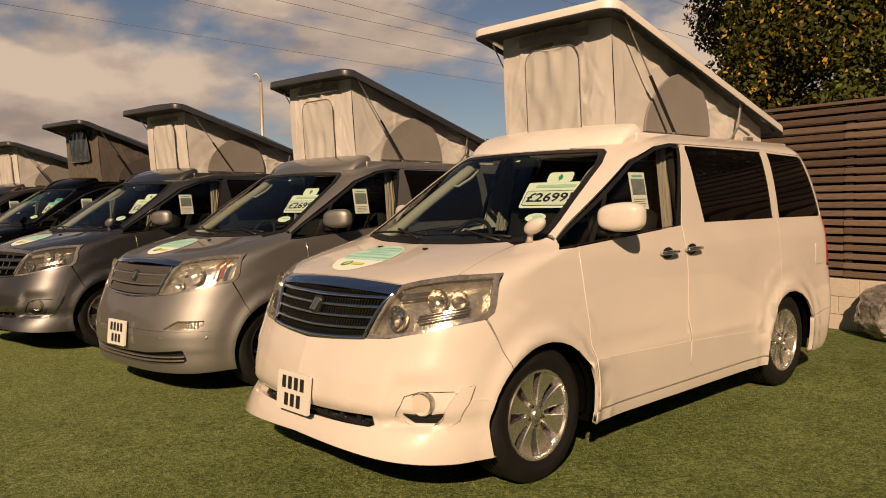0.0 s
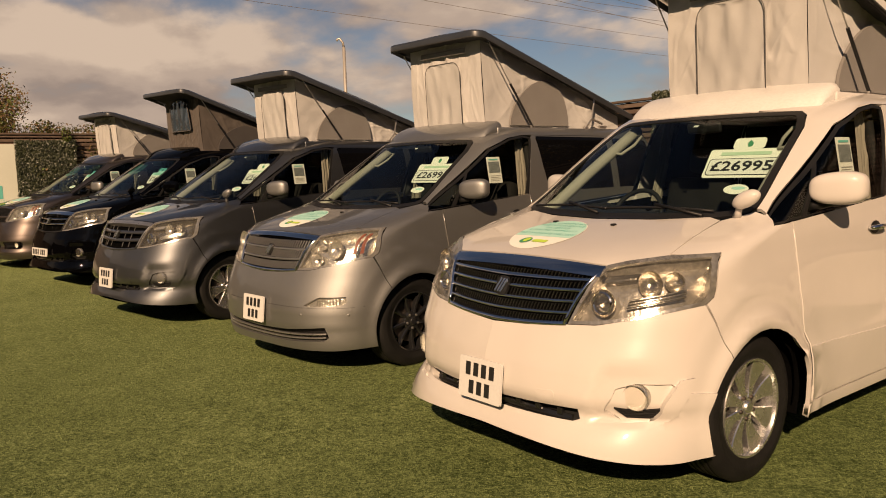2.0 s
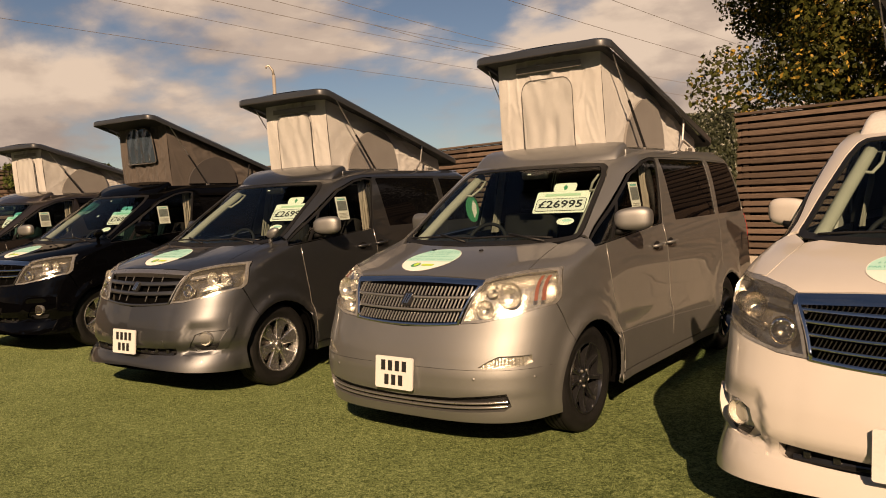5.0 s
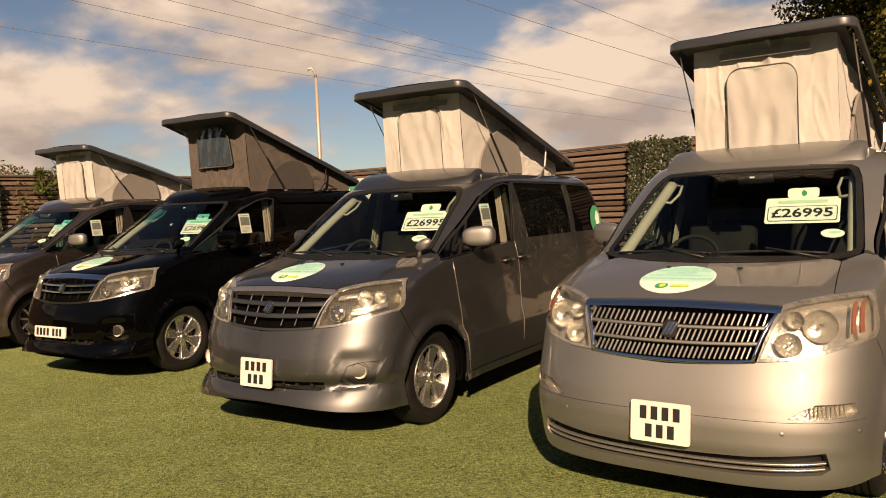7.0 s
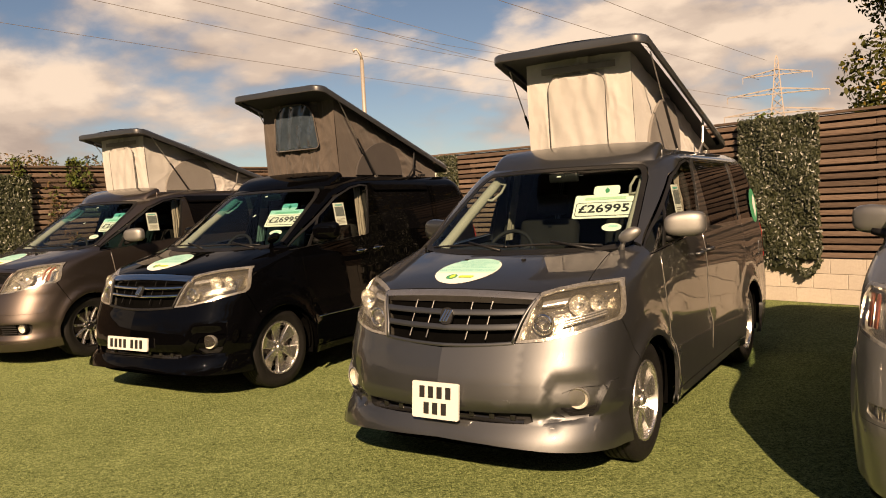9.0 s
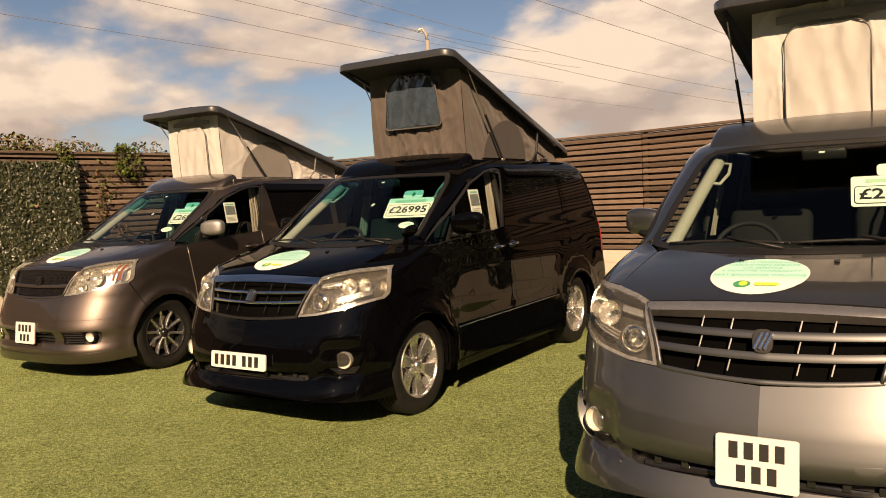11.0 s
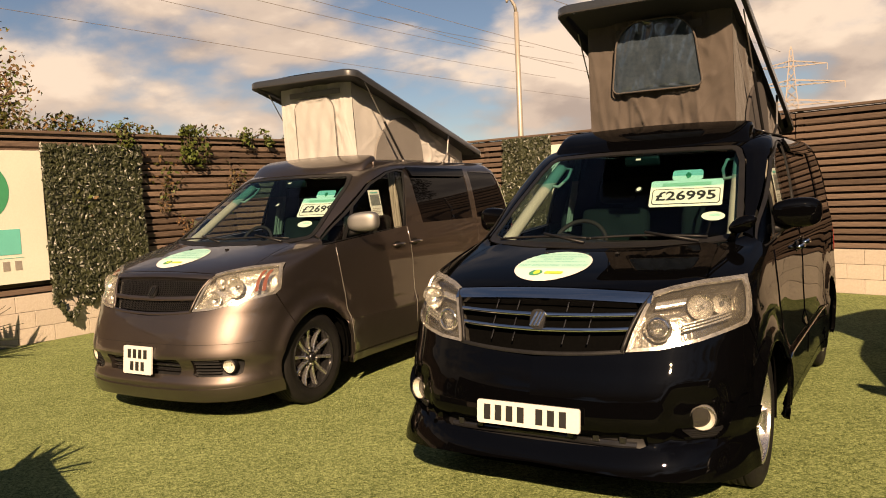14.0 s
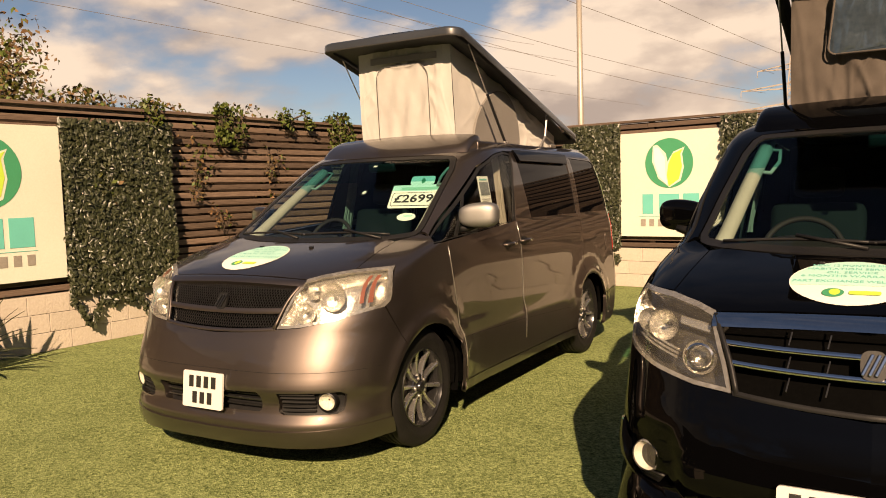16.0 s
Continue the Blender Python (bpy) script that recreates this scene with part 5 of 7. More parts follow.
def front_details(van, cfg, sh):
    """Grille, lamps, openings, plate and stickers on the nose."""
    P = body_parts(cfg["kind"])
    style = cfg["grille"]
    # sheet behind the grille, its near-black standing for the shade deep inside
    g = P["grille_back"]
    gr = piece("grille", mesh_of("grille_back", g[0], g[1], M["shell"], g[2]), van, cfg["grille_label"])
    # edges of the grille at a height: half width from the outline
    halfw = lambda z: 0.415 + (z - 0.834) / (1.078 - 0.834) * 0.10 - 0.012 * math.sin(math.pi * (z - 0.834) / 0.244)
    top_mat = {"white_mesh": M["chrome"], "early": M["chrome"], "bars": M["chrome"], "bars_grey": M["steel"], "mesh": cfg["paint"]}[style]
    frame_mat = {"white_mesh": M["chrome"], "early": M["chrome"], "bars": M["trim"], "bars_grey": cfg["paint"], "mesh": cfg["paint"]}[style]
    bow = lambda z0: (lambda x: z0 + 0.10 * min(x, 0.5) ** 2 * (1.08 - z0) / 0.27)
    # chrome lip along the bonnet edge
    tb = 0.042 if style in ("white_mesh", "bars") else 0.03
    v, f = strip(sh, -0.512, 0.512, lambda x: 1.088 - tb / 2 + 0.004 - 0.055 * x * x, tb, 0.008, 0.05, 48)
    piece("grille_top_bar", smooth_by_angle(mesh_of("grille_top_bar", v, f, top_mat), 50), gr, "chrome bar" if top_mat == M["chrome"] else "")
    v, f = strip(sh, -0.42, 0.42, lambda x: 0.812 + 0.12 * x * x, 0.018, 0.006, 0.05, 40)
    piece("grille_bottom_bar", smooth_by_angle(mesh_of("grille_bottom_bar", v, f, frame_mat), 50), gr)
    for k in (1, -1):
        pts = [nose_point(sh, k * (halfw(z) - 0.006), z, 0.0)[0] for z in np.linspace(0.83, 1.075, 8)]
        piece("grille_side_bar", Geo().tube(pts, 0.010, 6).mesh("grille_side_bar", frame_mat, True), gr)
    if style == "white_mesh":
        zs = [0.865, 0.918, 0.970, 1.018]
        for z0 in zs:
            h = halfw(z0) - 0.01
            v, f = strip(sh, -h, h, bow(z0), 0.013, 0.004, 0.03, 40)
            piece("grille_bar", smooth_by_angle(mesh_of("grille_bar", v, f, M["chrome"]), 50), gr)
        fin = [0.838, 0.891, 0.944, 0.994, 1.038]
        for z0 in fin:
            h = halfw(z0) - 0.02
            n = 44
            g = Geo()
            for i in range(n):
                x = -h + 2 * h * (i + 0.5) / n
                zz = bow(z0)(abs(x))
                p, nn = nose_point(sh, x, zz, -0.016)
                g.box((0, 0, 0), (0.0055, 0.010, 0.038), 0.0, Matrix.Translation(p) @ pose(0, 0, 0, 0, 28, 0))
            tagged(piece("fin_mesh", g.mesh("fin_mesh", M["dark_alloy"]), gr), kind="stuff")
    elif style == "early":
        for z0 in (0.902, 0.978):
            h = halfw(z0) - 0.01
            v, f = strip(sh, -h, h, bow(z0), 0.015, 0.002, 0.03, 40)
            piece("grille_bar", smooth_by_angle(mesh_of("grille_bar", v, f, cfg["paint"]), 50), gr)
        for z0 in (0.857, 0.940, 1.018):
            h = halfw(z0) - 0.02
            n = 32
            for i in range(n):
                x = -h + 2 * h * (i + 0.5) / n
                zz = bow(z0)(abs(x))
                p, nn = nose_point(sh, x, zz, -0.006)
                key = "grille_fin"
                if key not in SLAT_MESH:
                    SLAT_MESH[key] = Geo().box((0, 0, 0), (0.0085, 0.012, 0.062), 0.002).mesh(key, M["steel"])
                piece("grille_fin", SLAT_MESH[key], gr, at=Matrix.Translation(p) @ pose(0, 0, 0, -18, 20, math.degrees(math.atan2(nn.x, -nn.y))))
    elif style in ("bars", "bars_grey"):
        zs = (0.918, 0.985) if style == "bars" else (0.905, 0.985)
        for z0 in zs:
            h = halfw(z0) - 0.008
            v, f = strip(sh, -h, h, bow(z0), 0.017 if style == "bars" else 0.030, 0.003, 0.03, 40)
            piece("grille_bar", smooth_by_angle(mesh_of("grille_bar", v, f, M["chrome"] if style == "bars" else cfg["paint"]), 50), gr)
        for z0 in [z - 0.040 for z in zs] + [zs[-1] + 0.042]:
            for x in (-0.25, -0.13, 0.13, 0.25):
                p, nn = nose_point(sh, x, bow(z0)(abs(x)), -0.014)
                if "grille_tick" not in SLAT_MESH:
                    SLAT_MESH["grille_tick"] = Geo().box((0, 0, 0), (0.0055, 0.006, 0.048), 0.001).mesh("grille_tick", M["steel"])
                    SLAT_MESH["grille_tick_dark"] = Geo().box((0, 0, 0), (0.0055, 0.006, 0.048), 0.001).mesh("grille_tick", M["dark_alloy"])
                piece("grille_tick", SLAT_MESH["grille_tick" if style == "bars_grey" else "grille_tick_dark"], gr, at=Matrix.Translation(p) @ pose(0, 0, 0, -18, 12, 0))
    else:
        v, f = strip(sh, -0.43, 0.43, bow(0.915), 0.03, 0.004, 0.04, 40)
        piece("grille_bar", smooth_by_angle(mesh_of("grille_bar", v, f, cfg["paint"]), 50), gr)
        g = Geo()
        for sgn in (1, -1):
            for i in range(-46, 47):
                pts = []
                for t in np.linspace(0, 1, 9):
                    z = 0.835 + 0.24 * t
                    x = i * 0.018 + sgn * (z - 0.95) * 0.62
                    if abs(x) < halfw(z) - 0.012:
                        pts.append(nose_point(sh, x, min(bow(z)(abs(x)), 1.075), -0.022)[0])
                if len(pts) > 1:
                    g.tube(pts, 0.0022, 4, False)
        tagged(piece("grille_mesh", g.mesh("grille_mesh", M["trim"]), gr, "dark woven metal grille mesh"), kind="stuff")
    # plain round-cornered badge
    p, nn = nose_point(sh, 0, 0.962, 0.008)
    bz = [(x, z) for x, z in ellipse(0, 0, 0.038, 0.048, 24, 3.0)]
    bd = piece("badge", Geo().prism(bz, 0.014, facing(p, nn)).mesh("badge", M["trim"]), gr, "dark shield badge with slanted chrome bars")
    b = Geo()
    for dx in (-0.017, 0.003, 0.021):
        b.box((0, 0, 0), (0.010, 0.012, 0.075), 0.002, facing(p + Vector((dx, 0, 0)), nn) @ pose(0, -0.004, 0, 0, 24, 0))
    piece("badge_emblem", b.mesh("badge_emblem", M["chrome"] if style != "mesh" else M["dark_alloy"]), bd)
    # openings in the bumper: a dark box behind each, with what stands in it
    if cfg["kind"] == "aero":
        g = sh.patch([F(0, 0.37), F(0.54, 0.38), F(0.54, 0.47), F(0, 0.455)], off=-0.05, depth=0.0, sym=True)
        it = piece("lower_intake", mesh_of("lower_intake", g[0], g[1], M["trim"], g[2]), van, "black lower air intake")
        v, f = strip(sh, -0.48, 0.48, lambda x: 0.405, 0.018, -0.02, 0.02, 30)
        piece("intake_bar", mesh_of("intake_bar", v, f, M["dark_alloy"]), it)
        for x in (0.18, 0.30, 0.42, -0.30, -0.42):
            p, nn = nose_point(sh, x, 0.418, -0.022)
            piece("intake_bracket", Geo().box(p, (0.03, 0.02, 0.032), 0.003).mesh("intake_bracket", M["dark_alloy"]), it)
        for k in (1, -1):
            g = sh.patch(bumper_holes("aero")[1][0], off=-0.014, depth=0.0, step=0.03)
            g = g if k > 0 else mirrored(g)
            fp = piece("fog_lamp_pocket", mesh_of("fog_pocket", g[0], g[1], cfg["paint"], g[2]), van)
            p, nn = nose_point(sh, k * 0.748, 0.530, -0.016)
            m = Matrix.Translation(p) @ Vector((1, 0, 0)).rotation_difference((nn + Vector((0, -1.2, 0))).normalized()).to_matrix().to_4x4()
            fl = piece("fog_lamp", smooth_by_angle(Geo().lathe([(0.054, 0.02), (0.059, 0.012), (0.059, -0.02)], 28, m).mesh("fog_lamp", M["reflector"]), 40), fp, "round fog lamp")
            piece("fog_lens", smooth_by_angle(Geo().lathe([(0.0005, 0.024), (0.03, 0.021), (0.054, 0.014)], 28, m).mesh("fog_lens", M["lens"]), 40), fl)
            piece("fog_bowl", smooth_by_angle(Geo().lathe([(0.054, 0.012), (0.034, -0.015), (0.005, -0.022)], 28, m).mesh("fog_bowl", M["fog"]), 60), fl)
            g = sh.patch([F(0.665, 0.470), F(0.70, 0.427), F(0.785, 0.427), F(0.808, 0.440), F(0.822, 0.476), F(0.75, 0.462)], off=-0.006, depth=0.015, step=0.03)
            g = g if k > 0 else mirrored(g)
            piece("bumper_vent", mesh_of("bumper_vent", g[0], g[1], M["trim"], g[2]), fp, "black vent")
            for i in range(3):
                v, f = strip(sh, 0.70 - 0.006 * i, 0.80 + 0.005 * i, lambda x: 0.433 + 0.0105 * i, 0.004, -0.003, 0.006, 8)
                if k < 0:
                    v = [(-a, b_, c) for a, b_, c in v]
                piece("vent_slat", mesh_of("vent_slat", v, f, M["dark_alloy"]), fp)
            g = sh.patch([F(0.884, 0.612), F(0.874, 0.53), F(0.850, 0.452), F(0.805, 0.392), F(0.72, 0.366), F(0.58, 0.372), F(0.585, 0.392), F(0.70, 0.398), F(0.772, 0.414), F(0.812, 0.462), F(0.838, 0.535), F(0.862, 0.606)],
                         off=lambda s, z: 0.011 + 0.011 * np.clip((z - 0.38) / 0.12, 0, 1) * np.clip((0.62 - z) / 0.06, 0, 1), depth=0.04, step=0.025, dense=0.02)
            g = g if k > 0 else mirrored(g)
            piece("bumper_blade", mesh_of("bumper_blade", g[0], g[1], cfg["paint"], g[2]), fp, "raised blade round the fog lamp")
    elif cfg["kind"] == "early":
        g = sh.patch([F(0, 0.262), F(0.75, 0.28), F(0.75, 0.415), F(0, 0.365)], off=-0.05, depth=0.0, sym=True)
        it = piece("lower_intake", mesh_of("lower_intake", g[0], g[1], M["trim"], g[2]), van, "long lower air intake")
        for z0, h in ((0.295, 0.715), (0.325, 0.72)):
            v, f = strip(sh, -h, h, lambda x: z0 + 0.045 * x * x, 0.012, -0.004, 0.02, 40)
            piece("intake_bar", smooth_by_angle(mesh_of("intake_bar", v, f, M["steel"]), 50), it, "bright horizontal bar")
        for k in (1, -1):
            hole = bumper_holes("early")[1][0]
            for nm, off, mt in (("fog_lamp", -0.028, M["reflector"]), ("fog_lens", -0.003, M["lens"])):
                g = sh.patch(hole, off=off, depth=0.0, step=0.03)
                g = g if k > 0 else mirrored(g)
                o = piece(nm, mesh_of(nm, g[0], g[1], mt, g[2]), van if nm == "fog_lamp" else o, "narrow fog lamp" if nm == "fog_lamp" else "")
            for i in range(9):
                p, nn = nose_point(sh, k * (0.665 + 0.017 * i), 0.606, -0.022)
                piece("lamp_rib", Geo().box(p, (0.003, 0.012, 0.05), 0.001).mesh("lamp_rib", M["reflector"]), o)
        for x in (-0.55, 0.55, -0.84, 0.84):
            p, nn = nose_point(sh, x, 0.50, 0.001)
            piece("parking_sensor", smooth_by_angle(Geo().lathe([(0.0005, 0.003), (0.010, 0.0), (0.011, -0.004)], 14, Matrix.Translation(p) @ Vector((1, 0, 0)).rotation_difference(nn).to_matrix().to_4x4()).mesh("parking_sensor", cfg["paint"]), 40), van)
    else:
        g = sh.patch([F(0, 0.355), F(0.39, 0.36), F(0.395, 0.50), F(0, 0.49)], off=-0.05, depth=0.0, sym=True)
        it = piece("lower_intake", mesh_of("lower_intake", g[0], g[1], M["trim"], g[2]), van, "dark lower air intake")
        for z0 in (0.40, 0.425, 0.455):
            v, f = strip(sh, -0.37, 0.37, lambda x: z0, 0.01, -0.02, 0.02, 24)
            piece("intake_bar", mesh_of("intake_bar", v, f, M["dark_alloy"]), it)
        for k in (1, -1):
            g = sh.patch(bumper_holes("late")[1][0], off=-0.04, depth=0.0, step=0.03)
            g = g if k > 0 else mirrored(g)
            fp = piece("fog_lamp_pocket", mesh_of("fog_pocket", g[0], g[1], M["trim"], g[2]), van, "dark slatted fog lamp opening")
            for i in range(5):
                v, f = strip(sh, 0.49, 0.67, lambda x: 0.385 + 0.0205 * i, 0.008, -0.012, 0.02, 12)
                if k < 0:
                    v = [(-a, b_, c) for a, b_, c in v]
                piece("opening_slat", mesh_of("opening_slat", v, f, M["dash"]), fp)
            p, nn = nose_point(sh, k * 0.722, 0.432, -0.012)
            m = Matrix.Translation(p) @ Vector((1, 0, 0)).rotation_difference((nn + Vector((0, -1.2, 0))).normalized()).to_matrix().to_4x4()
            fl = piece("fog_lamp", smooth_by_angle(Geo().lathe([(0.045, 0.02), (0.053, 0.016), (0.055, -0.02)], 28, m).mesh("fog_lamp", M["trim"]), 40), fp, "round fog lamp")
            piece("fog_lens", smooth_by_angle(Geo().lathe([(0.0005, 0.024), (0.03, 0.021), (0.046, 0.014)], 28, m).mesh("fog_lens", M["lens"]), 40), fl)
            piece("fog_bowl", smooth_by_angle(Geo().lathe([(0.046, 0.012), (0.03, -0.015), (0.005, -0.022)], 28, m).mesh("fog_bowl", M["fog"]), 60), fl)
    if cfg["kind"] != "aero":
        zs = 0.555 if cfg["kind"] == "early" else 0.60
        v, f = strip(sh, -0.885, 0.885, lambda x: zs, 0.004, 0.0008, 0.004, 60)
        piece("bumper_seam", mesh_of("bumper_seam", v, f, M["trim"]), van)
    # registration plate with plain bars
    wide = cfg["plate"] == "long"
    pw, ph, pz = (0.52, 0.111, 0.508) if wide else (0.30, 0.20, 0.492)
    p = Vector((0, float(sh.yf(pz)) - (0.050 if cfg["kind"] == "aero" else 0.03), pz + cfg.get("plate_dz", 0)))
    m = pose(*p, -6, 0, 0)
    pl = Geo().prism(rounded_rect(-pw / 2, pw / 2, -ph / 2, ph / 2, 0.012), 0.012, m)
    plate = piece("number_plate", pl.mesh("number_plate", M["plate"]), van, "white number plate")
    bars = [(-0.205 + 0.058 * i + (0.036 if i > 3 else 0), 0, 0.034, 0.072) for i in range(7)] if wide else [(-0.084 + 0.056 * i, 0.044, 0.033, 0.064) for i in range(4)] + [(-0.056 + 0.056 * i, -0.044, 0.033, 0.064) for i in range(3)]
    for x, z, w, h in bars:
        piece("plate_bar", Geo().box((0, 0, 0), (w, 0.003, h), 0.0, m @ pose(x, -0.002, z)).mesh("plate_bar", M["ink"]), plate)
    # oval sticker on the bonnet with its lines of words
    loop = []
    for a in np.linspace(0, 2 * math.pi, 41)[:-1]:
        loop.append((0.205 * math.cos(a), 0.205 * math.sin(a)))

    def on_bonnet(x, y, off):
        """Height of the bonnet at a place, by bisection over the level curves."""
        x -= 0.09
        y += 0.53
        lo, hi = 1.05, 1.255
        for _ in range(26):
            z = (lo + hi) / 2
            c, w = float(sh.c(z)), float(sh.w(z))
            ex = float(sh.n(z))
            yy = float(sh.yf(z)) + c * (1 - (1 - (abs(x) / w) ** ex) ** (1 / ex))
            lo, hi = (z, hi) if yy < y else (lo, z)
        return (x, y, float(sh.settle(z)) + off)
    v2, t2 = fill(loop, [], 0.02)
    st = piece("bonnet_sticker", mesh_of("bonnet_sticker", [on_bonnet(x, y, 0.002) for x, y in v2], t2, M["card_white"], smooth=True), van, "oval white and mint sticker on the bonnet")
    a0 = math.asin(-0.050 / 0.200)
    cut = [(0.200 * math.cos(a), 0.200 * math.sin(a)) for a in np.linspace(a0, math.pi - a0, 36)]
    cut += [(cut[-1][0] + (cut[0][0] - cut[-1][0]) * k / 12, cut[0][1]) for k in range(1, 12)]
    v2, t2 = fill(cut, [], 0.02)
    piece("mint_field", mesh_of("mint_field", [on_bonnet(x, y, 0.0032) for x, y in v2], t2, M["mint"], smooth=True), st)
    for k2, (line, y0, h) in enumerate((("NEW 12 MONTHS MOT", 0.150, 0.024), ("HABITATION SERVICE", 0.112, 0.024), ("OIL SERVICE", 0.074, 0.024), ("6 MONTHS WARRANTY", 0.036, 0.024), ("PART EXCHANGE WELCOME", -0.014, 0.024))):
        tv, tf = text_geo(line, h * 0.9, "CENTER", 0.0)
        wmax = max(abs(p[0]) for p in tv)
        lim = 0.9 * 0.215 * math.sqrt(max(0.05, 1 - (y0 / 0.215) ** 2))
        sx = min(1.0, lim / wmax)
        tagged(piece("sticker_line", mesh_of("sticker_line", [on_bonnet(x * sx, z + y0, 0.0045) for x, _, z in tv], tf, M["teal"]), st), kind="stuff")
    for c0, rx, ry, mt in (((-0.05, -0.115), 0.036, 0.036, M["green"]), ((-0.045, -0.112), 0.018, 0.026, M["lime"]), ((0.05, -0.115), 0.05, 0.016, M["lime"])):
        lp = ellipse(c0[0], c0[1], rx, ry, 20, 2 if rx < 0.04 else 6)
        v2, t2 = fill(lp, [], 0.02)
        piece("sticker_emblem", mesh_of("sticker_emblem", [on_bonnet(x, y, 0.0046 + (0.001 if mt is M["lime"] else 0)) for x, y in v2], t2, mt), st)


def van_details(van, cfg, sh):
    """Handles, mirrors, wipers, washers and trims."""
    for k in (1, -1):
        for y, z in ((2.06, 1.15), (2.345, 1.158)):
            p, n = side_point(sh, y, z, 0.0)
            m = Matrix.Diagonal((k, 1, 1, 1)) @ Matrix.Translation(p)
            hm = M["chrome"] if cfg["chrome"] else cfg["paint"]
            h = Geo().tube([(0.004, -0.085, 0), (0.032, -0.07, 0.002), (0.038, 0, 0.004), (0.032, 0.07, 0.004), (0.004, 0.085, 0.002)], [0.010, 0.013, 0.014, 0.013, 0.010], 8)
            hh = piece("door_handle", mesh_of("door_handle", [m @ Vector(q) for q in h.v], h.f, hm, smooth=True), van, "chrome door handle" if cfg["chrome"] else "")
            cup = [m @ Vector((0.003 + 0.001 * (z2 > 0), 0.06 * y2, 0.035 * z2)) for y2, z2 in ellipse(0, 0, 1, 1, 20)]
            piece("handle_cup", mesh_of("handle_cup", cup, [tuple(range(20))], M["trim"]), hh)
        # door mirror
        mir = bmesh.new()
        bmesh.ops.create_icosphere(mir, subdivisions=4, radius=1)
        for v in mir.verts:
            c = v.co
            q = Vector([math.copysign(abs(a) ** 0.62, a) for a in c])
            q = Vector((q.x * 0.126, q.y * 0.068 * (1.0 if q.y < 0 else 0.45), q.z * 0.082))
            q.z += 0.03 * q.x
            q.z *= 1.0 - 0.9 * max(0, -q.x) * 1.2
            v.co = Vector((k * ((0.975 if k > 0 else 0.935) + q.x), (1.475 if k > 0 else 1.54) + q.y + 0.25 * q.x, 1.355 + q.z))
        me = bpy.data.meshes.new("mirror_housing")
        mir.to_mesh(me)
        mir.free()
        me.materials.append(cfg["mirror"] if k > 0 else cfg["paint"])
        me.polygons.foreach_set("use_smooth", [True] * len(me.polygons))
        mh = piece("door_mirror", me, van, "rounded door mirror")
        piece("mirror_arm", Geo().tube([(k * 0.835, 1.43, 1.265), (k * 0.89, 1.47, 1.275), (k * 0.95, 1.49, 1.29)], [0.03, 0.026, 0.02], 8).mesh("mirror_arm", M["trim"], True), mh)
        piece("mirror_glass", Geo().box((k * (0.99 if k > 0 else 0.95), 1.513 if k > 0 else 1.578, 1.355), (0.17, 0.006, 0.115), 0.002).mesh("mirror_glass", M["chrome"]), mh)
        # washers and their small caps near the screen
        p, n = nose_point(sh, k * 0.20, 1.222, 0.004)
        piece("washer_jet", Geo().box(p, (0.022, 0.028, 0.012), 0.004).mesh("washer_jet", M["trim"]), van)
    # fuel flap on the rear quarter, cover of the towing eye in the bumper
    g = sh.patch([S(4.26, 0.945), S(4.275, 0.93), S(4.385, 0.93), S(4.40, 0.945), S(4.40, 1.085), S(4.385, 1.10), S(4.275, 1.10), S(4.26, 1.085)], off=0.0035, depth=0.006, step=0.05)
    piece("fuel_flap", mesh_of("fuel_flap", g[0], g[1], cfg["paint"], g[2]), van)
    if cfg["kind"] == "aero":
        g = sh.patch([F(0.325, 0.470), F(0.335, 0.462), F(0.415, 0.466), F(0.422, 0.475), F(0.422, 0.520), F(0.412, 0.528), F(0.335, 0.524), F(0.325, 0.515)], off=0.003, depth=0.006, step=0.04)
        piece("towing_eye_cover", mesh_of("towing_eye_cover", g[0], g[1], cfg["paint"], g[2]), van)
    # small kerb mirror on the fender
    if cfg["kerb_mirror"]:
        p, n = nose_point(sh, 0.715, 1.262, 0.0)
        d = Vector((0.03, -0.02, 0.07))
        km = piece("kerb_mirror", Geo().tube([p, p + d * 0.5, p + d], [0.022, 0.016, 0.02], 8).mesh("kerb_mirror", cfg["mirror"], True), van, "small kerb-view mirror on a stalk")
        bm = bmesh.new()
        bmesh.ops.create_uvsphere(bm, u_segments=20, v_segments=12, radius=1)
        for v in bm.verts:
            v.co = p + d + Vector((0.035 + v.co.x * 0.07, v.co.y * 0.04 - 0.01, v.co.z * 0.042 + 0.02 + v.co.x * 0.022))
        me = bpy.data.meshes.new("kerb_mirror_head")
        bm.to_mesh(me)
        bm.free()
        me.materials.append(cfg["mirror"])
        me.polygons.foreach_set("use_smooth", [True] * len(me.polygons))
        piece("mirror_head", me, km)
    # wipers lie along the foot of the screen
    for x0, x1, zb in ((-0.62, -0.02, 1.262), (-0.05, 0.60, 1.262)):
        pts = [nose_point(sh, x, zb + 0.014 + 0.012 * math.sin(3.1 * t), 0.016)[0] for t, x in ((t, x0 + (x1 - x0) * t) for t in np.linspace(0, 1, 9))]
        w = piece("wiper", Geo().tube(pts, 0.007, 6).mesh("wiper", M["trim"], True), van, "black wiper blade")
        piece("wiper_arm", Geo().tube([nose_point(sh, x0 + (x1 - x0) * 0.95, zb - 0.002, 0.012)[0], nose_point(sh, x0 + (x1 - x0) * 0.5, zb + 0.03, 0.032)[0]], 0.008, 6).mesh("wiper_arm", M["trim"], True), w)
    g = sh.patch([F(0, 1.243), F(0.35, 1.249), F(0.60, 1.263), F(0.665, 1.276), F(0.64, 1.284), F(0.35, 1.268), F(0, 1.262)], off=-0.012, depth=0.0, sym=True)
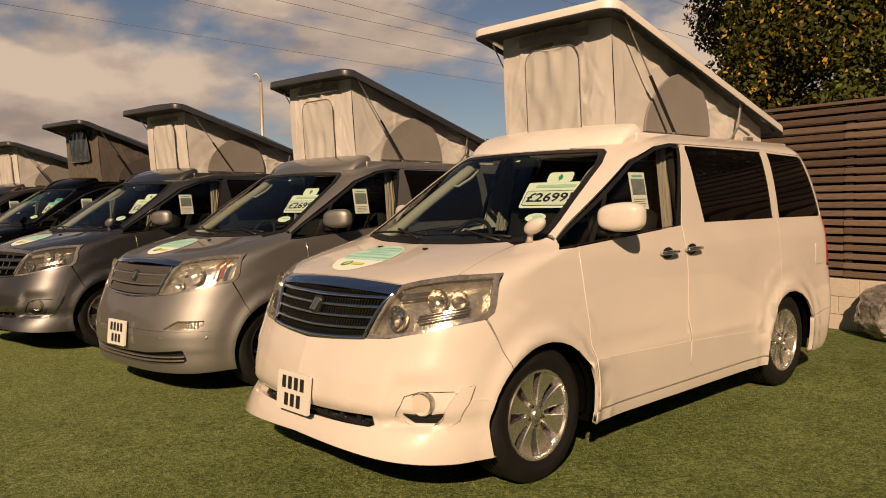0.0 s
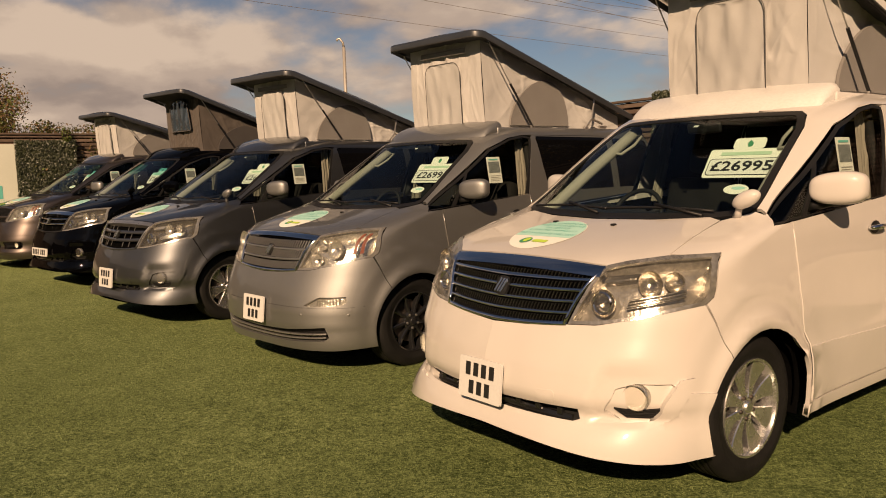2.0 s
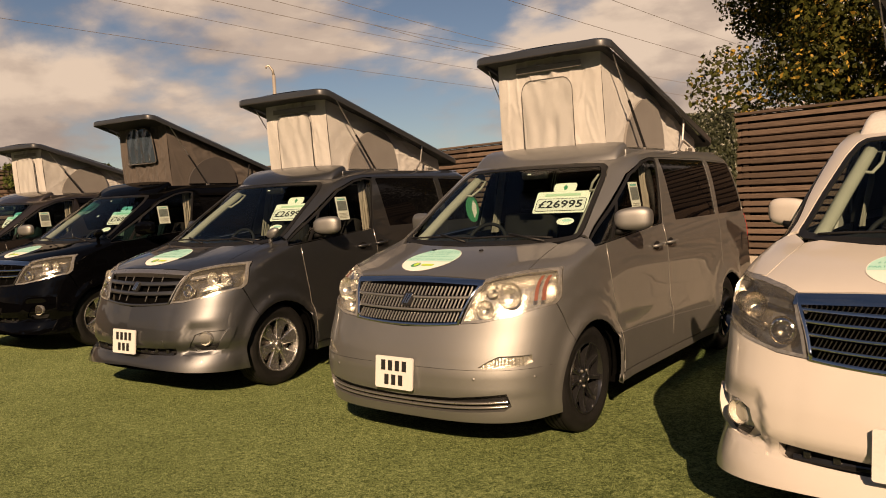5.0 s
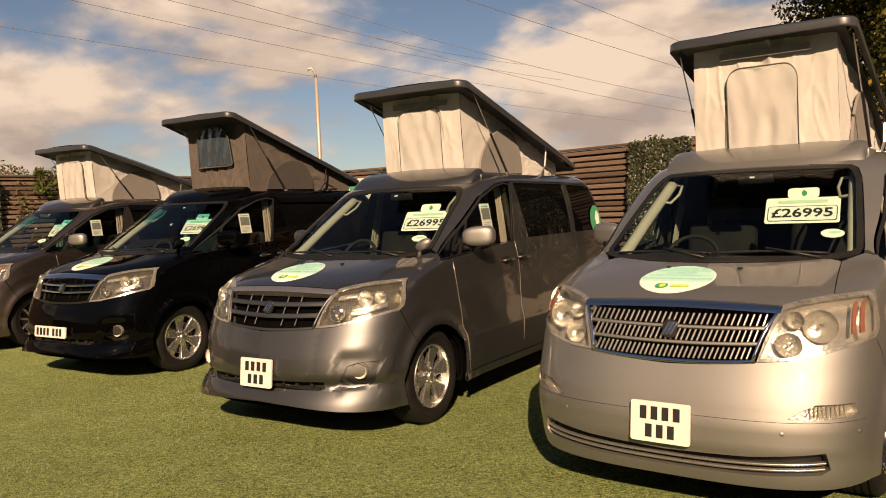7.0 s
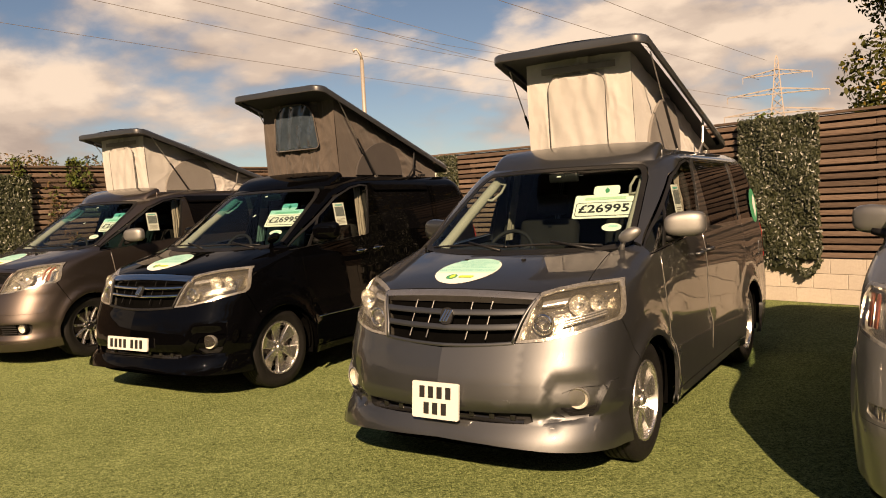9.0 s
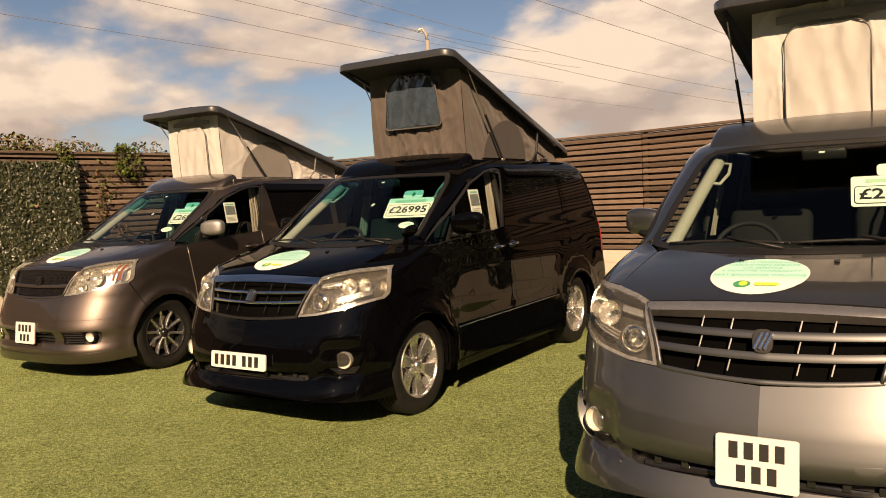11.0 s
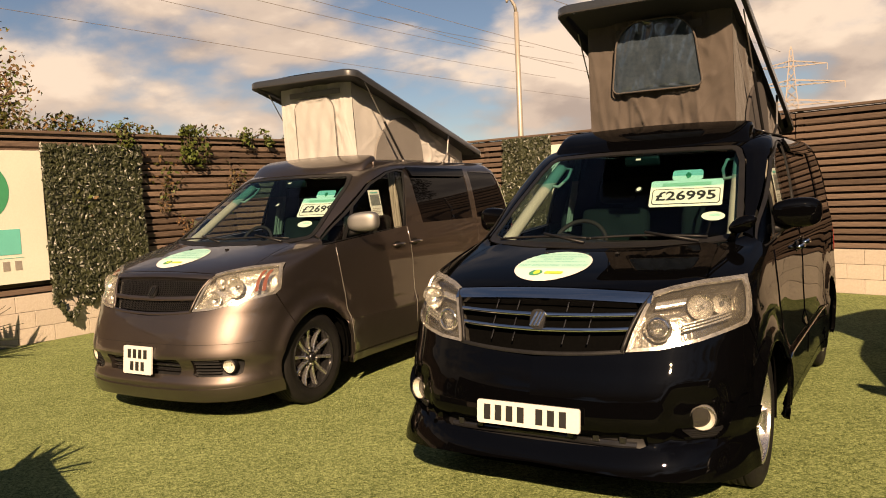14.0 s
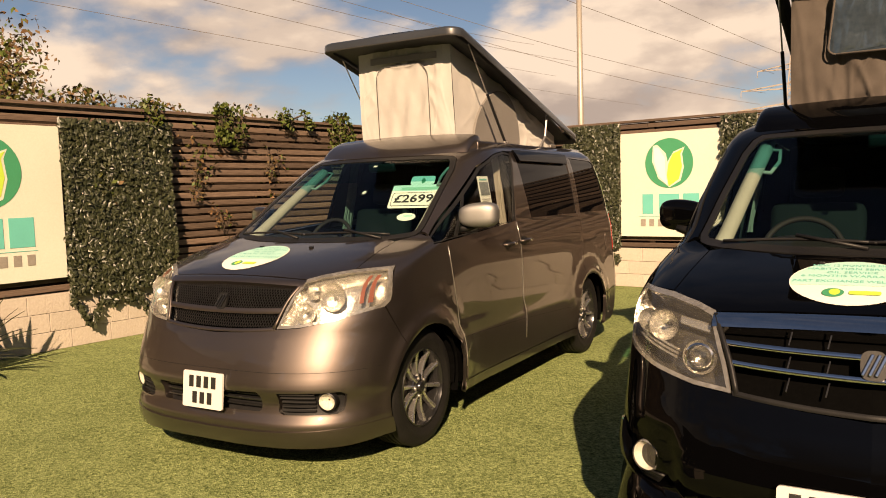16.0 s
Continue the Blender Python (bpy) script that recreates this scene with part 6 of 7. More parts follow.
    piece("scuttle_panel", mesh_of("scuttle_panel", g[0], g[1], M["trim"], g[2]), van, "black scuttle panel")
    # round disc stuck inside the screen
    c, n = nose_point(sh, 0.585, 1.40, -0.014)
    m = facing(c, n)
    v, f = [(0, 0, 0)] + [(x, 0, z) for x, z in ellipse(0, 0, 0.062, 0.042, 28)], [(0, i + 1, (i + 1) % 28 + 1) for i in range(28)]
    dsk = piece("screen_sticker", mesh_of("screen_sticker", [m @ Vector(q) for q in v], f, M["card"]), van, "small oval pale green sticker in the screen")
    v2 = [(0, -0.001, 0)] + [(x, -0.001, z) for x, z in ellipse(0.01, 0.008, 0.035, 0.014, 20)]
    piece("sticker_band", mesh_of("sticker_band", [m @ Vector(q) for q in v2], [(0, i + 1, (i + 1) % 20 + 1) for i in range(20)], M["mint"]), dsk)
    if cfg["visors"]:
        c, n = nose_point(sh, 0.10, 1.575, -0.03)
        v3 = [(0, 0, 0)] + [(x, 0, z) for x, z in ellipse(0, 0, 0.022, 0.032, 20)]
        tag = piece("screen_tag", mesh_of("screen_tag", [facing(c, n) @ Vector(q) for q in v3], [(0, i + 1, (i + 1) % 20 + 1) for i in range(20)], M["dash"]), van, "small round tag in the screen")
        v3 = [(0, -0.001, 0)] + [(x, -0.001, z) for x, z in ellipse(0, 0.004, 0.014, 0.020, 20)]
        piece("tag_mark", mesh_of("tag_mark", [facing(c, n) @ Vector(q) for q in v3], [(0, i + 1, (i + 1) % 20 + 1) for i in range(20)], M["card_white"]), tag)
    if cfg["seed"] == 19:
        p, n = side_point(sh, 4.25, 1.42, 0.003)
        ell = [(x, 0, z) for x, z in ellipse(0, 0, 0.15, 0.16, 28)]
        sd = piece("side_sticker", mesh_of("side_sticker", [facing(p, n) @ Vector(q) for q in [(0, 0, 0)] + ell], [(0, i + 1, (i + 1) % 28 + 1) for i in range(28)], M["green"]), van, "round green sticker on the rear quarter")
        leaf = [(0.02, -0.12), (0.09, -0.05), (0.10, 0.06), (0.04, 0.11), (-0.02, 0.02)]
        piece("sticker_leaf", mesh_of("sticker_leaf", [facing(p, n) @ Vector((x, -0.002, z)) for x, z in leaf], [tuple(range(5))], M["card_white"]), sd)
    c, n = nose_point(sh, 0.02, 1.75, -0.012)
    piece("toll_tag", Geo().box((0, 0, 0), (0.03, 0.004, 0.018), 0.001, facing(c, n)).mesh("toll_tag", M["card_white"]), van)
    # thin tubes added on the door edges, standing in for highlights along the seams
    for k in (1, -1):
        for line in ([(1.190, 1.20), (1.229, 0.90), (1.262, 0.62), (1.265, 0.34)], [(2.268, 1.30), (2.295, 1.0), (2.290, 0.62), (2.288, 0.34)]):
            pts = []
            for (y0, z0), (y1, z1) in zip(line, line[1:]):
                for t in (0, 0.25, 0.5, 0.75):
                    p, n = side_point(sh, y0 + (y1 - y0) * t, z0 + (z1 - z0) * t, 0.009 if z0 < 0.63 else 0.001)
                    pts.append((k * p.x, p.y, p.z))
            piece("door_edge_guard", Geo().tube(pts, 0.0035, 5).mesh("door_edge_guard", cfg["paint"] if cfg["chrome"] else M["steel"], True), van)
    if cfg["canvas"] == "brown":
        for k in (1, -1):
            pts = [side_point(sh, y, 0.575 + 0.004 * y, 0.014)[0] for y in np.linspace(1.32, 3.30, 14)]
            piece("side_trim", Geo().tube([(k * p.x, p.y, p.z) for p in pts], 0.006, 6).mesh("side_trim", M["chrome"], True), van, "chrome strip along the doors")
    if cfg["visors"]:
        g = sh.patch([S(2.49, 1.755), S(3.5, 1.745), S(3.52, 1.82), S(2.44, 1.832)], off=0.025, depth=0.02, step=0.06)
        piece("window_visor", mesh_of("window_visor", g[0], g[1], M["dark_glass"], g[2]), van, "dark smoked window visor")


def build_van(cfg):
    x, y, a = cfg["at"]
    z0 = cfg["z"]
    van = tagged(empty("camper_van", pose(x, y, z0, 0, 0, a)), cfg["label"], "camper van", "row of camper vans")
    P = body_parts(cfg["kind"])
    sh = P["shape"]
    for name in ("front_bumper", "bonnet", "front_lip")[:2 if cfg["kind"] == "early" else 3]:
        g = P[name]
        piece(name, mesh_of(name, g[0], g[1], cfg["paint"], g[2]), van)
    g = P["windscreen"]
    piece("windscreen", mesh_of("windscreen", g[0], g[1], M["screen"], g[2]), van, "clear windscreen")
    if cfg["visors"]:
        g = sh.patch([F(0, 1.635), F(0.3, 1.633), F(0.655, 1.625), F(0.645, 1.70), F(0.612, 1.76), F(0.583, 1.778), F(0.3, 1.785), F(0, 1.787)], off=-0.014, depth=0.0, sym=True)
        piece("shade_band", mesh_of("shade_band", g[0], g[1], M["shade_glass"], g[2]), van, "teal tinted shade band along the top of the windscreen")
    g = P["screen_seal"]
    piece("screen_seal", mesh_of("screen_seal", g[0], g[1], M["trim"], g[2]), van)
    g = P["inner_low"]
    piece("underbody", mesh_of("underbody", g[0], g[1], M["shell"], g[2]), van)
    for k in (1, -1):
        for name, m in (("fender", None), ("front_door", None), ("side_frame", None), ("sliding_door", None), ("quarter_panel", None), ("side_skirt", None), ("door_moulding", None), ("rear_bumper", None),
                        ("door_frame", M["trim"]), ("door_glass", M["side_glass"]), ("rear_glass", M["dark_glass"]), ("quarter_divider", M["trim"]), ("window_divider", M["trim"]), ("tail_lamp", M["red"])):
            g = P[name] if k > 0 else mirrored(P[name])
            piece(name, mesh_of(name, g[0], g[1], m or cfg["paint"], g[2]), van, {"rear_glass": "dark privacy glass", "tail_lamp": "red tail lamp"}.get(name, ""))
        headlamp_inner(van, cfg, sh, k)
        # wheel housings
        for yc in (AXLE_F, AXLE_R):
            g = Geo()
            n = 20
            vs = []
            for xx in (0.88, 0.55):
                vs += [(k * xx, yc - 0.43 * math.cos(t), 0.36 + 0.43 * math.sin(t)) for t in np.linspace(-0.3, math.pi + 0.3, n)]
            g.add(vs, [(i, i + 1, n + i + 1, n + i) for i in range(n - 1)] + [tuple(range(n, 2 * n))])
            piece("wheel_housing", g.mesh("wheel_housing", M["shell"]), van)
    # tail: hatch and floor
    pts = [ring(sh, z, 0.0, 60) for z in (0.25, 0.5, 0.9, 1.3, 1.6, 1.88)]
    sel = [i for i in range(120) if pts[2][i][1] > 4.5]
    g = Geo().add([tuple(p[i]) for p in pts for i in sel], [(j * len(sel) + i, j * len(sel) + i + 1, (j + 1) * len(sel) + i + 1, (j + 1) * len(sel) + i) for j in range(5) for i in range(len(sel) - 1)])
    piece("tailgate", g.mesh("tailgate", cfg["paint"], True), van)
    fl = ring(sh, 0.27, -0.10, 60)
    piece("floor_pan", mesh_of("floor_pan", fl, [tuple(range(len(fl)))], M["shell"]), van)
    rng = random.Random(cfg["seed"])
    for k in (1, -1):
        for yc in (AXLE_F, AXLE_R):
            add_wheel(van, cfg["wheel"], k * 0.775, yc, cfg["turn"] + rng.uniform(0, 30), rng)
    fairing(van, cfg, sh)
    pop_top(van, cfg)
    interior(van, cfg)
    front_details(van, cfg, sh)
    van_details(van, cfg, sh)
    price_card(cfg, sh)
    return van


def price_card(cfg, sh):
    """A pale green card with the price, hung behind the screen, and a sheet in the door window."""
    x, y, a = cfg["at"]
    base = pose(x, y, cfg["z"], 0, 0, a)
    c, n = nose_point(sh, cfg["card_x"], 1.575, -0.05)
    c += Vector((-0.05, 0.16, 0.0))
    m = base @ facing(c, n + Vector((0, -0.3, -0.15))) @ Matrix.Diagonal((1.08, 1, 1.08, 1))
    outline = rounded_rect(-0.20, 0.20, -0.115, 0.075, 0.015)
    card = tagged(empty("price_card", m), "pale green price card hung behind the windscreen", "price card", "price cards")
    piece("board", Geo().prism(outline, 0.003).mesh("board", M["card"]), card)
    piece("hanger", Geo().prism(rounded_rect(-0.085, 0.085, 0.0755, 0.15, 0.02), 0.003).mesh("hanger", M["card"]), card)
    piece("leaf_mark", Geo().prism([(0.0, 0.085), (0.018, 0.095), (0.020, 0.115), (0.002, 0.135), (-0.012, 0.112)], -0.002).mesh("leaf_mark", M["green"]), card)
    piece("name_bar", Geo().box((0, -0.002, 0.043), (0.27, 0.003, 0.022), 0.001).mesh("name_bar", M["name_green"]), card)
    piece("price_frame", Geo().prism(rounded_rect(-0.187, 0.187, -0.100, 0.012, 0.018), -0.0015).mesh("price_frame", M["ink"]), card)
    piece("price_field", Geo().prism(rounded_rect(-0.182, 0.182, -0.095, 0.007, 0.015), -0.0025).mesh("price_field", M["card_white"]), card)
    tv, tf = text_geo("£26995", 0.062)
    wmax = max(abs(p[0]) for p in tv)
    sx = 0.165 / wmax
    piece("price", mesh_of("price", [(px * sx, -0.0042, pz - 0.044) for px, _, pz in tv], tf, M["ink"]), card)
    p, n2 = side_point(sh, 1.88, 1.535, -0.03)
    sheet = tagged(empty("spec_sheet", base @ facing(p, n2)), "white printed sheet with a photo in the door window", "notice", "notices in the door windows")
    piece("paper", Geo().box((0, 0, 0), (0.165, 0.002, 0.225), 0.0).mesh("paper", M["card_white"]), sheet)
    piece("photo", Geo().box((0, -0.003, 0.025), (0.135, 0.002, 0.095), 0.0).mesh("photo", M["photo_dark"]), sheet)
    piece("heading_bar", Geo().box((0, -0.003, 0.09), (0.11, 0.002, 0.012), 0.0).mesh("heading_bar", M["teal"]), sheet)
    for i in range(4):
        piece("text_bar", Geo().box((-0.01 * (i % 2), -0.003, -0.05 - 0.014 * i), (0.125 - 0.02 * (i % 2), 0.002, 0.004), 0.0).mesh("text_bar", M["pole"]), sheet)


VANS = [
    dict(at=(-0.753, 4.015, -47.2), z=0.032, kind="aero", paint=M["white"], mirror=M["white"], fairing=M["roof_white"], roof="white", canvas="beige", lamp="smoke", grille="white_mesh", grille_label="black grille with chrome bars and slanted fins",
         wheel="split", turn=12, plate="square", chrome=True, kerb_mirror=True, visors=False, seed=3, lift=0.0, slim=0.03, inset=0.04, card_x=0.43, label="glossy white camper van with a raised beige canvas roof on turf"),
    dict(at=(-2.60, 6.22, -42.5), z=0.0, kind="early", paint=M["silver"], mirror=M["silver"], fairing=M["silver"], roof="dark", canvas="beige", lamp="clear", grille="early", grille_label="chrome grille of upright fins in three rows",
         wheel="black", turn=5, plate="square", chrome=False, kerb_mirror=False, visors=False, seed=11, lift=0.03, slim=0.025, inset=0.03, card_x=0.395, label="silver camper van with a raised beige canvas roof on turf"),
    dict(at=(-4.775, 8.11, -39.0), z=0.0, kind="aero", paint=M["grey"], mirror=M["silver"], fairing=M["grey"], roof="dark", canvas="beige", lamp="clear", grille="bars_grey", grille_label="grey grille of horizontal bars with chrome ticks",
         wheel="six", turn=22, plate="square", chrome=False, kerb_mirror=True, visors=False, seed=19, lift=0.0, slim=0.075, inset=0.10, card_x=0.44, label="dark grey metallic camper van with a raised beige canvas roof"),
    dict(at=(-7.11, 10.74, -38.2), z=0.0, kind="aero", paint=M["black"], mirror=M["black"], fairing=M["black"], roof="dark", canvas="brown", lamp="clear", grille="bars", grille_label="black grille with three chrome bars",
         wheel="six_b", turn=40, plate="long", chrome=True, kerb_mirror=True, visors=True, seed=23, lift=0.12, slim=0.0, inset=0.20, card_x=0.39, label="glossy black camper van with a raised brown canvas roof"),
    dict(at=(-9.45, 13.03, -37.0), z=0.0, kind="late", paint=M["brown"], mirror=M["silver"], fairing=M["brown"], roof="dark", canvas="beige", lamp="clear", grille="mesh", grille_label="dark mesh grille in a bronze surround",
         wheel="machined", turn=8, plate="square", chrome=False, kerb_mirror=False, visors=True, seed=31, lift=0.0, slim=0.08, inset=0.09, card_x=0.48, label="bronze-brown camper van with a raised beige canvas roof", plate_dz=-0.03),
]
for v_cfg in VANS:
    build_van(v_cfg)



# ---- planting, signs and the distance ----
def leaf_cloud(name, centers, radii, count, size, mats, seed, flat=0.35, squash=(1, 1, 1), weights=None):
    """Many small bent leaves scattered through overlapping clumps, denser at their skins."""
    r = np.random.RandomState(seed)
    centers, radii = np.array(centers, float), np.array(radii, float)
    w = radii ** 2
    idx = r.choice(len(centers), count, p=w / w.sum())
    d = r.normal(size=(count, 3))
    d /= np.linalg.norm(d, axis=1)[:, None]
    rad = radii[idx] * (0.45 + 0.6 * r.rand(count) ** 0.5)
    p = centers[idx] + d * rad[:, None] * np.array(squash)
    n = d + r.normal(size=(count, 3)) * 0.7
    n /= np.linalg.norm(n, axis=1)[:, None]
    a = np.cross(n, r.normal(size=(count, 3)))
    a /= np.linalg.norm(a, axis=1)[:, None] + 1e-9
    b = np.cross(n, a)
    s = size * (0.6 + 0.8 * r.rand(count))[:, None]
    v = np.stack([p - a * s * 0.5, p + b * s * 0.28 + n * s * 0.06, p + a * s * 0.5, p - b * s * 0.28 + n * s * 0.06], 1).reshape(-1, 3)
    f = np.arange(count * 4).reshape(-1, 4)
    me = bpy.data.meshes.new(name)
    me.vertices.add(len(v))
    me.vertices.foreach_set("co", v.ravel())
    me.loops.add(count * 4)
    me.loops.foreach_set("vertex_index", f.ravel())
    me.polygons.add(count)
    me.polygons.foreach_set("loop_start", np.arange(count) * 4)
    for m in mats:
        me.materials.append(m)
    if len(mats) > 1:
        me.polygons.foreach_set("material_index", r.choice(len(mats), count, p=weights))
    me.update(calc_edges=True)
    return me


def limb_paths(base, top, spread, n, seed):
    r = random.Random(seed)
    out = []
    for _ in range(n):
        t = r.uniform(0.3, 0.95)
        a = Vector(base).lerp(Vector(top), t)
        ang = r.uniform(0, 2 * math.pi)
        l = spread * r.uniform(0.5, 1.0) * (1.2 - t * 0.6)
        tip = a + Vector((math.cos(ang) * l, math.sin(ang) * l, l * r.uniform(0.3, 0.9)))
        mid = a.lerp(tip, 0.5) + Vector((0, 0, -0.1 * l))
        out.append([a, mid, tip])
    return out


def build_tree(name, base, height, spread, count, leaf, mats, weights, seed, label, clumps=34, low=0.25, trunk_r=0.22, limbs=16):
    r = random.Random(seed)
    base = Vector(base)
    t = tagged(empty(name, Matrix.Translation(base)), label, "tree")
    top = Vector((r.uniform(-0.4, 0.4), r.uniform(-0.4, 0.4), height * 0.85))
    g = Geo()
    g.tube([Vector((0, 0, -0.2)), top * 0.35 + Vector((0.15, 0, 0)), top * 0.7, top], [trunk_r, trunk_r * 0.75, trunk_r * 0.45, trunk_r * 0.12], 9)
    paths = limb_paths((0, 0, 0), top, spread, limbs, seed)
    for p in paths:
        g.tube(p, [trunk_r * 0.3, trunk_r * 0.18, trunk_r * 0.05], 6, False)
    piece("trunk", g.mesh("trunk", M["bark"], True), t, "dark branching trunk")
    cs, rs = [], []
    for i in range(clumps):
        if i < len(paths):
            c = paths[i][2]
        else:
            z = height * r.uniform(low, 1.0)
            k = math.sin(math.pi * min(1, 0.15 + 0.8 * (z / height - low) / (1 - low))) ** 0.6
            a = r.uniform(0, 2 * math.pi)
            c = Vector((math.cos(a) * spread * k * r.uniform(0.3, 1), math.sin(a) * spread * k * r.uniform(0.3, 1), z))
        cs.append(c[:])
        rs.append(spread * r.uniform(0.14, 0.30))
    piece("crown", leaf_cloud("crown", cs, rs, count, leaf, mats, seed, weights=weights), t)
    return t


# the big evergreen behind the fence, and the lower scrub at its foot
build_tree("evergreen_tree", (9.2, 17.2, 0), 10.5, 4.3, 150000, 0.12, [M["leaf_tree"], M["leaf_autumn"]], [0.88, 0.12], 5, "large dark evergreen tree with some yellowing leaves behind the fence", 110, 0.12, 0.28, 16)
build_tree("evergreen_tree", (14.4, 11.5, 0), 9.5, 4.0, 100000, 0.12, [M["leaf_tree"], M["leaf_autumn"]], [0.86, 0.14], 8, "large dark evergreen tree with orange leaves behind the fence", 90, 0.12, 0.28, 14)
build_tree("bush", (6.9, 10.6, 0), 3.6, 1.9, 16000, 0.09, [M["leaf_tree"], M["leaf_vine"]], [0.6, 0.4], 9, "leafy green bush growing behind the fence", 30, 0.1, 0.1, 12)


def twiggy_bush(base, height, spread, seed, label, leaves=2600, mats=None):
    r = random.Random(seed)
    t = tagged(empty("shrub", Matrix.Translation(base)), label, "shrub", "shrubs behind the fence")
    g = Geo()
    tips = []
    for i in range(26):
        a, l = r.uniform(0, 2 * math.pi), spread * r.uniform(0.3, 1)
        p0 = Vector((r.uniform(-0.3, 0.3), r.uniform(-0.3, 0.3), 0))
        p1 = Vector((math.cos(a) * l * 0.5, math.sin(a) * l * 0.5, height * r.uniform(0.45, 0.65)))
        p2 = Vector((math.cos(a) * l, math.sin(a) * l, height * r.uniform(0.7, 1.0)))
        g.tube([p0, p1, p2], [0.03, 0.016, 0.004], 5, False)
        tips.append(p2)
        for _ in range(7):
            q = p1.lerp(p2, r.uniform(0, 0.95))
            e = q + Vector((r.uniform(-0.5, 0.5), r.uniform(-0.5, 0.5), r.uniform(0.05, 0.5))) * spread * 0.45
            g.tube([q, q.lerp(e, 0.5) + Vector((0, 0, 0.04)), e], [0.008, 0.006, 0.003], 4, False)
            tips.append(e)
    tagged(piece("brushwood", g.mesh("brushwood", M["bark"], True), t, "thin bare twigs"), kind="stuff")
    piece("leaves", leaf_cloud("leaves", [p[:] for p in tips], [0.28] * len(tips), leaves, 0.07, mats or [M["leaf_red"], M["leaf_vine"]], seed, weights=[0.75, 0.25]), t)
    return t


def along(a, b, d, out=0.0, z=0.0):
    """A place d metres along a fence line, out metres outside it."""
    a, b = Vector((*a, 0)), Vector((*b, 0))
    u = (b - a).normalized()
    return a + u * d + Vector((-u.y, u.x, 0)) * out + Vector((0, 0, z))


twiggy_bush(along(LEFT_END, CORNER, 7.6, 2.2), 4.1, 1.5, 41, "tall reddish shrub with thin bare branches behind the fence", 7000)
for i, d in enumerate((5.2, 6.6, 8.3, 9.5, 10.6)):
    c = along(LEFT_END, CORNER, d, 1.3)
    r_ = random.Random(50 + i)
    h = tagged(empty("shrub", Matrix.Translation(c)), "dense reddish-green hedge shrub behind the fence", "shrub", "shrubs behind the fence")
    top = (3.2, 3.1, 2.95, 2.80, 2.68)[i]
    cs = [(r_.uniform(-0.8, 0.8), r_.uniform(-0.6, 0.6), top - 0.35 - r_.uniform(0, 1.3)) for _ in range(22)]
    piece("leaves", leaf_cloud("leaves", cs, [0.50] * 22, 17000, 0.065, [M["leaf_red"], M["leaf_tree"], M["leaf_vine"]], 60 + i, weights=[0.45, 0.4, 0.15]), h)
    g = Geo()
    for _ in range(6):
        x, y = r_.uniform(-0.9, 0.9), r_.uniform(-0.5, 0.5)
        g.tube([(x * 0.4, y * 0.4, 0), (x * 0.8, y, top * 0.7), (x + r_.uniform(-0.3, 0.3), y, top + r_.uniform(-0.3, 0.1))], [0.03, 0.015, 0.004], 5, False)
    tagged(piece("brushwood", g.mesh("brushwood", M["bark"], True), h, "thin bare twigs"), kind="stuff")


def ivy_panel(a, b, d0, d1, z0, z1, seed, count, label, droop=0.12):
    """A screen of artificial ivy leaves fixed on the fence's inner face."""
    count = int(count * 1.5)
    r = np.random.RandomState(seed)
    o = along(a, b, d0)
    ang = math.degrees(math.atan2(b[1] - a[1], b[0] - a[0]))
    t = tagged(empty("ivy_screen", pose(o.x, o.y, 0, 0, 0, ang)), label, "ivy screen", "ivy screens on the fence")
    w = d1 - d0
    x = r.rand(count) * (w + 0.06) - 0.03
    z = z0 + (z1 - z0) * r.rand(count)
    low = z0 - droop * np.abs(np.sin(x * 9) * np.sin(x * 4 + 1)) - 0.1 * r.rand(count)
    z = np.where(r.rand(count) < 0.05, low, z)
    p = np.stack([x, -0.03 - 0.085 * r.rand(count) ** 0.6 - 0.03 * np.sin(x * 7 + z * 5), z], 1)
    n = np.stack([r.normal(size=count) * 0.55, -np.ones(count), r.normal(size=count) * 0.5 + 0.35], 1)
    n /= np.linalg.norm(n, axis=1)[:, None]
    down = np.stack([r.normal(size=count) * 0.8, np.zeros(count), -np.ones(count)], 1)
    aa = down - n * (down * n).sum(1)[:, None]
    aa /= np.linalg.norm(aa, axis=1)[:, None]
    bb = np.cross(n, aa)
    s = (0.044 + 0.028 * r.rand(count))[:, None]
    v = np.stack([p - aa * s * 0.5, p + bb * s * 0.36 - aa * s * 0.05 - n * s * 0.1, p + aa * s * 0.62, p - bb * s * 0.36 - aa * s * 0.05 - n * s * 0.1, p + n * s * 0.05], 1).reshape(-1, 3)
    k = np.arange(count)[:, None] * 5
    f = np.concatenate([k + [0, 1, 4], k + [1, 2, 4], k + [2, 3, 4], k + [3, 0, 4]])
    me = mesh_of("ivy_leaves", v, f, M["leaf_dark"])
    tagged(piece("ivy_leaves", me, t), kind="stuff")
    piece("backing", Geo().box((w / 2, -0.015, (z0 + z1) / 2), (w - 0.04, 0.02, z1 - z0 - 0.04), 0.0).mesh("backing", M["trim"]), t)


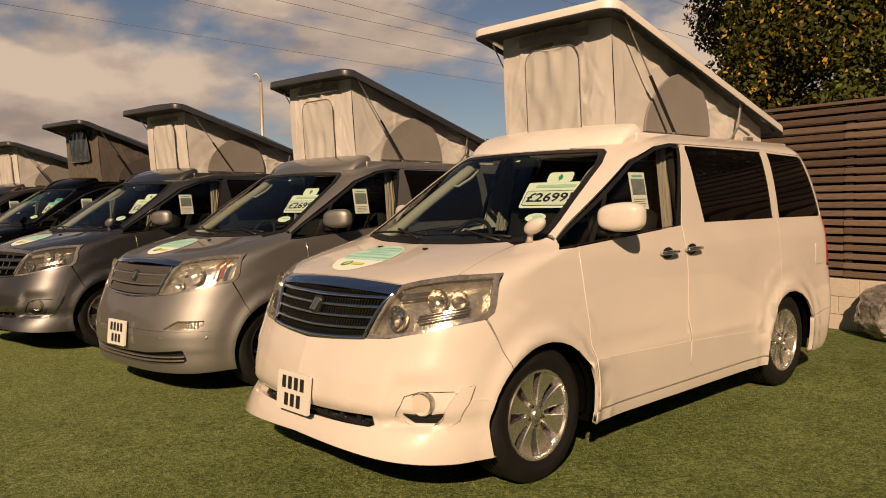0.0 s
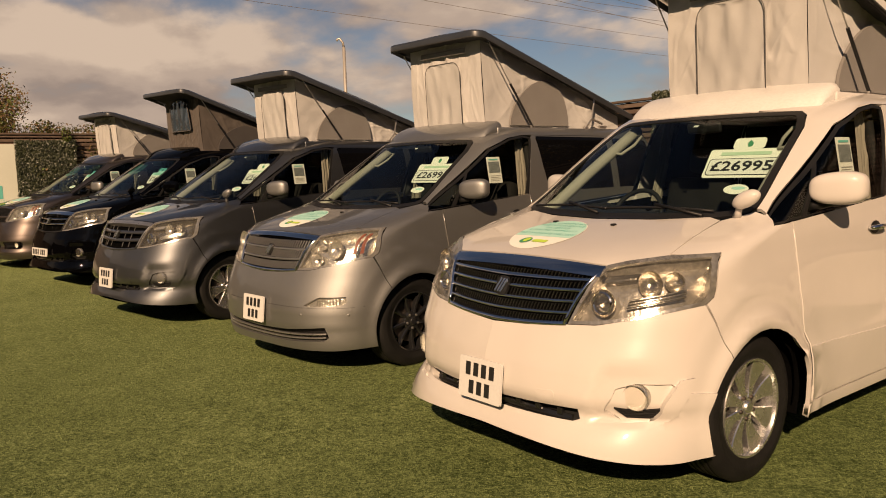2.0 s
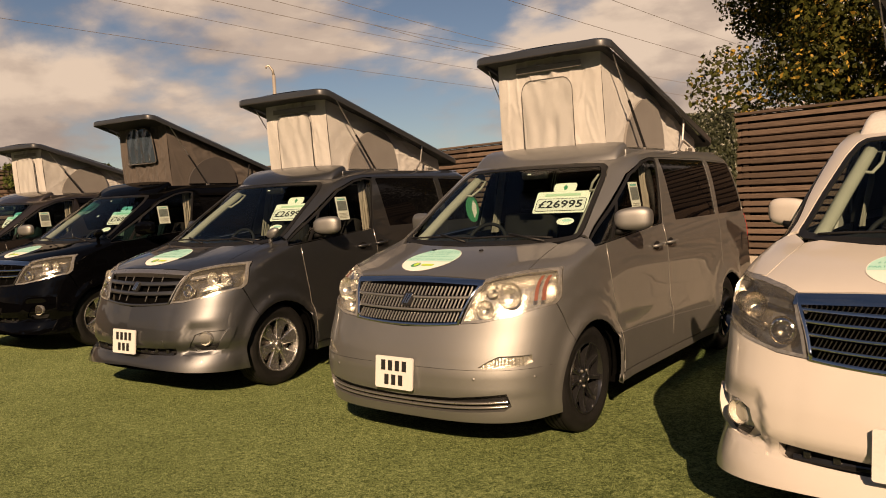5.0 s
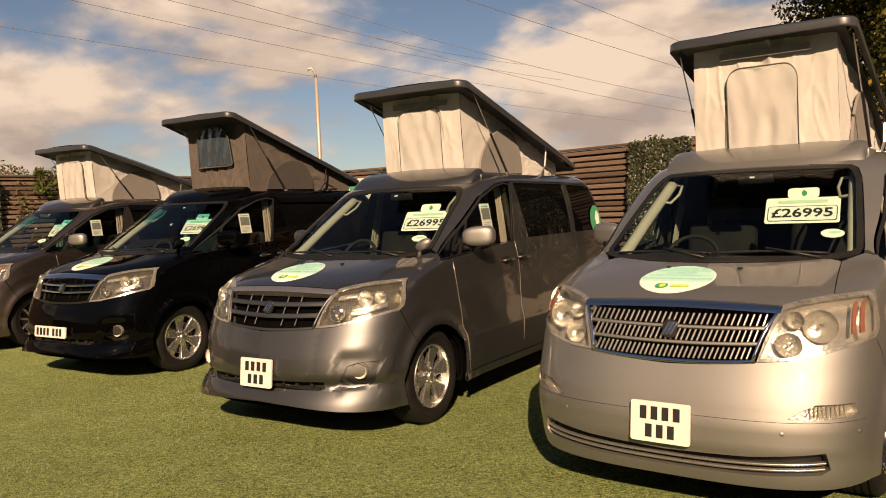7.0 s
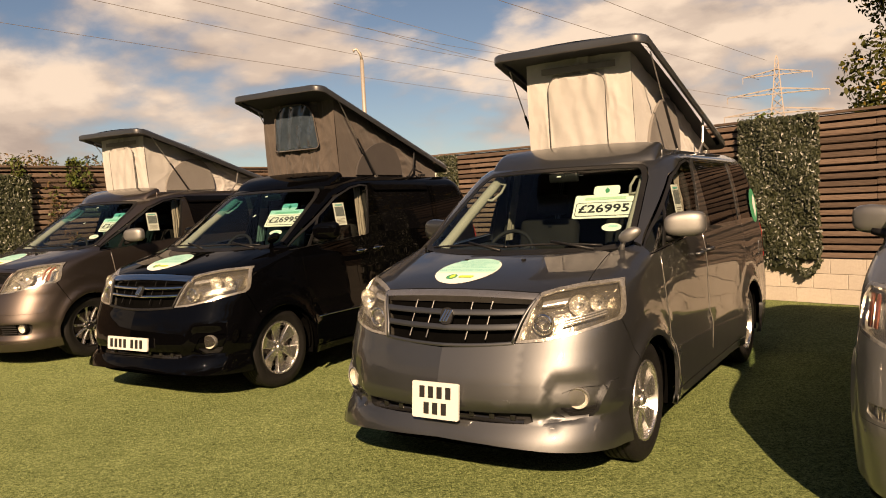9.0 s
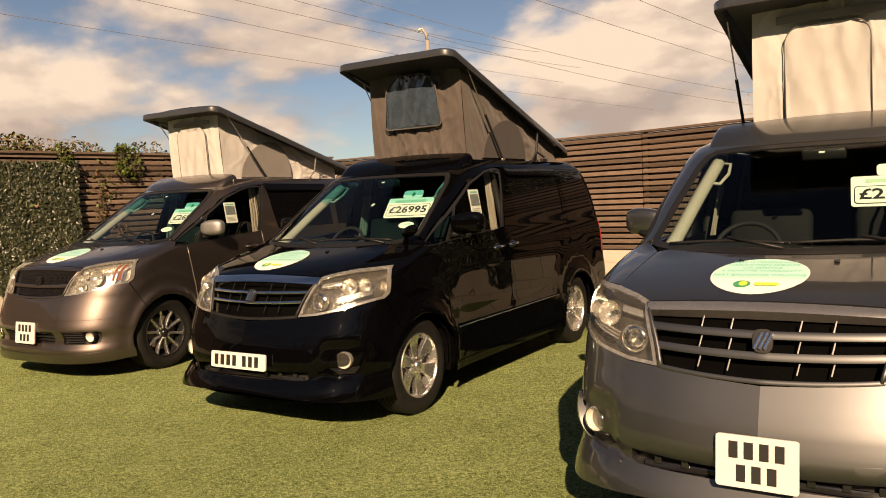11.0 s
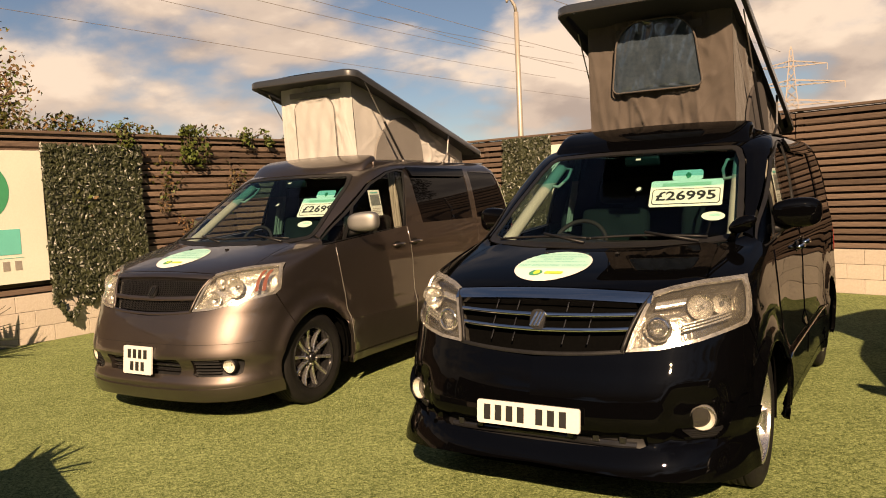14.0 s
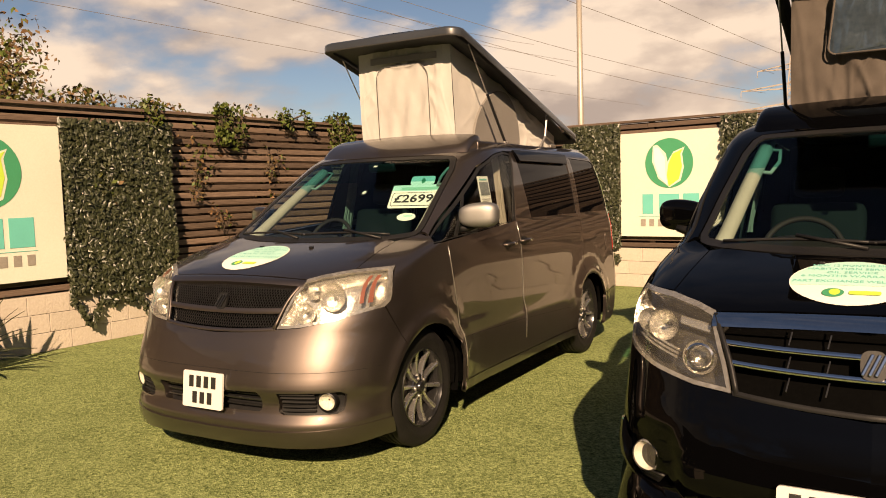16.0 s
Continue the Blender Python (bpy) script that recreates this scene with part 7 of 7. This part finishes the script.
ivy_panel(LEFT_END, CORNER, 7.93, 9.15, 0.55, 2.37, 1, 7000, "dark green artificial ivy screen fixed to the slatted fence", 0.25)
ivy_panel(CORNER, RIGHT_MID, 2.30, 3.17, 0.60, 2.42, 2, 5200, "dark green artificial ivy screen beside the white sign")
ivy_panel(CORNER, RIGHT_MID, 4.72, 5.15, 0.60, 2.42, 3, 2800, "dark green artificial ivy screen beside the white sign")
ivy_panel(RIGHT_MID, RIGHT_END, 3.70, 4.72, 0.60, 2.46, 9, 6800, "dark green artificial ivy screen on the slatted fence", 0.15)
ivy_panel(RIGHT_MID, RIGHT_END, 6.15, 7.15, 0.60, 2.52, 4, 5600, "dark green artificial ivy screen on the slatted fence")


def vine(a, b, d, z, drop, width, seed, count):
    """A vine that hangs over the top of the fence."""
    r = random.Random(seed)
    o = along(a, b, d, -0.02)
    ang = math.degrees(math.atan2(b[1] - a[1], b[0] - a[0]))
    t = tagged(empty("hanging_vine", pose(o.x, o.y, 0, 0, 0, ang)), "green vine hanging over the top of the slatted fence", "vine", "vines on the fence")
    g = Geo()
    cs, rs = [], []
    for i in range(7):
        x = r.uniform(-width, width)
        pts = [(x * 0.4, 0.25, z + 0.02), (x * 0.7, 0.0, z + 0.10), (x, -0.07, z - drop * r.uniform(0.2, 0.6)), (x + r.uniform(-0.1, 0.1), -0.05, z - drop * r.uniform(0.6, 1.0))]
        g.tube(pts, [0.006, 0.005, 0.004, 0.002], 4, False)
        for p, q in zip(pts, pts[1:]):
            for k in (0.2, 0.6, 1.0):
                c = Vector(p).lerp(Vector(q), k)
                cs.append(c[:])
                rs.append(0.075)
    piece("stems", g.mesh("stems", M["bark"]), t)
    piece("leaves", leaf_cloud("leaves", cs, rs, count, 0.07, [M["leaf_vine"], M["leaf_tree"]], seed, weights=[0.75, 0.25]), t)


vine(LEFT_END, CORNER, 10.12, 2.52, 0.42, 0.26, 1, 420)
vine(LEFT_END, CORNER, 12.05, 2.52, 0.40, 0.22, 2, 380)
vine(LEFT_END, CORNER, 9.0, 2.52, 0.22, 0.12, 3, 160)
vine(LEFT_END, CORNER, 11.2, 2.52, 0.10, 0.35, 4, 160)
vine(CORNER, RIGHT_MID, 10.6, 2.45, 0.12, 0.3, 5, 150)
# bare stems that creep over the slats
for i, (d, z, l) in enumerate(((9.5, 1.45, 0.7), (9.9, 1.1, 0.5), (10.7, 1.75, 0.5))):
    o = along(LEFT_END, CORNER, d, -0.03)
    r_ = random.Random(i)
    t = tagged(empty("creeper", pose(o.x, o.y, 0, 0, 0, 46.4)), "thin brown creeper stems on the slatted fence", "creeper", "creepers on the fence")
    g, cs = Geo(), []
    for k in range(5):
        p = Vector((0, -0.01, z))
        pts = [p.copy()]
        for _ in range(5):
            p += Vector((r_.uniform(-0.15, 0.15) * l, r_.uniform(-0.01, 0.01), r_.uniform(0.02, 0.22) * l))
            pts.append(p.copy())
            cs.append(p[:])
        g.tube(pts, 0.004, 4, False)
    piece("stems", g.mesh("stems", M["bark"]), t)
    piece("leaves", leaf_cloud("leaves", cs, [0.05] * len(cs), 70, 0.05, [M["leaf_red"], M["leaf_vine"]], i, weights=[0.7, 0.3]), t)


def sign_board(a, b, d0, w, z0, z1, label):
    """White board with a round leaf emblem; the trade name is left as plain bars."""
    o = along(a, b, d0, -0.02)
    ang = math.degrees(math.atan2(b[1] - a[1], b[0] - a[0]))
    t = tagged(empty("sign_board", pose(o.x, o.y, 0, 0, 0, ang)), label, "sign", "signs on the fence")
    h = z1 - z0
    piece("board", Geo().box((w / 2, -0.012, (z0 + z1) / 2), (w, 0.02, h), 0.003).mesh("board", M["sign"]), t)
    c = (w / 2, z0 + 0.70 * h)
    R = 0.235 * h
    piece("emblem_disc", Geo().prism(ellipse(*c, R, R, 48), -0.003, pose(0, -0.0225, 0)).mesh("emblem_disc", M["green"]), t, "green disc")
    cut = [(c[0] + R * x, c[1] + R * z) for x, z in ((0.02, -0.98), (0.48, -0.72), (0.62, -0.2), (0.55, 0.35), (0.66, 0.62), (0.2, 0.45), (-0.05, 0.05), (-0.12, 0.4), (-0.48, 0.75), (-0.66, 0.72), (-0.70, 0.1), (-0.45, -0.6))]
    piece("emblem_leaf", Geo().prism(cut, -0.002, pose(0, -0.0258, 0)).mesh("emblem_leaf", M["sign"]), t)
    l1 = [(c[0] + R * x, c[1] + R * z) for x, z in ((0.0, -0.95), (0.42, -0.65), (0.55, -0.15), (0.48, 0.35), (0.6, 0.55), (0.16, 0.36), (-0.02, -0.05), (-0.08, -0.5))]
    l2 = [(c[0] + R * x, c[1] + R * z) for x, z in ((-0.06, -0.9), (-0.14, -0.4), (-0.16, 0.2), (-0.4, 0.6), (-0.6, 0.66), (-0.62, 0.1), (-0.42, -0.5))]
    piece("emblem_leaf", Geo().prism(l1, -0.002, pose(0, -0.0282, 0)).mesh("emblem_leaf", M["lime"]), t, "lime green leaf")
    piece("emblem_leaf", Geo().prism(l2, -0.002, pose(0, -0.0282, 0)).mesh("emblem_leaf", M["card_white"]), t, "pale leaf")
    zt = z0 + 0.315 * h
    for x, wd in ((-0.215, 0.11), (0.0, 0.20), (0.215, 0.16)):
        piece("name_bar", Geo().box((w / 2 + x * w, -0.024, zt), (wd * w, 0.004, 0.19 * h), 0.0).mesh("name_bar", M["teal"]), t, "teal bar")
    piece("rule_line", Geo().box((w / 2, -0.024, z0 + 0.195 * h), (0.62 * w, 0.004, 0.006), 0.0).mesh("rule_line", M["teal"]), t)
    for k in range(7):
        piece("word_bar", Geo().box((w / 2 + (k - 3) * 0.088 * w, -0.024, z0 + 0.135 * h), (0.05 * w, 0.004, 0.07 * h), 0.0).mesh("word_bar", M["pole"]), t)


sign_board(LEFT_END, CORNER, 6.37, 1.53, 0.74, 2.29, "white board with a green leaf emblem on the slatted fence")
sign_board(CORNER, RIGHT_MID, 3.20, 1.49, 0.76, 2.27, "white board with a green leaf emblem on the back fence")

# lamp pole behind the fence, with a bent head
pt = tagged(empty("lamp_pole", pose(-4.77, 21.05, 0)), "slim pale metal pole with a bent head behind the fence", "lamp pole")
piece("shaft", Geo().tube([(0, 0, 0), (0, 0, 2.5), (0, 0, 4.7)], [0.06, 0.05, 0.042], 12).mesh("shaft", M["pole"], True), pt)
piece("head", Geo().tube([(0, 0, 4.7), (-0.02, 0, 4.82), (-0.10, -0.02, 4.93), (-0.17, -0.03, 4.90), (-0.16, -0.03, 4.86)], [0.03, 0.03, 0.028, 0.03, 0.02], 8).mesh("head", M["pole"], True), pt)


def build_pylon():
    """A lattice power mast far beyond the fences."""
    t = tagged(empty("power_pylon", pose(119.2, 218.8, 0, 0, 0, -32)), "pale steel lattice power pylon in the distance", "pylon")
    g = Geo()
    H = 38.6

    def half(z):
        return 3.6 * (1 - z / H) ** 1.2 + 0.35
    for sx in (-1, 1):
        for sy in (-1, 1):
            g.tube([(sx * half(z), sy * half(z), z) for z in np.linspace(0, H - 1.5, 9)] + [(0, 0, H)], 0.16, 4)
    zs = np.linspace(0, H - 2, 15)
    for z0, z1 in zip(zs, zs[1:]):
        for s in (-1, 1):
            for q in (-1, 1):
                g.tube([(-q * half(z0), s * half(z0), z0), (q * half(z1), s * half(z1), z1)], 0.09, 4)
                g.tube([(s * half(z0), -q * half(z0), z0), (s * half(z1), q * half(z1), z1)], 0.09, 4)
    piece("lattice_mast", g.mesh("lattice_mast", M["lattice"]), t)
    for z, l in ((33.0, 9.2), (27.6, 13.6), (22.0, 14.6)):
        a = Geo()
        for s in (-1, 1):
            for q in (-1, 1):
                a.tube([(0, q * half(z), z + 1.6), (s * l / 1.0, 0, z)], 0.13, 4)
                a.tube([(0, q * half(z), z), (s * l, 0, z)], 0.13, 4)
            for k in (0.25, 0.5, 0.75):
                a.tube([(s * l * k, 0, z), (s * l * (k - 0.2), 0, z + 1.6 * (1 - k + 0.2))], 0.09, 4)
            a.tube([(s * l, 0, z), (s * l, 0, z - 1.8)], 0.12, 4)
        piece("crossarm", a.mesh("crossarm", M["lattice"]), t)


build_pylon()
EYE_FAR = Vector((-7.15, 6.29, 1.55))
CABLES = [((-0.3896, 0.8935, 0.2233), 170, (0.1535, 0.9785, 0.1376), 260), ((-0.2033, 0.9502, 0.2363), 170, (0.1051, 0.9798, 0.1702), 230),
          ((-0.0978, 0.9662, 0.2387), 170, (0.1469, 0.9723, 0.1818), 220), ((-0.0342, 0.9705, 0.2388), 170, (0.1332, 0.9716, 0.1956), 210),
          ((0.2503, 0.9411, 0.2274), 150, (0.4902, 0.8629, 0.1226), 251), ((0.3597, 0.9074, 0.2176), 160, (0.4965, 0.8561, 0.1435), 251),
          ((0.3577, 0.9235, 0.1383), 210, (0.4836, 0.8694, 0.1013), 251), ((0.3583, 0.9256, 0.1218), 215, (0.4789, 0.8734, 0.0890), 251)]
for d0, l0, d1, l1 in CABLES:
    p0, p1 = EYE_FAR + Vector(d0) * l0, EYE_FAR + Vector(d1) * l1
    far = 1.0 if l1 == 251 else 1.9
    pts = [p0.lerp(p1, k) + Vector((0, 0, 1.2 * (k - 0.5) ** 2 - 0.3)) for k in np.linspace(-1.6, far, 30)]
    tagged(piece("power_cable", Geo().tube(pts, 0.05, 5).mesh("power_cable", M["cable"]), None), "thin dark overhead power cable against the sky", "power cable", "overhead cables")


def spiky_plant(at, n, length, seed, label, tilt=1.0):
    r = random.Random(seed)
    t = tagged(empty("spiky_plant", at), label, "plant")
    g = Geo()
    for i in range(n):
        a, e = r.uniform(0, 2 * math.pi), radians(r.uniform(8, 85))
        l = length * r.uniform(0.6, 1.0)
        d = Vector((math.cos(a) * math.cos(e), math.sin(a) * math.cos(e), math.sin(e)))
        side = Vector((-math.sin(a), math.cos(a), 0))
        o = len(g.v)
        for k in range(6):
            u = k / 5
            p = d * l * u + Vector((0, 0, -0.28 * l * u * u * tilt * math.cos(e)))
            w = 0.016 * (1 - u) ** 0.6 * (0.5 + 1.5 * min(u * 4, 1)) + 0.001
            g.v += [tuple(p - side * w), tuple(p + Vector((0, 0, -0.006))), tuple(p + side * w)]
        for k in range(5):
            for j in range(2):
                q = o + k * 3 + j
                g.f.append((q, q + 1, q + 4, q + 3))
    tagged(piece("leaves", g.mesh("leaves", M["leaf_dark"]), t), kind="stuff")
    piece("stem", Geo().tube([(0, 0, -0.12), (0, 0, 0.05)], 0.05, 8).mesh("stem", M["bark"]), t)


spiky_plant(pose(-12.02, 15.85, 0.13), 70, 0.85, 3, "dark spiky plant growing beside the low wall")
# a stone planter near the path with a spiky plant
pl = tagged(empty("stone_planter", pose(-10.12, 10.95, 0, 0, 0, 30)), "low square tan stone planter on the turf", "planter")
piece("box", Geo().box((0, 0, 0.19), (0.82, 0.82, 0.38), 0.02).mesh("box", M["paving"]), pl)
for sx, sy, dx, dy in ((0, -1, 0.86, 0.09), (0, 1, 0.86, 0.09), (-1, 0, 0.09, 0.68), (1, 0, 0.09, 0.68)):
    piece("coping", Geo().box((sx * 0.385, sy * 0.385, 0.405), (dx, dy, 0.05), 0.01).mesh("coping", M["paving"]), pl)
spiky_plant(pose(-10.12, 10.95, 0.50), 60, 0.55, 4, "dark spiky plant in a stone planter")

# a round bale wrapped in clear plastic by the fence
bm = bmesh.new()
bmesh.ops.create_icosphere(bm, subdivisions=5, radius=1)
for v in bm.verts:
    c = v.co.copy()
    q = Vector([math.copysign(abs(k) ** 0.8, k) for k in c])
    k = 1 + 0.10 * noise.noise(c * 2.2) + 0.05 * noise.noise(c * 6) + 0.03 * abs(noise.noise(c * 13))
    v.co = Vector((q.x * 0.42 * k, q.y * 0.42 * k, max(q.z * 0.30 * k, -0.265)))
me = bpy.data.meshes.new("wrapped_bale")
bm.to_mesh(me)
bm.free()
me.materials.append(M["film"])
wb = tagged(new("wrapped_bale", me), "dark round bale wrapped in clear plastic film on the turf", "bale")
wb.matrix_basis = pose(4.60, 7.70, 0.26 + ground_z(4.6, 7.7))


# short turf fibres where the camera passes
def build_grass():
    r = np.random.RandomState(7)
    n = 560000
    u, w = r.rand(n), r.rand(n) ** 1.3
    # a strip in front of the row of vans, denser towards the path
    a, b = np.array([1.8, 2.6]), np.array([-11.6, 15.6])
    p = a + (b - a) * u[:, None]
    back = np.array([0.66, 0.75])
    p = p + back * (3.9 - 6.6 * (1 - w))[:, None] * np.where(r.rand(n) < 0.5, 1, 0.8)[:, None]
    z = np.array([ground_z(x, y) for x, y in p])
    h = 0.005 + 0.006 * r.rand(n)
    ang = r.rand(n) * 2 * math.pi
    dx, dy = np.cos(ang) * 0.0011, np.sin(ang) * 0.0011
    lean = r.normal(size=(n, 2)) * 0.006
    v = np.empty((n, 3, 3))
    v[:, 0] = np.stack([p[:, 0] - dx, p[:, 1] - dy, z], 1)
    v[:, 1] = np.stack([p[:, 0] + dx, p[:, 1] + dy, z], 1)
    v[:, 2] = np.stack([p[:, 0] + lean[:, 0], p[:, 1] + lean[:, 1], z + h], 1)
    me = bpy.data.meshes.new("turf_fibres")
    me.vertices.add(3 * n)
    me.vertices.foreach_set("co", v.ravel())
    me.loops.add(3 * n)
    me.loops.foreach_set("vertex_index", np.arange(3 * n))
    me.polygons.add(n)
    me.polygons.foreach_set("loop_start", np.arange(n) * 3)
    me.materials.append(M["fibre"])
    me.update(calc_edges=True)
    tagged(new("turf_fibres", me), "short green artificial grass fibres", "grass", kind="stuff")


def fibre_material():
    m, nt, p = shader("turf_fibre")
    N, L = nt.nodes.new, nt.links.new
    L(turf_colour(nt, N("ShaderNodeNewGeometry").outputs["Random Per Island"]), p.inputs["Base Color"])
    p.inputs["Roughness"].default_value, p.inputs["Specular IOR Level"].default_value = 0.8, 0.05
    return m


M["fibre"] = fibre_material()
build_grass()
